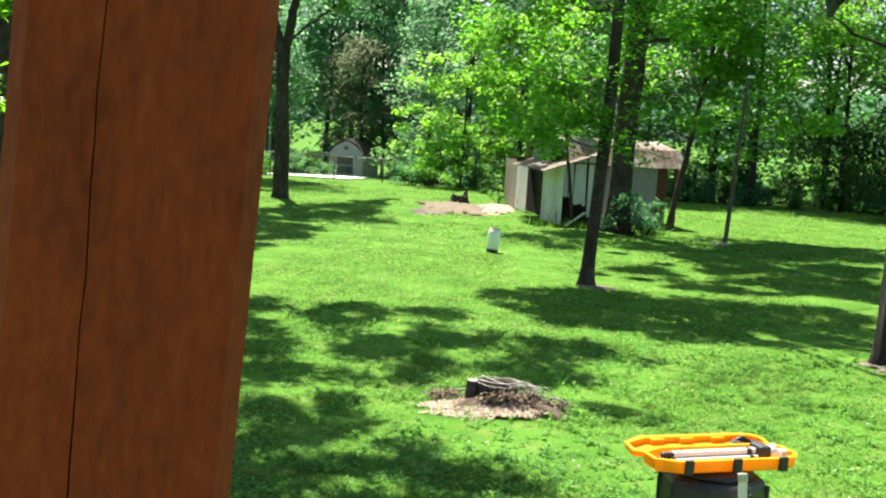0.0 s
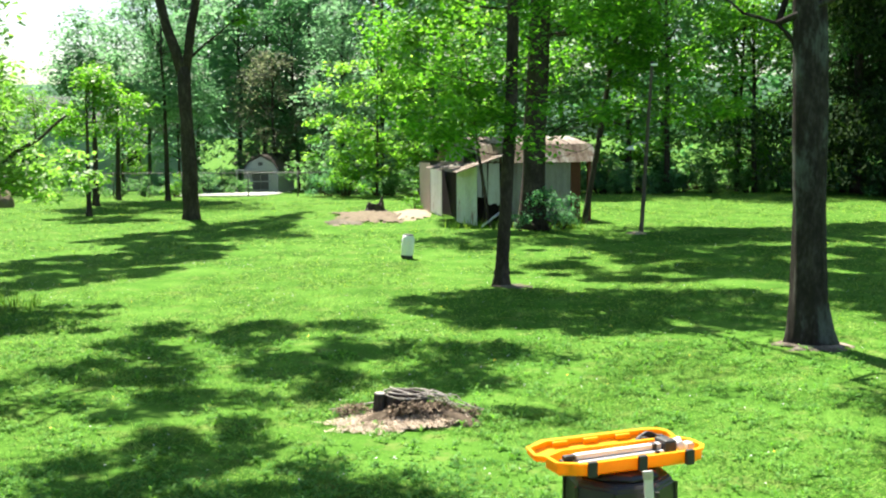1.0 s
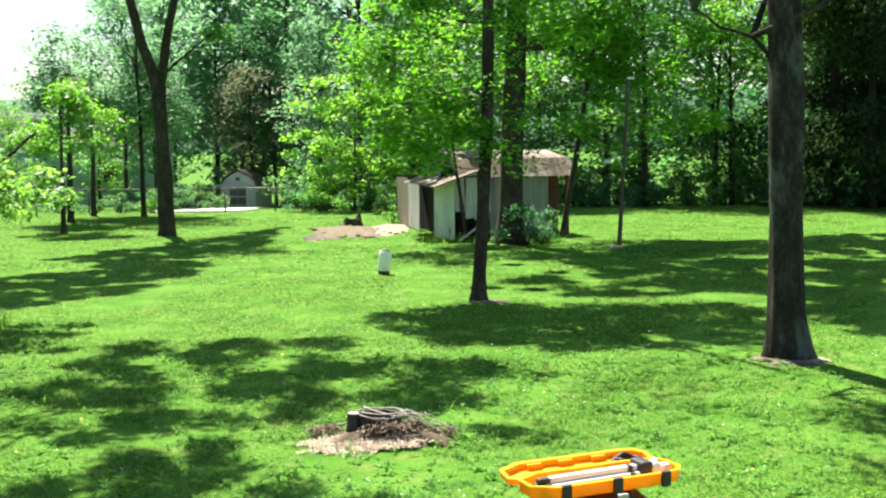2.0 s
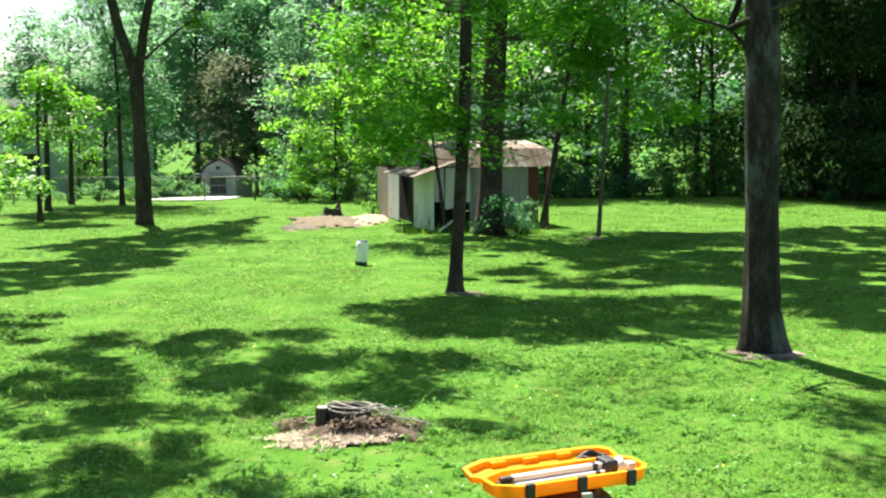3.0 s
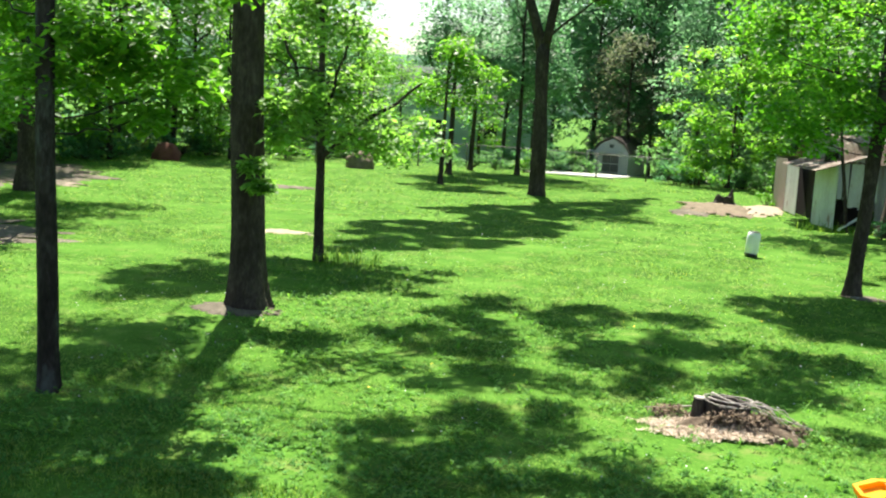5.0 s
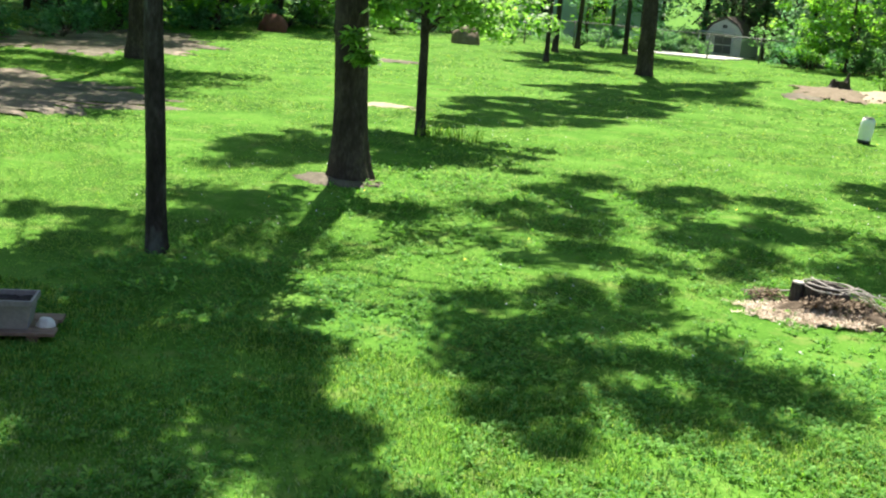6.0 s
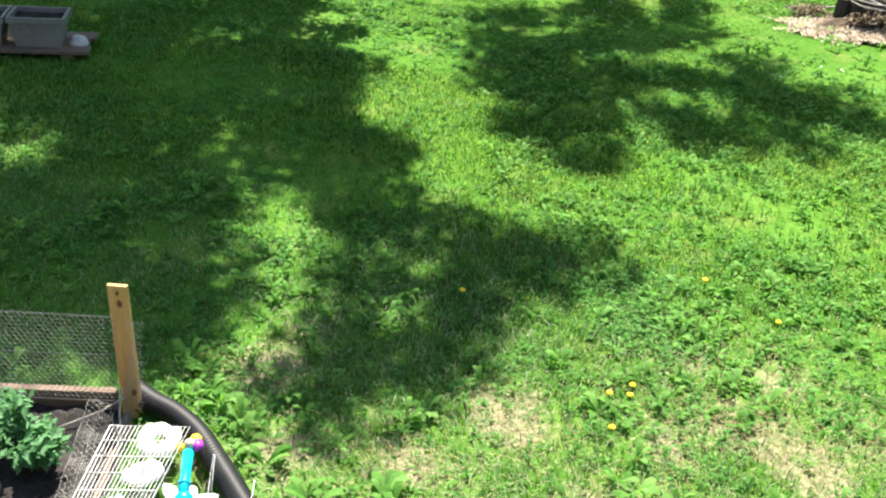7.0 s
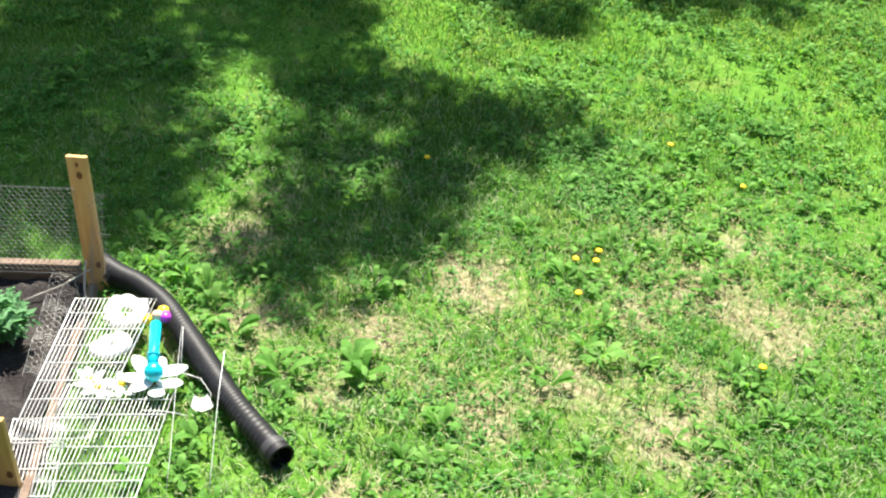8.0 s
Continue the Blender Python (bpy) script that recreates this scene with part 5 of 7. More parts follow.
def jagged_stump(name, x, y, r, h, label, seed, spikes=0.5, material="stump", hollow=True):
    s = empty(name, pose(x, y, gz(x, y)), label=label, category="stump")
    bm = bmesh.new()
    segs = 40
    rows = []
    prof = [(1.35, -0.05), (1.12, 0.12), (1.0, 0.4), (0.96, 0.75), (0.95, 1.0), (0.78, 0.97)] + ([(0.74, 0.5), (0.0, 0.36)] if hollow else [(0.0, 0.98)])
    for i, (pr, pz) in enumerate(prof):
        row = []
        for k in range(segs):
            a = 2 * math.pi * k / segs
            n1 = noise.noise(Vector((math.cos(a) * 2.2, math.sin(a) * 2.2, seed)))
            n2 = noise.noise(Vector((math.cos(a) * 7, math.sin(a) * 7, seed + i * 0.2)))
            rr = r * pr * (1 + 0.16 * n1 + 0.07 * n2)
            zz = h * pz * (1 + (spikes * n1 + 0.12 * n2 if 3 <= i <= 5 else 0))
            row.append(bm.verts.new((math.cos(a) * rr, math.sin(a) * rr, zz)))
        rows.append(row)
    for a, b in zip(rows, rows[1:]):
        for k in range(segs):
            j = (k + 1) % segs
            bm.faces.new((a[k], a[j], b[j], b[k]))
    bmesh.ops.remove_doubles(bm, verts=bm.verts, dist=1e-4)
    part("stump_body", bm, material, s)
    return s


stump = jagged_stump("tree_stump", -0.05, 12.25, 0.245, 0.25, "cut dark tree stump ringed with dry vines and wood chips", 5, 0.12)
bm = bmesh.new()
bmesh.ops.create_cone(bm, cap_ends=True, segments=14, radius1=0.075, radius2=0.066, depth=0.36, matrix=pose(-0.29, -0.10, 0.10, 0, 3, 0))
for v in bm.verts:
    v.co += Vector((noise.noise(v.co * 9), noise.noise(v.co * 9 + Vector((3, 0, 0))), 0)) * 0.02
stub = part("root_stub", bm, "stump", stump, "dark cut side stem")
bm = bmesh.new()
bmesh.ops.create_cone(bm, cap_ends=True, segments=14, radius1=0.062, radius2=0.058, depth=0.014, matrix=pose(-0.281, -0.10, 0.283, 0, 3, 0))
part("cut_face", bm, "twig", stub, "pale weathered cut")
g = random.Random(5)
vines = []
for k in range(3):
    r0 = g.uniform(0.21, 0.25)
    a0 = g.uniform(0, 6)
    pts = []
    for i in range(22):
        a = a0 + i * 0.27
        pts.append(Vector((math.cos(a) * r0 * 1.05, math.sin(a) * r0, 0.252 + 0.007 * k + 0.012 * math.sin(a * 2 + k))))
    vines.append((pts, [0.006] * 22, 6, 0.2))
for k in range(6):
    a = g.uniform(-0.7, 0.6)
    p0 = Vector((math.cos(a) * 0.25, math.sin(a) * 0.2, 0.26))
    p1 = Vector((math.cos(a) * g.uniform(0.5, 0.9), math.sin(a) * 0.35 - 0.1, g.uniform(0.02, 0.14)))
    vines.append((bend(p0, p1, 6, 0.06, 0.03, k), list(np.linspace(0.007, 0.003, 7)), 5, 0.2))
for k, (p0, mid, p1) in enumerate([((-0.17, 0.1, 0.30), (0.05, -0.2, 0.27), (0.85, -0.12, 0.10)), ((-0.2, 0.0, 0.27), (0.1, -0.22, 0.25), (0.3, 0.1, 0.27)), ((-0.3, 0.2, 0.12), (-0.5, 0.12, 0.10), (-0.85, 0.1, 0.06))]):
    line = [Vector(p0).lerp(Vector(mid), i / 8).lerp(Vector(mid).lerp(Vector(p1), i / 8), i / 8) for i in range(9)]
    vines.append((line, [0.011 - 0.0006 * i for i in range(9)], 6, 0.2))
tubes("dry_vine", vines, "twig", stump, "pale dry vines wound over the stump")
v, t = leaves([(0.36, -0.16, 0.13), (0.52, -0.1, 0.09), (-0.5, 0.0, 0.08), (0.12, -0.3, 0.10), (0.66, -0.08, 0.06), (-0.64, 0.0, 0.05), (-0.05, -0.32, 0.13), (0.28, -0.3, 0.08), (0.45, 0.1, 0.10), (0.74, 0.05, 0.04), (0.0, -0.3, 0.13), (0.14, -0.3, 0.15), (-0.13, -0.27, 0.12), (0.27, -0.24, 0.16), (0.34, -0.05, 0.17), (0.06, -0.27, 0.17), (-0.55, 0.1, 0.06), (-0.7, 0.08, 0.05)], 0.13, 120, 0.045, 5, flat=0.6)
link_mesh("dead_leaves", tri_mesh("dead_leaves", v, t), "litter", stump, "dead brown leaves")
far_stump = jagged_stump("tree_stump", -1.05, 42.0, 0.34, 0.24, "dark jagged stump on bare earth", 9, 0.6)
bm = bmesh.new()
bmesh.ops.create_cone(bm, cap_ends=True, segments=9, radius1=0.16, radius2=0.03, depth=0.5, matrix=pose(0.2, 0, 0.28, 0, 8, 0))
for v in bm.verts:
    v.co += Vector((noise.noise(v.co * 7), noise.noise(v.co * 7 + Vector((3, 0, 0))), 0)) * 0.05
part("shard", bm, "stump", far_stump, "upright splintered shard")


def chips():
    gg = np.random.default_rng(8)
    n = 9500
    a = gg.uniform(0, 2 * np.pi, n)
    r = gg.random(n) ** 0.55
    r *= 0.85 + 0.16 * np.sin(3 * a + 1) + 0.12 * np.sin(7 * a) + 0.08 * np.sin(13 * a + 2)
    x = -0.24 + np.cos(a) * r * 0.84
    y = 11.86 + np.sin(a) * r * 0.40
    keep = gg.random(n) > np.clip((r - 0.55) / 0.4, 0, 0.85)
    x, y = x[keep], y[keep]
    n = len(x)
    h = 0.006 + 0.145 * np.exp(-(((x - 0.08) / 0.5) ** 2 + ((y - 12.15) / 0.33) ** 2)) + gg.random(n) * 0.02
    az = gg.uniform(0, 2 * np.pi, n)
    ln, w = gg.uniform(0.008, 0.032, n), gg.uniform(0.002, 0.005, n)
    tilt = gg.normal(0, 0.35, (n, 2))
    ax = np.stack([np.cos(az), np.sin(az), tilt[:, 0]], 1) * ln[:, None]
    ay = np.stack([-np.sin(az), np.cos(az), tilt[:, 1]], 1) * w[:, None]
    c = np.stack([x, y, h], 1)
    v = np.stack([c - ax - ay, c + ax - ay * 0.6, c + ax * 0.9 + ay, c - ax + ay * 0.8], 1).reshape(-1, 3)
    i = np.arange(n) * 4
    me = tri_mesh("wood_chips", v, np.stack([i, i + 1, i + 2, i + 3], 1))
    tagged(link_mesh("wood_chips", me, "chip"), "pale wood chips scattered round the stump", "wood chips", kind="stuff")


patch("dirt_patch", -0.02, 12.15, 0.62, 0.46, "litter_soil", "low heap of soil and litter round the stump", 0.15, 20)
chips()


# ---------------------------------------------------------------- bin with the open tripod case
def bin_thing():
    b = empty("compost_bin", pose(1.44, 7.62, 0, 0, 0, 8) @ Matrix.Diagonal((1, 1, 1.046, 1)), label="black plastic faceted bin standing on the lawn", category="bin")
    bm = bmesh.new()
    segs = 8
    prof = [(0.36, 0.0), (0.40, 0.03), (0.385, 0.62), (0.375, 0.70), (0.345, 0.735)]
    rows = []
    for r, z in prof:
        rows.append([bm.verts.new((math.cos(math.pi / 8 + 2 * math.pi * k / segs) * r, math.sin(math.pi / 8 + 2 * math.pi * k / segs) * r, z)) for k in range(segs)])
    for a, c in zip(rows, rows[1:]):
        for k in range(segs):
            j = (k + 1) % segs
            bm.faces.new((a[k], a[j], c[j], c[k]))
    bm.faces.new(rows[0][::-1])
    bm.faces.new(rows[-1])
    bmesh.ops.bevel(bm, geom=[e for e in bm.edges], offset=0.012, segments=2, affect="EDGES")
    part("bin_body", bm, "black_plastic", b)
    bm = bmesh.new()
    spin(bm, [(0.0, 0.738), (0.29, 0.738), (0.30, 0.75), (0.27, 0.775), (0.0, 0.785)], 8)
    bmesh.ops.bevel(bm, geom=[e for e in bm.edges], offset=0.006, segments=1, affect="EDGES")
    part("lid", bm, "black_plastic", b, "glossy black lid")
    for k in range(8):
        a = math.pi / 8 + 2 * math.pi * k / 8
        bm = bmesh.new()
        box(bm, (-0.012, -0.012, 0.03), (0.012, 0.012, 0.69), pose(math.cos(a) * 0.388, math.sin(a) * 0.388, 0), 0.004)
        part("corner_rib", bm, "black_plastic", b)


bin_thing()


def outline(length, width, taper, n=5, grow=0.0):
    """Plan of the case: one end tapered, the other rounded."""
    l, w = length / 2 + grow, width / 2 + grow
    pts = [(-l, -w * 0.45), (-l + taper, -w), (l * 0.72, -w), (l * 0.9, -w * 0.86), (l, -w * 0.45), (l, w * 0.45), (l * 0.9, w * 0.86), (l * 0.72, w), (-l + taper, w), (-l, w * 0.45)]
    return pts


def shell(depth, length, width, wall=0.018):
    """An open tray with a floor, walls of some thickness and a rolled rim."""
    bm = bmesh.new()
    levels = [(-0.03, 0.0), (0.0, 0.02), (0.0, depth - 0.015), (0.012, depth - 0.012), (0.012, depth), (-wall, depth), (-wall, 0.03), (-0.04 - wall, 0.022)]
    rows = [[bm.verts.new((x, y, z)) for x, y in outline(length, width, 0.16, grow=gw)] for gw, z in levels]
    n = len(rows[0])
    for a, b in zip(rows, rows[1:]):
        for k in range(n):
            j = (k + 1) % n
            bm.faces.new((a[k], a[j], b[j], b[k]))
    bm.faces.new(rows[0][::-1])
    bm.faces.new(rows[-1])
    return bm


def tripod_case():
    m = pose(1.475, 7.60, 0.826, 0, 0, 20)
    c = empty("tripod_case", m, label="open yellow-orange hard case holding a folded tripod, laid on a bin", category="tool case")
    tray = part("tray", shell(0.10, 1.16, 0.36), "case", c)
    lid_bm = shell(0.065, 1.16, 0.26)
    lid = part("lid", lid_bm, "case", c, "yellow lid hinged open")
    lid.matrix_local = pose(0, 0.325, 0.012, 12, 0, 0)
    for x in (-0.37, 0.02, 0.40):
        bm = bmesh.new()
        box(bm, (x - 0.032, -0.212, 0.005), (x + 0.032, -0.181, 0.112), bevel=0.006)
        part("latch", bm, "latch", tray, "dark gray latch")
    for x in (-0.2, 0.2):
        bm = bmesh.new()
        box(bm, (x - 0.04, 0.16, 0.0), (x + 0.04, 0.175, 0.095))
        part("inner_rib", bm, "case", tray)
    for x in (-0.3, -0.05, 0.22):
        bm = bmesh.new()
        box(bm, (x - 0.06, 0.085, 0.02), (x + 0.06, 0.108, 0.06), bevel=0.005)
        part("inner_rib", bm, "case", lid)
    # folded tripod
    t = empty("folded_tripod", m @ pose(0, -0.02, 0.075, 0, 0, 2), label="folded aluminium tripod with black fittings lying in the case", category="tripod")
    for k, (dy, dz) in enumerate([(-0.055, 0.0), (0.02, 0.0), (-0.018, 0.04)]):
        bm = bmesh.new()
        box(bm, (-0.43, dy - 0.026, dz - 0.019), (0.26, dy + 0.026, dz + 0.019), bevel=0.008)
        leg = part("leg", bm, "alu", t, "silver aluminium leg")
        bm = bmesh.new()
        box(bm, (-0.52, dy - 0.022, dz - 0.018), (-0.43, dy + 0.022, dz + 0.018), bevel=0.010)
        part("foot", bm, "latch", leg, "black pointed foot")
        bm = bmesh.new()
        box(bm, (0.18, dy - 0.030, dz - 0.022), (0.22, dy + 0.030, dz + 0.022), bevel=0.006)
        part("clamp", bm, "latch", leg)
    bm = bmesh.new()
    box(bm, (0.26, -0.09, -0.02), (0.36, 0.06, 0.085), bevel=0.02)
    part("head", bm, "latch", t, "black tripod head")
    bm = bmesh.new()
    bmesh.ops.create_cone(bm, cap_ends=True, segments=24, radius1=0.06, radius2=0.055, depth=0.05, matrix=pose(0.41, -0.04, 0.03, 15, 60, 0))
    part("base_disc", bm, "white_plastic", t, "pale round base plate")
    bm = bmesh.new()
    box(bm, (0.44, -0.1, -0.01), (0.50, -0.02, 0.05), bevel=0.012)
    part("knob", bm, "chip", t)
    # fittings lying in the lid
    s = empty("shoulder_strap", m @ pose(0.40, 0.31, 0.045, 12, 0, 0), label="black carrying strap bundled in the case lid", category="strap")
    runs = []
    for k in range(4):
        runs.append(([Vector((math.cos(a) * (0.12 - 0.012 * k), math.sin(a) * 0.055, 0.01 * k + 0.012 * math.sin(3 * a + k))) for a in np.linspace(0, 6.1, 20)], [0.012] * 20, 6, 0.2))
    tubes("webbing", runs, "latch", s)
    # silver leg leaning on the bin
    leg = empty("measuring_staff", pose(1.60, 7.10, 0.0, -8, -3, 0), label="gray aluminium staff leaning against the bin", category="staff")
    bm = bmesh.new()
    box(bm, (-0.03, -0.014, 0), (0.03, 0.014, 0.86), bevel=0.006)
    part("staff_body", bm, "alu", leg)
    bm = bmesh.new()
    box(bm, (-0.034, -0.018, 0.84), (0.034, 0.018, 0.90), bevel=0.008)
    part("cap", bm, "wire", leg, "pale end cap")


tripod_case()


# ---------------------------------------------------------------- planter on planks
def planter():
    dx, turn = (-5.845, 7.25), 28.0
    base = pose(dx[0], dx[1], 0, 0, 0, turn)
    pal = empty("plank_platform", base, label="low weathered plank platform in the shaded grass", category="platform")
    for k in range(3):
        bm = bmesh.new()
        box(bm, (-1.6, 0.02 + 0.18 * k, 0.045), (0.22 - 0.03 * (k % 2), 0.19 + 0.18 * k, 0.075), bevel=0.005)
        part("plank", bm, "board", pal)
    for x in (-1.45, -0.7, 0.0):
        bm = bmesh.new()
        box(bm, (x, 0.05, -0.03), (x + 0.09, 0.5, 0.043), bevel=0.004)
        part("bearer", bm, "board", pal)
    for k in range(3):
        pot = empty("planter_box", base @ pose(-0.17 - 0.46 * k, 0.22, 0.077), label="gray plastic planter box filled with dark soil", category="planter", group="planter boxes")
        bm = bmesh.new()
        rows = []
        for hx, hy, z in [(0.17, 0.12, 0.0), (0.205, 0.15, 0.2), (0.222, 0.166, 0.2), (0.222, 0.166, 0.245), (0.2, 0.145, 0.245), (0.2, 0.145, 0.19)]:
            rows.append([bm.verts.new((sx * hx, sy * hy, z)) for sx, sy in ((-1, -1), (1, -1), (1, 1), (-1, 1))])
        for a, b in zip(rows, rows[1:]):
            for q in range(4):
                j = (q + 1) % 4
                bm.faces.new((a[q], a[j], b[j], b[q]))
        bm.faces.new(rows[0][::-1])
        bm.faces.new(rows[-1])
        part("box_body", bm, "pot", pot)
        bm = bmesh.new()
        bmesh.ops.create_grid(bm, x_segments=12, y_segments=9, size=1)
        for v in bm.verts:
            v.co = Vector((v.co.x * 0.195, v.co.y * 0.14, 0.205 + 0.02 * noise.noise(v.co * 4)))
        part("soil", bm, "bed_soil", pot, "dark soil")
    b = boulder("rock", 0, 0, 0.07, 0.055, 0.07, "white_stone", "white rock lying on the planks", "rock", 2)
    b.matrix_world = base @ pose(0.125, 0.2, 0.09)


planter()


# ---------------------------------------------------------------- raised bed with chicken wire
def bed_point(u, v, z=0.0):
    """A place in the bed: u along the back board, v towards the deck."""
    return Vector((-2.555 - 0.917 * u + 0.398 * v, 3.545 - 0.398 * u - 0.917 * v, z))


BED_TURN = math.degrees(math.atan2(-0.398, -0.917))


def bed():
    b = empty("raised_bed", pose(-2.555, 3.545, 0, 0, 0, BED_TURN), label="raised vegetable bed of weathered boards filled with dark soil", category="garden bed")
    # after the turn local +x runs along the back board and local +y towards the deck
    bm = bmesh.new()
    box(bm, (0.045, -0.035, -0.04), (2.3, 0.005, 0.15), bevel=0.004)
    part("back_board", bm, "board", b, "weathered board")
    bm = bmesh.new()
    box(bm, (-0.015, 0.008, -0.04), (0.015, 1.75, 0.062), bevel=0.004)
    part("side_board", bm, "board", b, "weathered board")
    xs, ys = np.linspace(0.02, 2.3, 70), np.linspace(0.005, 1.75, 54)
    gx, gy = np.meshgrid(xs, ys)
    z = np.array([0.055 + 0.035 * noise.noise(Vector((x * 2.2, y * 2.2, 0))) + 0.022 * noise.noise(Vector((x * 9, y * 9, 2))) + 0.016 * noise.noise(Vector((x * 22, y * 22, 2)))
                  for x, y in zip(gx.ravel(), gy.ravel())])
    idx = np.arange(gx.size).reshape(gx.shape)
    q = np.stack([idx[:-1, :-1], idx[:-1, 1:], idx[1:, 1:], idx[1:, :-1]], -1).reshape(-1, 4)
    link_mesh("soil", tri_mesh("soil", np.stack([gx.ravel(), gy.ravel(), z], 1), q), "bed_soil", b, "dark crumbly soil", True)
    return b


bed()


def stake(x, y, height, width, lean, turn, label, knots=True):
    s = empty("wooden_stake", pose(x, y, 0, lean[0], lean[1], turn), label=label, category="stake", group="garden stakes")
    bm = bmesh.new()
    box(bm, (-width / 2, -0.011, -0.15), (width / 2, 0.011, height), bevel=0.003)
    part("stake_body", bm, "stake", s)
    if knots:
        for kx, kz, r in ((0.0, height - 0.035, 0.008), (0.004, height - 0.085, 0.013), (0.02, 0.12, 0.012)):
            bm = bmesh.new()
            bmesh.ops.create_cone(bm, cap_ends=True, segments=14, radius1=r, radius2=r * 0.9, depth=0.003, matrix=pose(kx, -0.0125, kz, 90, 0, 0) @ Matrix.Diagonal((1, 1.4, 1, 1)))
            part("knot", bm, "knot", s, "dark knot")
    return s


stake(-2.57, 3.60, 0.645, 0.088, (0, -3.0), 14, "upright pale pine stake at the bed corner")
stake(-2.13, 2.42, 0.37, 0.085, (2, -3), 14, "shorter pale pine stake at the bed corner")


def hex_net(name, origin, along, width, height, cell, wire, parent, label, sag=0.0, crumple=0.0, seed=0, up=Vector((0, 0, 1))):
    """Six-sided wire netting on an upright sheet, each cell's wires real tubes."""
    along = Vector(along).normalized()
    out = along.cross(up).normalized()
    dx, dz = cell, cell * 0.75
    lines = []

    def place(u, w):
        n = noise.noise(Vector((u * 3.1, w * 3.1, seed)))
        n2 = noise.noise(Vector((u * 9, w * 9, seed + 4)))
        drop = sag * 4 * (u / width) * (1 - u / width) * (w / height)
        return Vector(origin) + along * (u + crumple * 0.6 * n2) + up * (w - drop + crumple * 0.4 * n) + out * (0.012 * n + crumple * (n + 0.5 * n2))

    rows = int(height / dz)
    cols = int(width / dx)
    for r in range(rows):
        for c in range(cols):
            u = (c + 0.5 * (r % 2)) * dx
            w = r * dz
            p0 = (u, w + dz * 0.25)
            p1 = (u, w + dz * 0.75)
            lines.append((p0, p1))
            lines.append((p1, (u + dx / 2, w + dz * 1.25)))
            lines.append((p1, (u - dx / 2, w + dz * 1.25)))
    runs = []
    for a, b in lines:
        ok = all(-0.001 <= q[0] <= width and q[1] <= height + dz for q in (a, b))
        if ok:
            runs.append(([place(*a), place(*b)], [wire, wire], 3))
    for w in (0.0, height * 0.55, height):
        runs.append(([place(u, w) for u in np.linspace(0, width, 30)], [wire * 1.2] * 30, 4))
    verts, faces = [], []
    for pts, rad, sides in runs:
        v, f = sweep(pts, rad, sides, caps=False)
        o = len(verts)
        verts += v
        faces += [tuple(i + o for i in q) for q in f]
    me = bpy.data.meshes.new(name)
    me.from_pydata([tuple(v) for v in verts], [], faces)
    return link_mesh(name, me, "net_wire", parent, label)


net = empty("chicken_wire", pose(0, 0, 0), label="galvanised chicken wire stretched round the raised bed", category="wire netting")
hex_net("back_netting", bed_point(0.03, 0.02, 0.12), (-0.917, -0.398, 0), 1.5, 0.42, 0.024, 0.0011, net, "", 0.0, 0.0, 1)
hex_net("side_netting", bed_point(-0.03, 0.02, 0.05), (0.398, -0.917, 0), 0.34, 0.30, 0.024, 0.0006, net, "crumpled netting at the corner", 0.4, 0.045, 3)
hex_net("corner_netting", (-2.545, 3.555, 0.06), (0.92, 0.39, 0), 0.08, 0.44, 0.022, 0.0008, net, "crumpled netting hanging on the stake", 0.0, 0.022, 8)
hex_net("fallen_netting", bed_point(0.03, 0.06, 0.13), (0.44, -0.90, 0), 0.7, 0.12, 0.026, 0.0006, net, "netting sagging over the soil", 0.0, 0.035, 5, up=Vector((-0.8, -0.25, 0.12)).normalized())
tubes("tie_string", [(bend(bed_point(0.0, 0.02, 0.14), bed_point(0.26, 0.20, 0.09), 5, -0.01, 0.004, 3), [0.004] * 6, 5),
                     (bend(bed_point(0.01, 0.04, 0.2), bed_point(-0.02, 0.3, 0.05), 5, -0.01, 0.004, 4), [0.005] * 6, 5)], "twig", net, "pale string tie")


def leafy_plant(x, y, z, height, spread, seed, label):
    p = empty("tomato_plant", pose(x, y, z), label=label, category="plant", group="vegetable plants")
    g2 = random.Random(seed)
    runs, cs = [], []
    for k in range(9):
        a = g2.uniform(0, 6.28)
        tip = Vector((math.cos(a) * spread * g2.uniform(0.4, 1), math.sin(a) * spread * g2.uniform(0.4, 1), height * g2.uniform(0.55, 1.0)))
        runs.append((bend((0, 0, -0.02), tip, 6, 0.04, 0.01, k), list(np.linspace(0.006, 0.002, 7)), 6))
        cs += [tuple(tip), tuple(tip * 0.75), tuple(tip * 0.55)]
    tubes("stem", runs, "weed", p)
    v, t = leaves(cs, 0.06, 34, 0.05, seed, flat=0.6, slim=0.42)
    link_mesh("foliage", tri_mesh("foliage", v, t), "tomato", p)


leafy_plant(-2.66, 3.05, 0.06, 0.26, 0.15, 2, "young tomato plant growing in the bed")
leafy_plant(-2.98, 3.12, 0.06, 0.2, 0.13, 6, "small green plant growing in the bed")
hose_pts = [bed_point(0.42 + 0.06 * math.cos(a), 0.62 + 0.05 * math.sin(a), 0.1 + 0.01 * math.sin(2 * a)) for a in np.linspace(0, 5.2, 22)]
tagged(tubes("soaker_hose", [(hose_pts, [0.011] * 22, 8)], "pipe"), "loop of thin black hose lying on the soil", "hose")
tagged(tubes("fabric_roll", [([bed_point(u, -0.09 - 0.01 * math.sin(6 * u), 0.03) for u in np.linspace(0.08, 2.2, 30)], [0.028] * 30, 10)], "navy"), "roll of dark blue fabric along the bed board", "fabric")


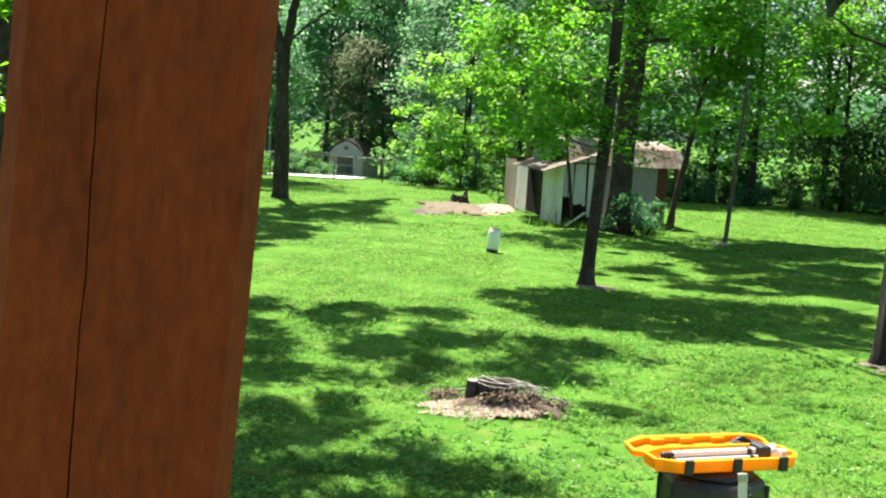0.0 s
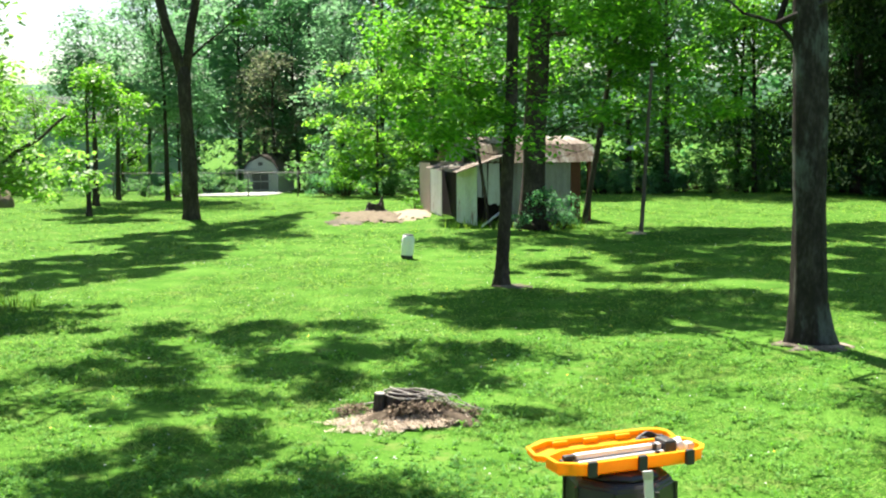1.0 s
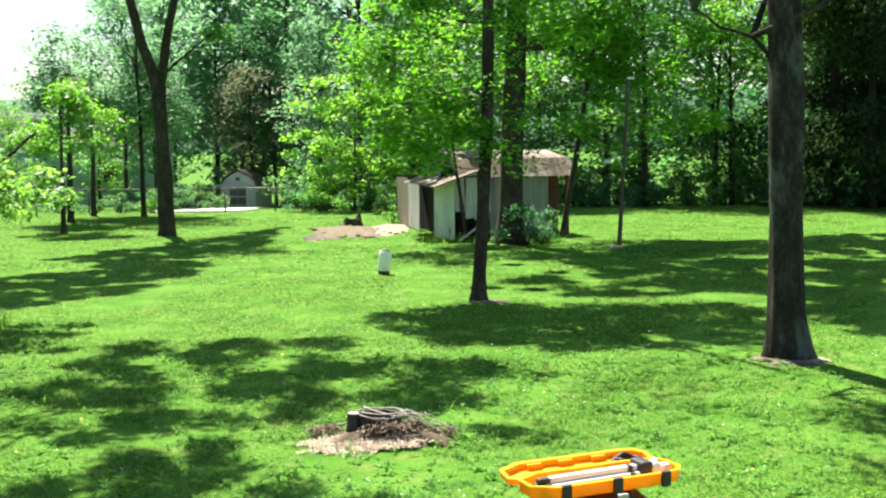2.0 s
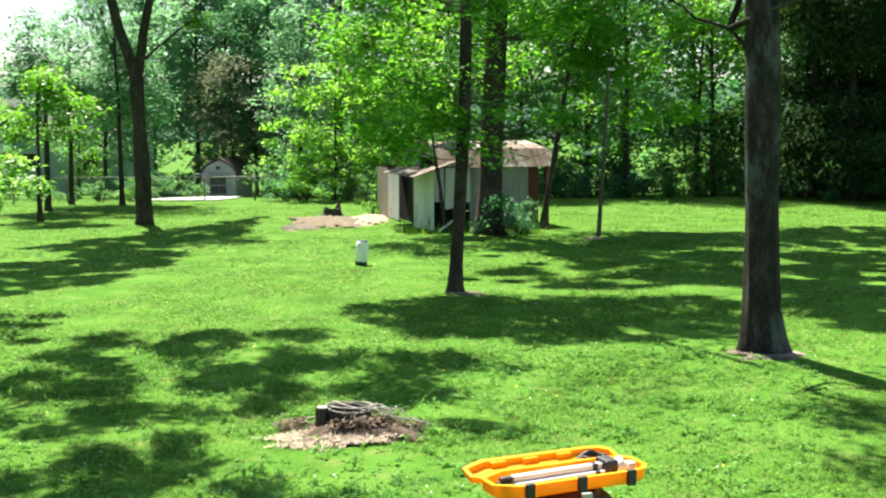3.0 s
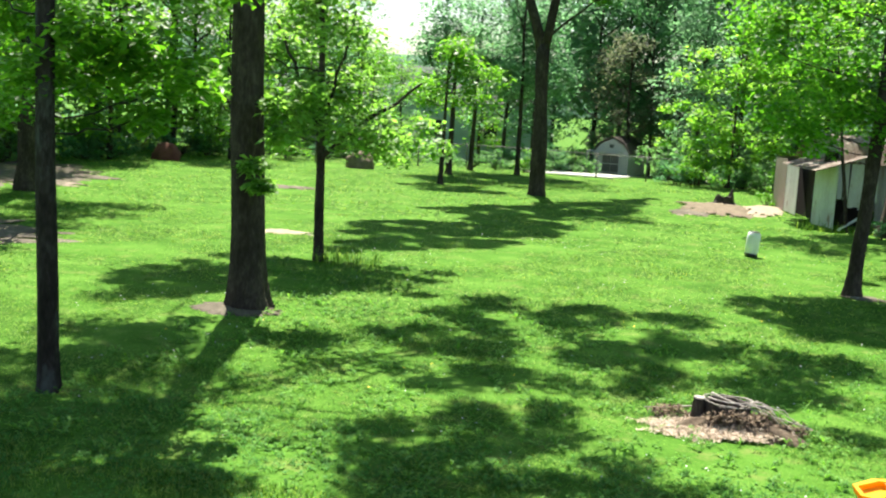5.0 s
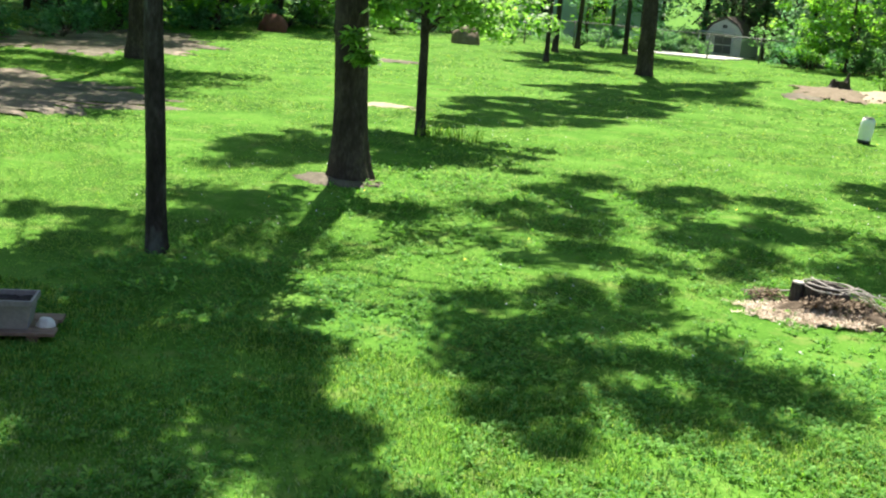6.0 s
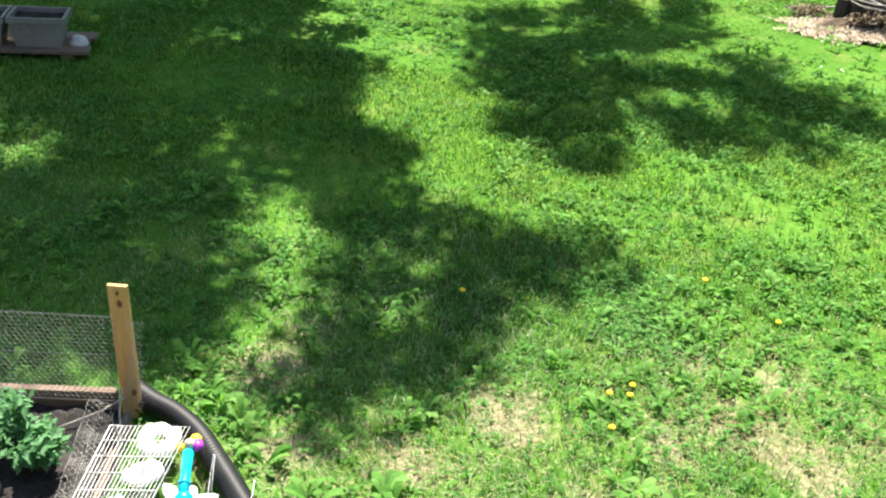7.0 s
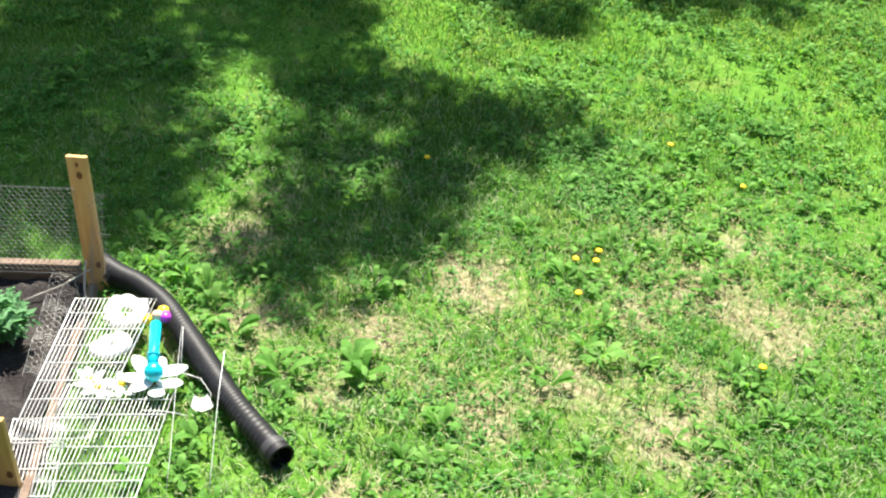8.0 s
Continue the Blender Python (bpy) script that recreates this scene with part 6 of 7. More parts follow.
# ---------------------------------------------------------------- drain pipe
def drain_pipe():
    ctrl = [(-2.66, 3.70), (-2.5, 3.64), (-2.36, 3.61), (-2.19, 3.53), (-1.97, 3.36), (-1.79, 3.22), (-1.60, 3.08), (-1.34, 2.915)]
    pts = []
    for i in range(len(ctrl) - 1):
        p0, p1, p2, p3 = [Vector((*ctrl[min(max(i + k, 0), len(ctrl) - 1)], 0)) for k in (-1, 0, 1, 2)]
        steps = 40
        for s in range(steps):
            f = s / steps
            q = 0.5 * ((2 * p1) + (p2 - p0) * f + (2 * p0 - 5 * p1 + 4 * p2 - p3) * f * f + (3 * p1 - p0 - 3 * p2 + p3) * f ** 3)
            pts.append(Vector((q.x, q.y, 0.058)))
    pipe = empty("drain_pipe", pose(*ctrl[-1], 0), label="black corrugated plastic drain pipe lying in the grass", category="pipe")
    base = Vector((*ctrl[-1], 0))
    rad = [(0.0475 if i % 3 == 0 else 0.052) * (1 + 0.05 * math.sin(i * 0.045)) for i in range(len(pts))]
    n = 14
    rad[-n:] = [0.048] * 4 + [0.0525] * (n - 6) + [0.054, 0.054]
    verts, faces = sweep([p - base for p in pts], rad, 24, caps=False)
    inner, f2 = sweep([p - base for p in pts[-30:]], [0.046] * 30, 24, caps=False)
    o = len(verts)
    verts += inner
    faces += [tuple(i + o for i in q)[::-1] for q in f2]
    last, lin = (len(pts) - 1) * 24, o + 29 * 24
    for k in range(24):
        k2 = (k + 1) % 24
        faces.append((last + k, last + k2, lin + k2, lin + k))
    me = bpy.data.meshes.new("pipe_body")
    me.from_pydata([tuple(v) for v in verts], [], faces)
    link_mesh("pipe_body", me, "pipe", pipe, "", True)
    ring, f3 = sweep([p - base for p in pts[-12:-6]], [0.0545] * 6, 24, caps=False)
    me = bpy.data.meshes.new("coupling")
    me.from_pydata([tuple(v) for v in ring], [], f3)
    link_mesh("coupling", me, "latch", pipe, "gray coupling band", True)


drain_pipe()


# ---------------------------------------------------------------- white cage panels and toys
def wire_panel(corners, nx, ny, label, thin=0.0013, thick=0.0024):
    """A flat grid of coated wires between four corners, near-left first, going round."""
    a, b, c, d = [Vector(q) for q in corners]
    p = empty("cage_panel", pose(*((a + b + c + d) / 4)), label=label, category="cage", group="white cage panels")
    mid = (a + b + c + d) / 4
    a, b, c, d = a - mid, b - mid, c - mid, d - mid
    up = (b - a).cross(d - a).normalized()
    up = up if up.z > 0 else -up
    tubes("rim", [([a, b, c, d, a], [thick] * 5, 6)], "white_wire", p)
    for k in range(1, nx):
        f = k / nx
        tubes("wire", [([a.lerp(b, f), d.lerp(c, f)], [thin] * 2, 5)], "white_wire", p)
    for k in range(1, ny):
        f = k / ny
        tubes("cross_wire", [([a.lerp(d, f) + up * 0.004, b.lerp(c, f) + up * 0.004], [thick * 0.9] * 2, 5)], "white_wire", p)
    return p


wire_panel([(-2.195, 2.52, 0.155), (-1.955, 2.645, 0.15), (-2.172, 3.438, 0.165), (-2.462, 3.30, 0.165)], 19, 8, "white wire cage panel lying tilted over toys")
wire_panel([(-2.06, 2.28, 0.05), (-1.69, 2.46, 0.045), (-1.895, 3.115, 0.05), (-2.265, 2.945, 0.05)], 26, 8, "white wire cage panel lying flat on the grass")
wire_panel([(-2.11, 2.25, 0.03), (-1.93, 2.33, 0.03), (-2.12, 2.75, 0.10), (-2.29, 2.66, 0.10)], 14, 4, "small white wire cage panel beside the bed")


def ring_toy(x, y, z, r, tilt, seed, label):
    t = empty("white_toy", pose(x, y, z, tilt, 0, seed * 40), label=label, category="toy", group="white garden toys")
    bm = bmesh.new()
    segs, tube = 32, 12
    rows = []
    for i in range(segs):
        a = 2 * math.pi * i / segs
        rr = r * 0.36 * (1 + 0.16 * math.sin(5 * a + seed))
        rows.append([bm.verts.new(((r * 0.66 + rr * math.cos(b)) * math.cos(a), (r * 0.66 + rr * math.cos(b)) * math.sin(a), rr * 0.75 * math.sin(b)))
                     for b in [2 * math.pi * k / tube for k in range(tube)]])
    for i in range(segs):
        for k in range(tube):
            bm.faces.new((rows[i][k], rows[(i + 1) % segs][k], rows[(i + 1) % segs][(k + 1) % tube], rows[i][(k + 1) % tube]))
    part("ring", bm, "white_plastic", t, "", True)
    for k in range(4):
        a = k * 1.57 + 0.4
        bm = bmesh.new()
        bmesh.ops.create_uvsphere(bm, u_segments=14, v_segments=8, radius=r * 0.26, matrix=pose(math.cos(a) * r * 0.85, math.sin(a) * r * 0.85, 0.01) @ Matrix.Diagonal((1.2, 0.9, 0.7, 1)))
        part("lobe", bm, "white_plastic", t, "", True)


ring_toy(-2.29, 3.39, 0.09, 0.088, 10, 1, "white lobed plastic toy ring under the wire panel")
ring_toy(-2.23, 3.19, 0.075, 0.082, -14, 2, "white lobed plastic toy ring under the wire panel")


def daisy_toy(x, y, z, seed):
    g7 = random.Random(seed)
    t = empty("plastic_daisy", pose(x, y, z, g7.uniform(-15, 15), g7.uniform(-15, 15), 0), label="crumpled white plastic daisy with a yellow centre under the panel", category="toy", group="plastic daisies")
    for k in range(6):
        a = k * 60 + g7.uniform(-18, 18)
        r = g7.uniform(0.032, 0.05)
        bm = bmesh.new()
        bmesh.ops.create_uvsphere(bm, u_segments=12, v_segments=6, radius=0.03, matrix=pose(math.cos(radians(a)) * r, math.sin(radians(a)) * r, 0.004 * k % 0.012, 0, g7.uniform(-30, 10), a) @ Matrix.Diagonal((1.15, 0.55, 0.16, 1)))
        part("petal", bm, "white_plastic", t, "", True)
    bm = bmesh.new()
    bmesh.ops.create_uvsphere(bm, u_segments=12, v_segments=8, radius=0.014, matrix=pose(0, 0, 0.012))
    part("centre", bm, "yellow_toy", t, "yellow centre", True)


daisy_toy(-2.14, 2.96, 0.06, 3)
daisy_toy(-2.08, 3.02, 0.05, 8)
daisy_toy(-2.20, 3.0, 0.05, 5)


def flower_toy():
    t = empty("flower_sprinkler", pose(-1.985, 3.10, 0.065), label="white petalled garden sprinkler with a turquoise stem", category="sprinkler")
    for k in range(7):
        a = 2 * math.pi * k / 7
        bm = bmesh.new()
        far = 0.072 + 0.014 * math.sin(k * 2.3)
        bmesh.ops.create_uvsphere(bm, u_segments=16, v_segments=8, radius=0.052, matrix=pose(math.cos(a) * far, math.sin(a) * far, 0.008 * (k % 2), 0, -14 + 12 * math.sin(k * 1.7), math.degrees(a) + 14 * math.sin(k * 3.1)) @ Matrix.Diagonal((1.15, 0.62, 0.16, 1)))
        for v in bm.verts:
            v.co.z += 0.008 * noise.noise(v.co * 40)
        part("petal", bm, "white_plastic", t, "", True)
    bm = bmesh.new()
    bmesh.ops.create_uvsphere(bm, u_segments=20, v_segments=12, radius=0.038, matrix=pose(0.012, -0.012, 0.045))
    part("hub", bm, "teal", t, "turquoise round hub", True)
    tubes("stem", [([Vector((0.0, 0.0, 0.06)), Vector((-0.03, 0.06, 0.068)), Vector((-0.115, 0.215, 0.075))], [0.020, 0.020, 0.023], 14)], "teal", t, "turquoise tube")
    tubes("collar", [([Vector((-0.022, 0.043, 0.066)), Vector((-0.03, 0.058, 0.068))], [0.025, 0.025], 14)], "teal", t)
    for k, (dx, dy, mat) in enumerate([(-0.15, 0.275, "yellow_toy"), (-0.165, 0.24, "yellow_toy"), (-0.115, 0.285, "purple_toy"), (-0.135, 0.305, "yellow_toy"), (-0.10, 0.262, "purple_toy"), (-0.13, 0.255, "chip")]):
        bm = bmesh.new()
        bmesh.ops.create_uvsphere(bm, u_segments=12, v_segments=8, radius=0.026, matrix=pose(dx, dy, 0.06 + 0.006 * k) @ Matrix.Diagonal((1, 0.9, 0.8, 1)))
        part("blossom", bm, mat, t, "", True)


flower_toy()
bm = bmesh.new()
bmesh.ops.create_grid(bm, x_segments=8, y_segments=6, size=1)
for v in bm.verts:
    v.co = Vector((v.co.x * 0.034 * (1 - 0.25 * v.co.y), v.co.y * 0.03, 0.03 + 0.03 * v.co.x * v.co.x + 0.01 * noise.noise(v.co * 3)))
bmesh.ops.solidify(bm, geom=bm.faces[:], thickness=0.003)
tagged(part("paper_scrap", bm, "white_plastic"), "scrap of white plastic lying in the grass", "litter").matrix_world = pose(-1.755, 3.05, 0.03, 12, 8, 35)

rod = empty("wire_hoop", pose(0, 0, 0), label="thin pale wire hoops stuck in the grass", category="wire")
tubes("hoop_wire", [([Vector((-1.50, 2.66, -0.02)), Vector((-1.52, 2.72, 0.08)), Vector((-1.60, 2.93, 0.25)), Vector((-1.655, 3.08, 0.33))], [0.0014] * 4, 6)], "white_wire", rod)
tubes("hoop_wire", [([Vector((-1.64, 2.60, -0.02)), Vector((-1.70, 2.75, 0.08)), Vector((-1.82, 3.02, 0.24)), Vector((-1.885, 3.165, 0.31)), Vector((-1.875, 3.16, 0.31)), Vector((-1.80, 3.0, 0.2))], [0.0012] * 6, 6)], "white_wire", rod)
tubes("hoop_wire", [([Vector((-1.93, 3.12, 0.08)), Vector((-1.87, 3.13, 0.11)), Vector((-1.80, 3.14, 0.10)), Vector((-1.745, 3.12, 0.06)), Vector((-1.72, 3.05, 0.015))], [0.0016] * 5, 6)], "white_wire", rod)
tubes("hoop_wire", [([Vector((-1.93, 2.93, 0.06)), Vector((-1.85, 2.97, 0.05)), Vector((-1.78, 3.0, 0.03))], [0.0016] * 3, 6)], "white_wire", rod)


# ---------------------------------------------------------------- porch: deck and post
def porch():
    d = tagged(new("floor_deck"), "plain wooden deck of brown boards", "deck", kind="structure")
    y = -3.0
    while y < 0.9:
        bm = bmesh.new()
        box(bm, (-3.5, y, 1.46), (3.5, y + 0.135, 1.495), bevel=0.004)
        part("plank", bm, "deck", d)
        y += 0.141
    for x in (-3.3, 0.0, 3.3):
        bm = bmesh.new()
        box(bm, (x - 0.07, 0.60, -0.1), (x + 0.07, 0.74, 1.45), bevel=0.005)
        part("deck_post", bm, "deck", d)
    bm = bmesh.new()
    box(bm, (-6.5, -3.2, 0), (6.5, -3.02, 6.0))
    tagged(part("wall_house", bm, "board"), "plain house wall behind the deck", "wall", kind="structure")


porch()


def porch_post():
    m = pose(-0.5541, -0.3156, 3.2037) @ pose(0, 0, 0, -0.49, 3.26, 12.85) @ pose(0, 0, -1.70)
    p = empty("porch_post", m, label="rough red-brown cedar porch post with a long crack", category="post")
    bm = bmesh.new()
    w = 0.0455
    n = 160
    rows = []
    for i in range(n + 1):
        z = 0.0 + 2.7 * i / n
        cx = -0.012 - 0.004 * (z - 1.4) + 0.0022 * noise.noise(Vector((z * 6, 0, 0))) + 0.0011 * noise.noise(Vector((z * 31, 2, 0)))
        half = 0.00008 + 0.0005 * abs(noise.noise(Vector((z * 9, 5, 0))))
        wob = [0.0007 * noise.noise(Vector((z * 9, k, 1))) for k in range(4)]
        ring = [(-w + 0.006, -w), (cx - half - 0.0002, -w), (cx - half, -w + 0.0008), (cx, -w + 0.008), (cx + half, -w + 0.0008), (cx + half + 0.0002, -w), (w - 0.006, -w), (w, -w + 0.006), (w + wob[0], w - 0.006), (w - 0.006, w),
                (-w + 0.006, w), (-w, w - 0.006), (-w + wob[1], -w + 0.006)]
        rows.append([bm.verts.new((x, y, z)) for x, y in ring])
    for a, b in zip(rows, rows[1:]):
        for k in range(len(a)):
            j = (k + 1) % len(a)
            bm.faces.new((a[k], a[j], b[j], b[k]))
    bm.faces.new(rows[0][::-1])
    bm.faces.new(rows[-1])
    part("post_body", bm, "cedar", p)
    g3 = random.Random(4)
    for x, z, r in ((0.020, 1.475, 0.0005), (0.011, 1.467, 0.0004), (0.002, 1.392, 0.0006)):
        bm = bmesh.new()
        bmesh.ops.create_cone(bm, cap_ends=True, segments=12, radius1=r, radius2=r * 0.7, depth=0.0016, matrix=pose(x, -w - 0.0004, z, 90, 0, g3.uniform(-20, 20)) @ Matrix.Diagonal((1, 2.0, 1, 1)))
        part("knot", bm, "crack", p, "small dark knot")


porch_post()


# ---------------------------------------------------------------- grass and weeds
BARE = [(-0.06, 12.0, 0.78, 0.5), (-17.0, 18.4, 4.4, 3.5), (-23, 31, 4.0, 5.0), (-1.15, 40.2, 1.5, 2.5), (0.35, 40.6, 0.8, 1.9), (-14.2, 34.3, 1.3, 0.8), (-9.85, 23.8, 0.85, 0.55),
        (5.75, 15.95, 0.6, 0.5), (-6.85, 15.2, 0.8, 0.55), (2.0, 22.3, 0.5, 0.4)]


def free_ground(x, y):
    ok = np.ones(len(x), bool)
    g9 = np.random.default_rng(len(x))
    for cx, cy, rx, ry in BARE:
        ok &= (((x - cx) / rx) ** 2 + ((y - cy) / ry) ** 2) > g9.uniform(0.08, 1.0, len(x)) ** 1.3
    u = -0.917 * (x + 2.555) - 0.398 * (y - 3.545)
    v = 0.398 * (x + 2.555) - 0.917 * (y - 3.545)
    ok &= ~((u > -0.03) & (u < 2.35) & (v > -0.04) & (v < 1.8))
    return ok


def blades(name, x0, x1, y0, y1, per_m2, length, width, seed, label, bend_it=True, wedge=None, lay=0.6, material="grass", ramp=None, dry=False):
    g5 = np.random.default_rng(seed)
    n = int((x1 - x0) * (y1 - y0) * per_m2)
    x, y = g5.uniform(x0, x1, n), g5.uniform(y0, y1, n)
    keep = free_ground(x, y)
    if wedge:
        keep &= (x > -wedge[0] - wedge[1] * y) & (x < wedge[2] + wedge[3] * y)
    thin = soft_noise(x, y, 2.4, seed) + 0.6 * soft_noise(x, y, 7.0, seed + 1)
    keep &= g5.random(n) < np.clip(0.78 + 0.45 * thin, 0.12, 1) * (1 - 0.85 * worn_turf(x, y))
    if dry:
        keep &= g5.random(n) < near_turf(x, y) * np.clip(0.35 - 0.5 * thin, 0.08, 1)
    if ramp:
        keep &= g5.random(n) < np.clip((y - ramp[0]) / (ramp[1] - ramp[0]), 0, 1)
    x, y = x[keep], y[keep]
    n = len(x)
    tall = np.clip(1 + 0.35 * soft_noise(x, y, 1.5, seed + 2), 0.5, 1.6)
    ln = length * g5.uniform(0.45, 1.25, n) * tall
    w = width * g5.uniform(0.6, 1.3, n)
    az = g5.uniform(0, 2 * np.pi, n)
    lean = np.abs(g5.normal(lay, 0.4, n))
    d = np.stack([np.cos(az), np.sin(az), np.zeros(n)], 1)
    s = np.stack([-np.sin(az), np.cos(az), np.zeros(n)], 1) * (w / 2)[:, None]
    base = np.stack([x, y, ground_z(x, y) - 0.008], 1)
    mid = base + d * (ln * 0.35 * lean)[:, None] + np.array((0, 0, 1)) * (ln * 0.6)[:, None]
    tip = base + d * (ln * 0.95 * lean)[:, None] + np.array((0, 0, 1)) * (ln * np.clip(1 - 0.35 * lean, 0.25, 1))[:, None]
    if bend_it:
        v = np.stack([base - s, base + s, mid + s * 0.8, mid - s * 0.8, tip], 1).reshape(-1, 3)
        i = np.arange(n) * 5
        tris = np.concatenate([np.stack([i, i + 1, i + 2], 1), np.stack([i, i + 2, i + 3], 1), np.stack([i + 3, i + 2, i + 4], 1)])
    else:
        v = np.stack([base - s, base + s, tip], 1).reshape(-1, 3)
        i = np.arange(n) * 3
        tris = np.stack([i, i + 1, i + 2], 1)
    return tagged(link_mesh(name, tri_mesh(name, v, tris), material), label, "grass", kind="stuff")


blades("near_grass", -6.6, 2.0, 2.3, 6.9, 3300, 0.045, 0.0052, 1, "short uneven green grass below the deck", True, (0.6, 0.88, 0.0, 0.22), 1.0, "grass_near", (6.9, 5.2))
blades("near_grass", -7.6, 2.4, 5.0, 8.6, 2300, 0.048, 0.0068, 11, "short green grass beyond the worn turf", True, (0.6, 0.88, 0.0, 0.22), 0.9, "grass", (5.0, 6.6))
blades("pale_grass", -3.4, 2.0, 2.3, 6.2, 2400, 0.042, 0.0042, 21, "pale half-dry grass in the trodden turf", True, (0.6, 0.88, 0.0, 0.22), 1.2, "grass_pale", None, True)
blades("lawn_grass", -14, 6.5, 8.0, 15.0, 1250, 0.045, 0.011, 2, "short green lawn grass", False, (0.5, 0.86, 0.2, 0.47), 1.5)
blades("lawn_grass", -24, 13, 15.0, 27.0, 380, 0.05, 0.024, 3, "short green lawn grass", False, (0.5, 0.86, 0.2, 0.47), 1.7)
blades("far_grass", -36, 24, 27.0, 52.0, 85, 0.07, 0.05, 4, "short green grass of the far lawn", False, (0.5, 0.86, 0.2, 0.5), 1.9)
blades("tall_grass", -7.7, -6.5, 19.9, 20.8, 300, 0.27, 0.014, 5, "tall grass tuft at the foot of a young tree")
blades("tall_grass", 1.2, 5.4, 34.2, 35.5, 110, 0.36, 0.025, 6, "tall weeds along the shed wall", False)


def straw(count, seed):
    """Dry straw and dead blades lying in thin places of the near grass."""
    g8 = np.random.default_rng(seed)
    x, y = g8.uniform(-4.2, 2.4, count), g8.uniform(2.4, 8.5, count)
    thin = -(soft_noise(x, y, 2.4, 1) + 0.6 * soft_noise(x, y, 7.0, 2))
    keep = free_ground(x, y) & (g8.random(count) < np.clip((0.09 + 0.3 * thin) * np.clip((x + 2.6) / 0.8, 0, 1) * np.clip((6.2 - y) / 1.5, 0.1, 1) + 0.35 * worn_turf(x, y), 0.004, 1)) & (x > -0.8 - 0.75 * y) & (x < 0.22 * y)
    x, y = x[keep], y[keep]
    n = len(x)
    az = g8.uniform(0, 2 * np.pi, n)
    ln, w = g8.uniform(0.02, 0.065, n), g8.uniform(0.0007, 0.0018, n)
    d = np.stack([np.cos(az), np.sin(az), g8.normal(0.3, 0.3, n)], 1) * ln[:, None]
    s = np.stack([-np.sin(az), np.cos(az), np.zeros(n)], 1) * w[:, None]
    b = np.stack([x, y, 0.008 + 0.02 * g8.random(n)], 1)
    v = np.stack([b - s, b + s, b + d], 1).reshape(-1, 3)
    i = np.arange(n) * 3
    tagged(link_mesh("dry_straw", tri_mesh("dry_straw", v, np.stack([i, i + 1, i + 2], 1)), "straw"), "dry straw lying in thin grass", "straw", kind="stuff")


straw(240000, 9)


def weeds(name, count, x0, x1, y0, y1, size, seed, label, leaves_each=9, wedge=None, material="weed", rounded=False, extra=()):
    """Flat rosettes of broad lobed leaves."""
    g6 = np.random.default_rng(seed)
    x, y = g6.uniform(x0, x1, count), g6.uniform(y0, y1, count)
    keep = free_ground(x, y) & (g6.random(count) < np.clip(0.5 + 0.7 * soft_noise(x, y, 4.5, seed), 0.08, 1))
    if wedge:
        keep &= (x > -wedge[0] - wedge[1] * y) & (x < wedge[2] + wedge[3] * y)
    if rounded:
        keep &= ((2 * x - x0 - x1) / (x1 - x0)) ** 2 + ((2 * y - y0 - y1) / (y1 - y0)) ** 2 < g6.random(count) + 0.3 * soft_noise(x, y, 9, 5)
    x, y = x[keep], y[keep]
    x, y = np.append(x, [q[0] for q in extra]), np.append(y, [q[1] for q in extra])
    n = len(x)
    s = np.repeat(np.append(size * g6.uniform(0.45, 1.35, n - len(extra)), [q[2] for q in extra]), leaves_each)
    cx, cy = np.repeat(x, leaves_each), np.repeat(y, leaves_each)
    m = len(cx)
    az = g6.uniform(0, 2 * np.pi, m)
    rise = np.abs(g6.normal(0.45, 0.3, m))
    ln = s * g6.uniform(0.5, 1.0, m)
    d = np.stack([np.cos(az), np.sin(az), np.zeros(m)], 1)
    sd = np.stack([-np.sin(az), np.cos(az), g6.normal(0, 0.2, m)], 1)
    up = np.array((0, 0, 1.0))
    base = np.stack([cx, cy, np.full(m, 0.004)], 1) + ground_z(cx, cy)[:, None] * up

    def at(f, h, wd):
        c = base + d * (ln * f)[:, None] + up * (ln * rise * h)[:, None]
        return c + sd * (ln * wd)[:, None], c - sd * (ln * wd)[:, None]

    p1, q1 = at(0.28, 0.55, 0.07)
    p2, q2 = at(0.58, 0.9, 0.17)
    p3, q3 = at(0.84, 0.95, 0.14)
    tip = base + d * ln[:, None] + up * (ln * rise * 0.8)[:, None]
    v = np.stack([base, p1, q1, p2, q2, p3, q3, tip], 1).reshape(-1, 3)
    i = np.arange(m) * 8
    tris = np.concatenate([np.stack([i + a, i + b, i + c], 1) for a, b, c in ((0, 1, 2), (2, 1, 3), (2, 3, 4), (4, 3, 5), (4, 5, 6), (6, 5, 7))])
    return tagged(link_mesh(name, tri_mesh(name, v, tris), material), label, "weeds", kind="stuff")


ROSETTES = [(-1.35, 3.56, 0.15), (-1.27, 3.5, 0.13), (-1.57, 3.38, 0.13), (-1.62, 3.42, 0.11), (-2.58, 4.05, 0.13), (-1.47, 4.07, 0.12), (-2.27, 3.82, 0.13), (-2.01, 3.62, 0.12), (-0.42, 4.04, 0.12),
            (0.32, 5.71, 0.12), (-0.17, 6.2, 0.12), (-0.42, 5.99, 0.11), (-0.71, 4.54, 0.11), (-0.89, 3.36, 0.11), (-1.87, 3.52, 0.13), (0.13, 4.17, 0.11), (-0.17, 5.06, 0.11), (-2.12, 3.75, 0.12),
            (-0.5, 4.1, 0.1), (-1.42, 4.2, 0.1), (-0.66, 4.62, 0.1)]
weeds("broadleaf_weeds", 1500, -6.0, 2.4, 2.4, 6.0, 0.075, 3, "broad-leaved weeds scattered through the near grass", 11, (0.6, 0.88, 0.0, 0.22), extra=ROSETTES)
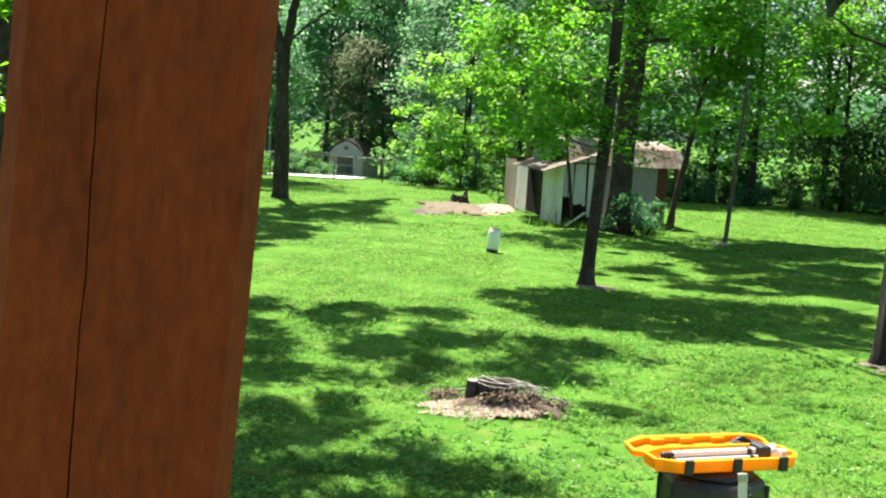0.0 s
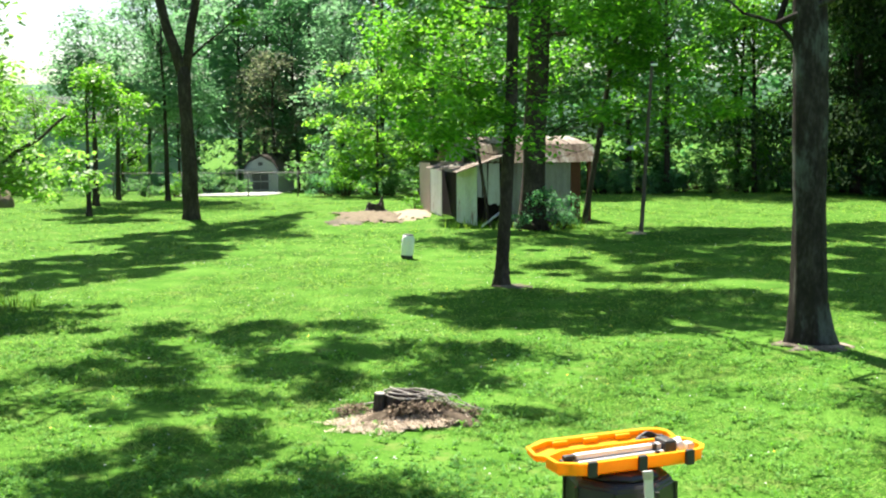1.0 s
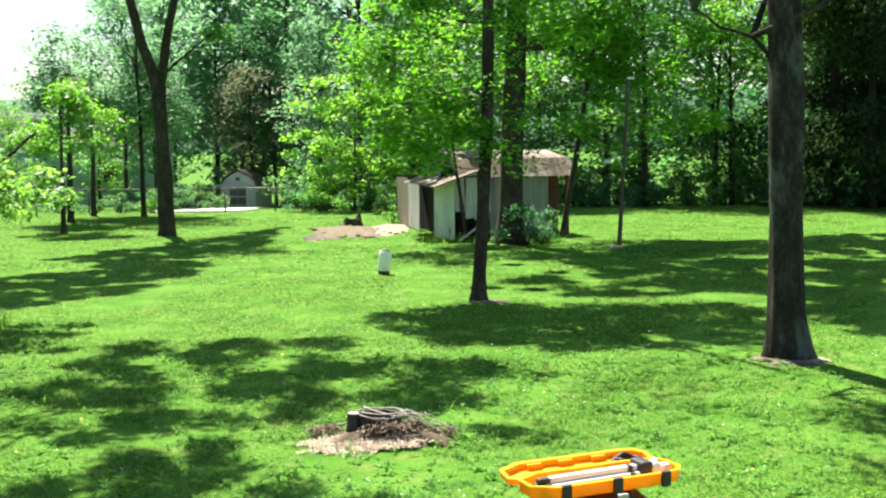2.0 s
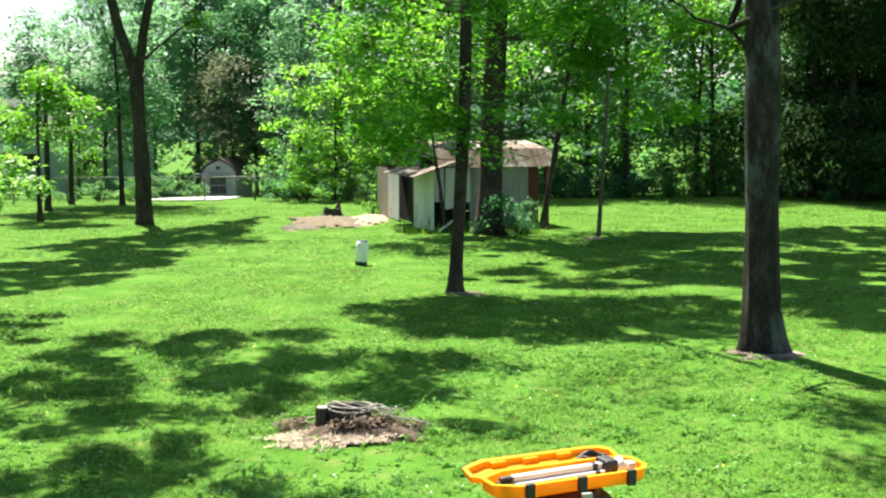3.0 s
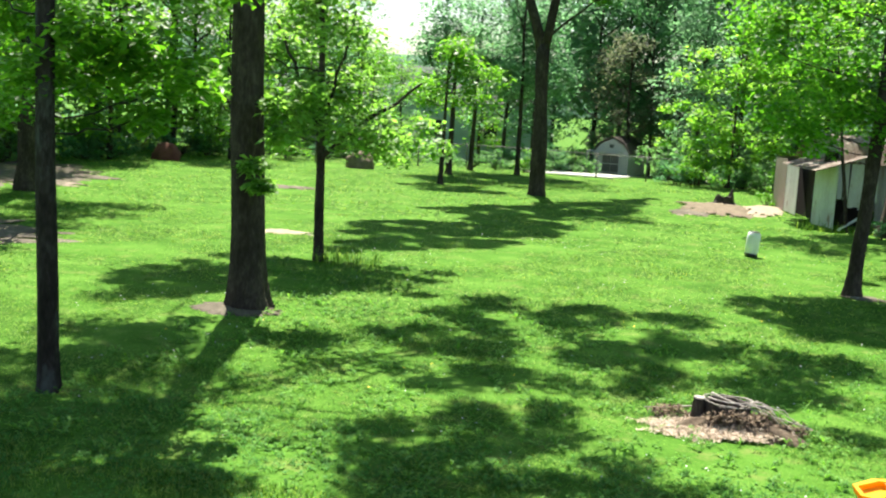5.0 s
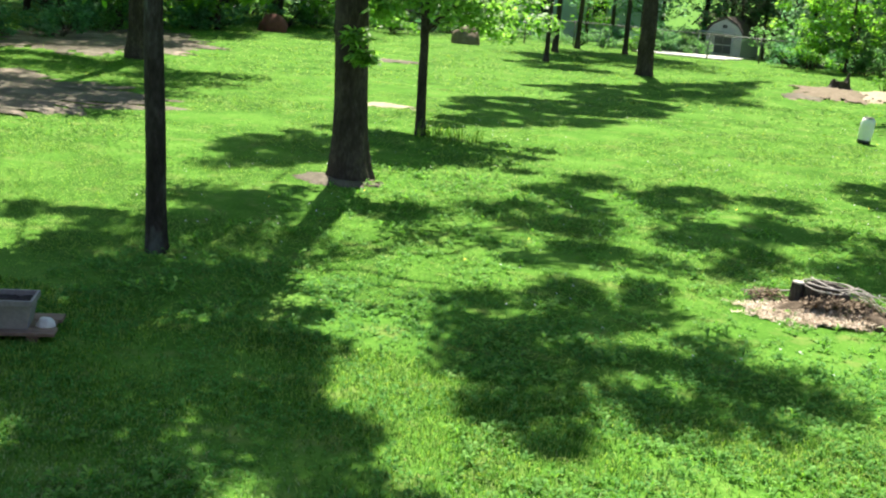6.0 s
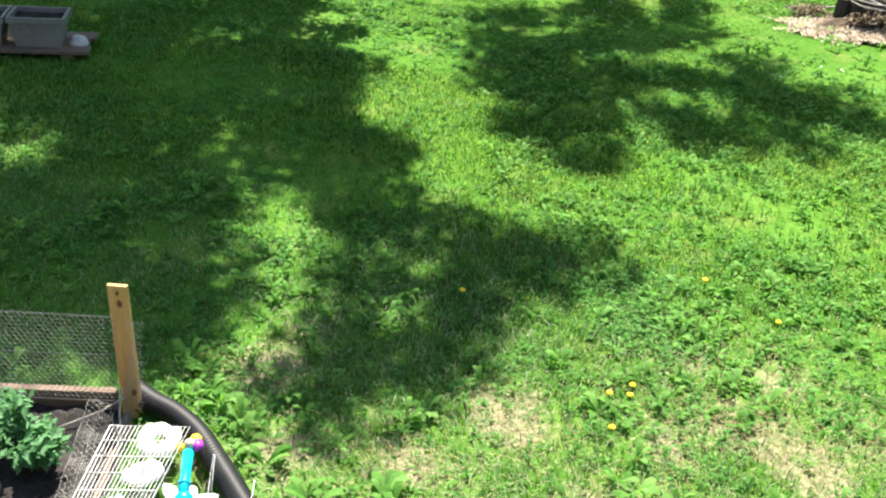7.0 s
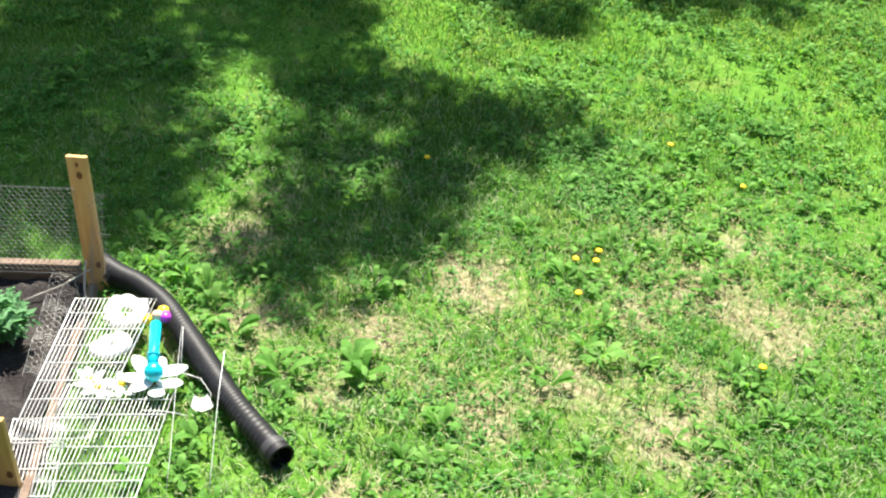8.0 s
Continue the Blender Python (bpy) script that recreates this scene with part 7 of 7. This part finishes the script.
weeds("broadleaf_weeds", 2600, -4.5, 2.4, 5.2, 9.0, 0.068, 23, "broad-leaved weeds crowding the grass", 9, (-0.6, 0.40, 0.0, 0.22))
weeds("clover", 26000, -7.0, 2.4, 3.0, 10.5, 0.04, 4, "low clover patches in the near grass", 6, (0.6, 0.88, 0.0, 0.22), "clover")
weeds("clover", 2400, -1.3, -0.2, 5.15, 6.1, 0.036, 14, "dense green clover patch in the near grass", 6, None, "clover", True)
weeds("broadleaf_weeds", 8000, -7, 6, 8.5, 17, 0.08, 7, "broad-leaved weeds scattered through the lawn", 6, (0.5, 0.72, 0.2, 0.42))


def blossoms(name, count, x0, x1, y0, y1, size, seed, material, label):
    """Tiny flower heads scattered over the lawn: flat six-sided cones."""
    ga = np.random.default_rng(seed)
    x, y = ga.uniform(x0, x1, count), ga.uniform(y0, y1, count)
    keep = free_ground(x, y) & (ga.random(count) < np.clip(0.4 + 0.8 * soft_noise(x, y, 1.1, seed), 0.05, 1)) & (x > -0.7 * y) & (x < 0.45 * y)
    x, y = x[keep], y[keep]
    n = len(x)
    r = size * ga.uniform(0.6, 1.3, n)
    z = ground_z(x, y) + ga.uniform(0.03, 0.06, n)
    rows = [np.stack([x, y, z + r * 0.8], 1)] + [np.stack([x + r * math.cos(k * math.pi / 3), y + r * math.sin(k * math.pi / 3), z], 1) for k in range(6)]
    v = np.stack(rows, 1).reshape(-1, 3)
    i = np.arange(n) * 7
    tris = np.concatenate([np.stack([i, i + 1 + k, i + 1 + (k + 1) % 6], 1) for k in range(6)])
    return tagged(link_mesh(name, tri_mesh(name, v, tris), material), label, "flowers", kind="stuff")


blossoms("clover_blossoms", 1300, -9, 9, 9.5, 30, 0.0095, 61, "white_stone", "small pale clover blossoms dotting the lawn")
blossoms("dandelion_blossoms", 140, -9, 9, 10.5, 32, 0.013, 62, "dandelion", "small yellow dandelion heads dotting the lawn")


def dandelion(x, y):
    d = empty("dandelion", pose(x, y, 0), label="yellow dandelion flower in the grass", category="flower", group="dandelions")
    tubes("stem", [([Vector((0, 0, -0.01)), Vector((0.004, 0.003, 0.03)), Vector((0.006, 0.004, 0.045))], [0.002] * 3, 5)], "weed", d)
    bm = bmesh.new()
    spin(bm, [(0.0, 0.042), (0.008, 0.044), (0.017, 0.052), (0.015, 0.058), (0.0, 0.06)], 14)
    for v in bm.verts:
        v.co += Vector((0.006, 0.004, 0))
    part("flower_head", bm, "dandelion", d, "", True)
    return d


first = dandelion(-0.62, 4.78)
for x, y in ((-0.69, 4.67), (0.23, 4.22), (-0.5, 6.02), (-0.61, 4.41), (-0.6, 4.7), (-1.66, 5.26), (-0.07, 5.73)):
    copy_thing(first, pose(x, y, 0, 0, 0, x * 300))
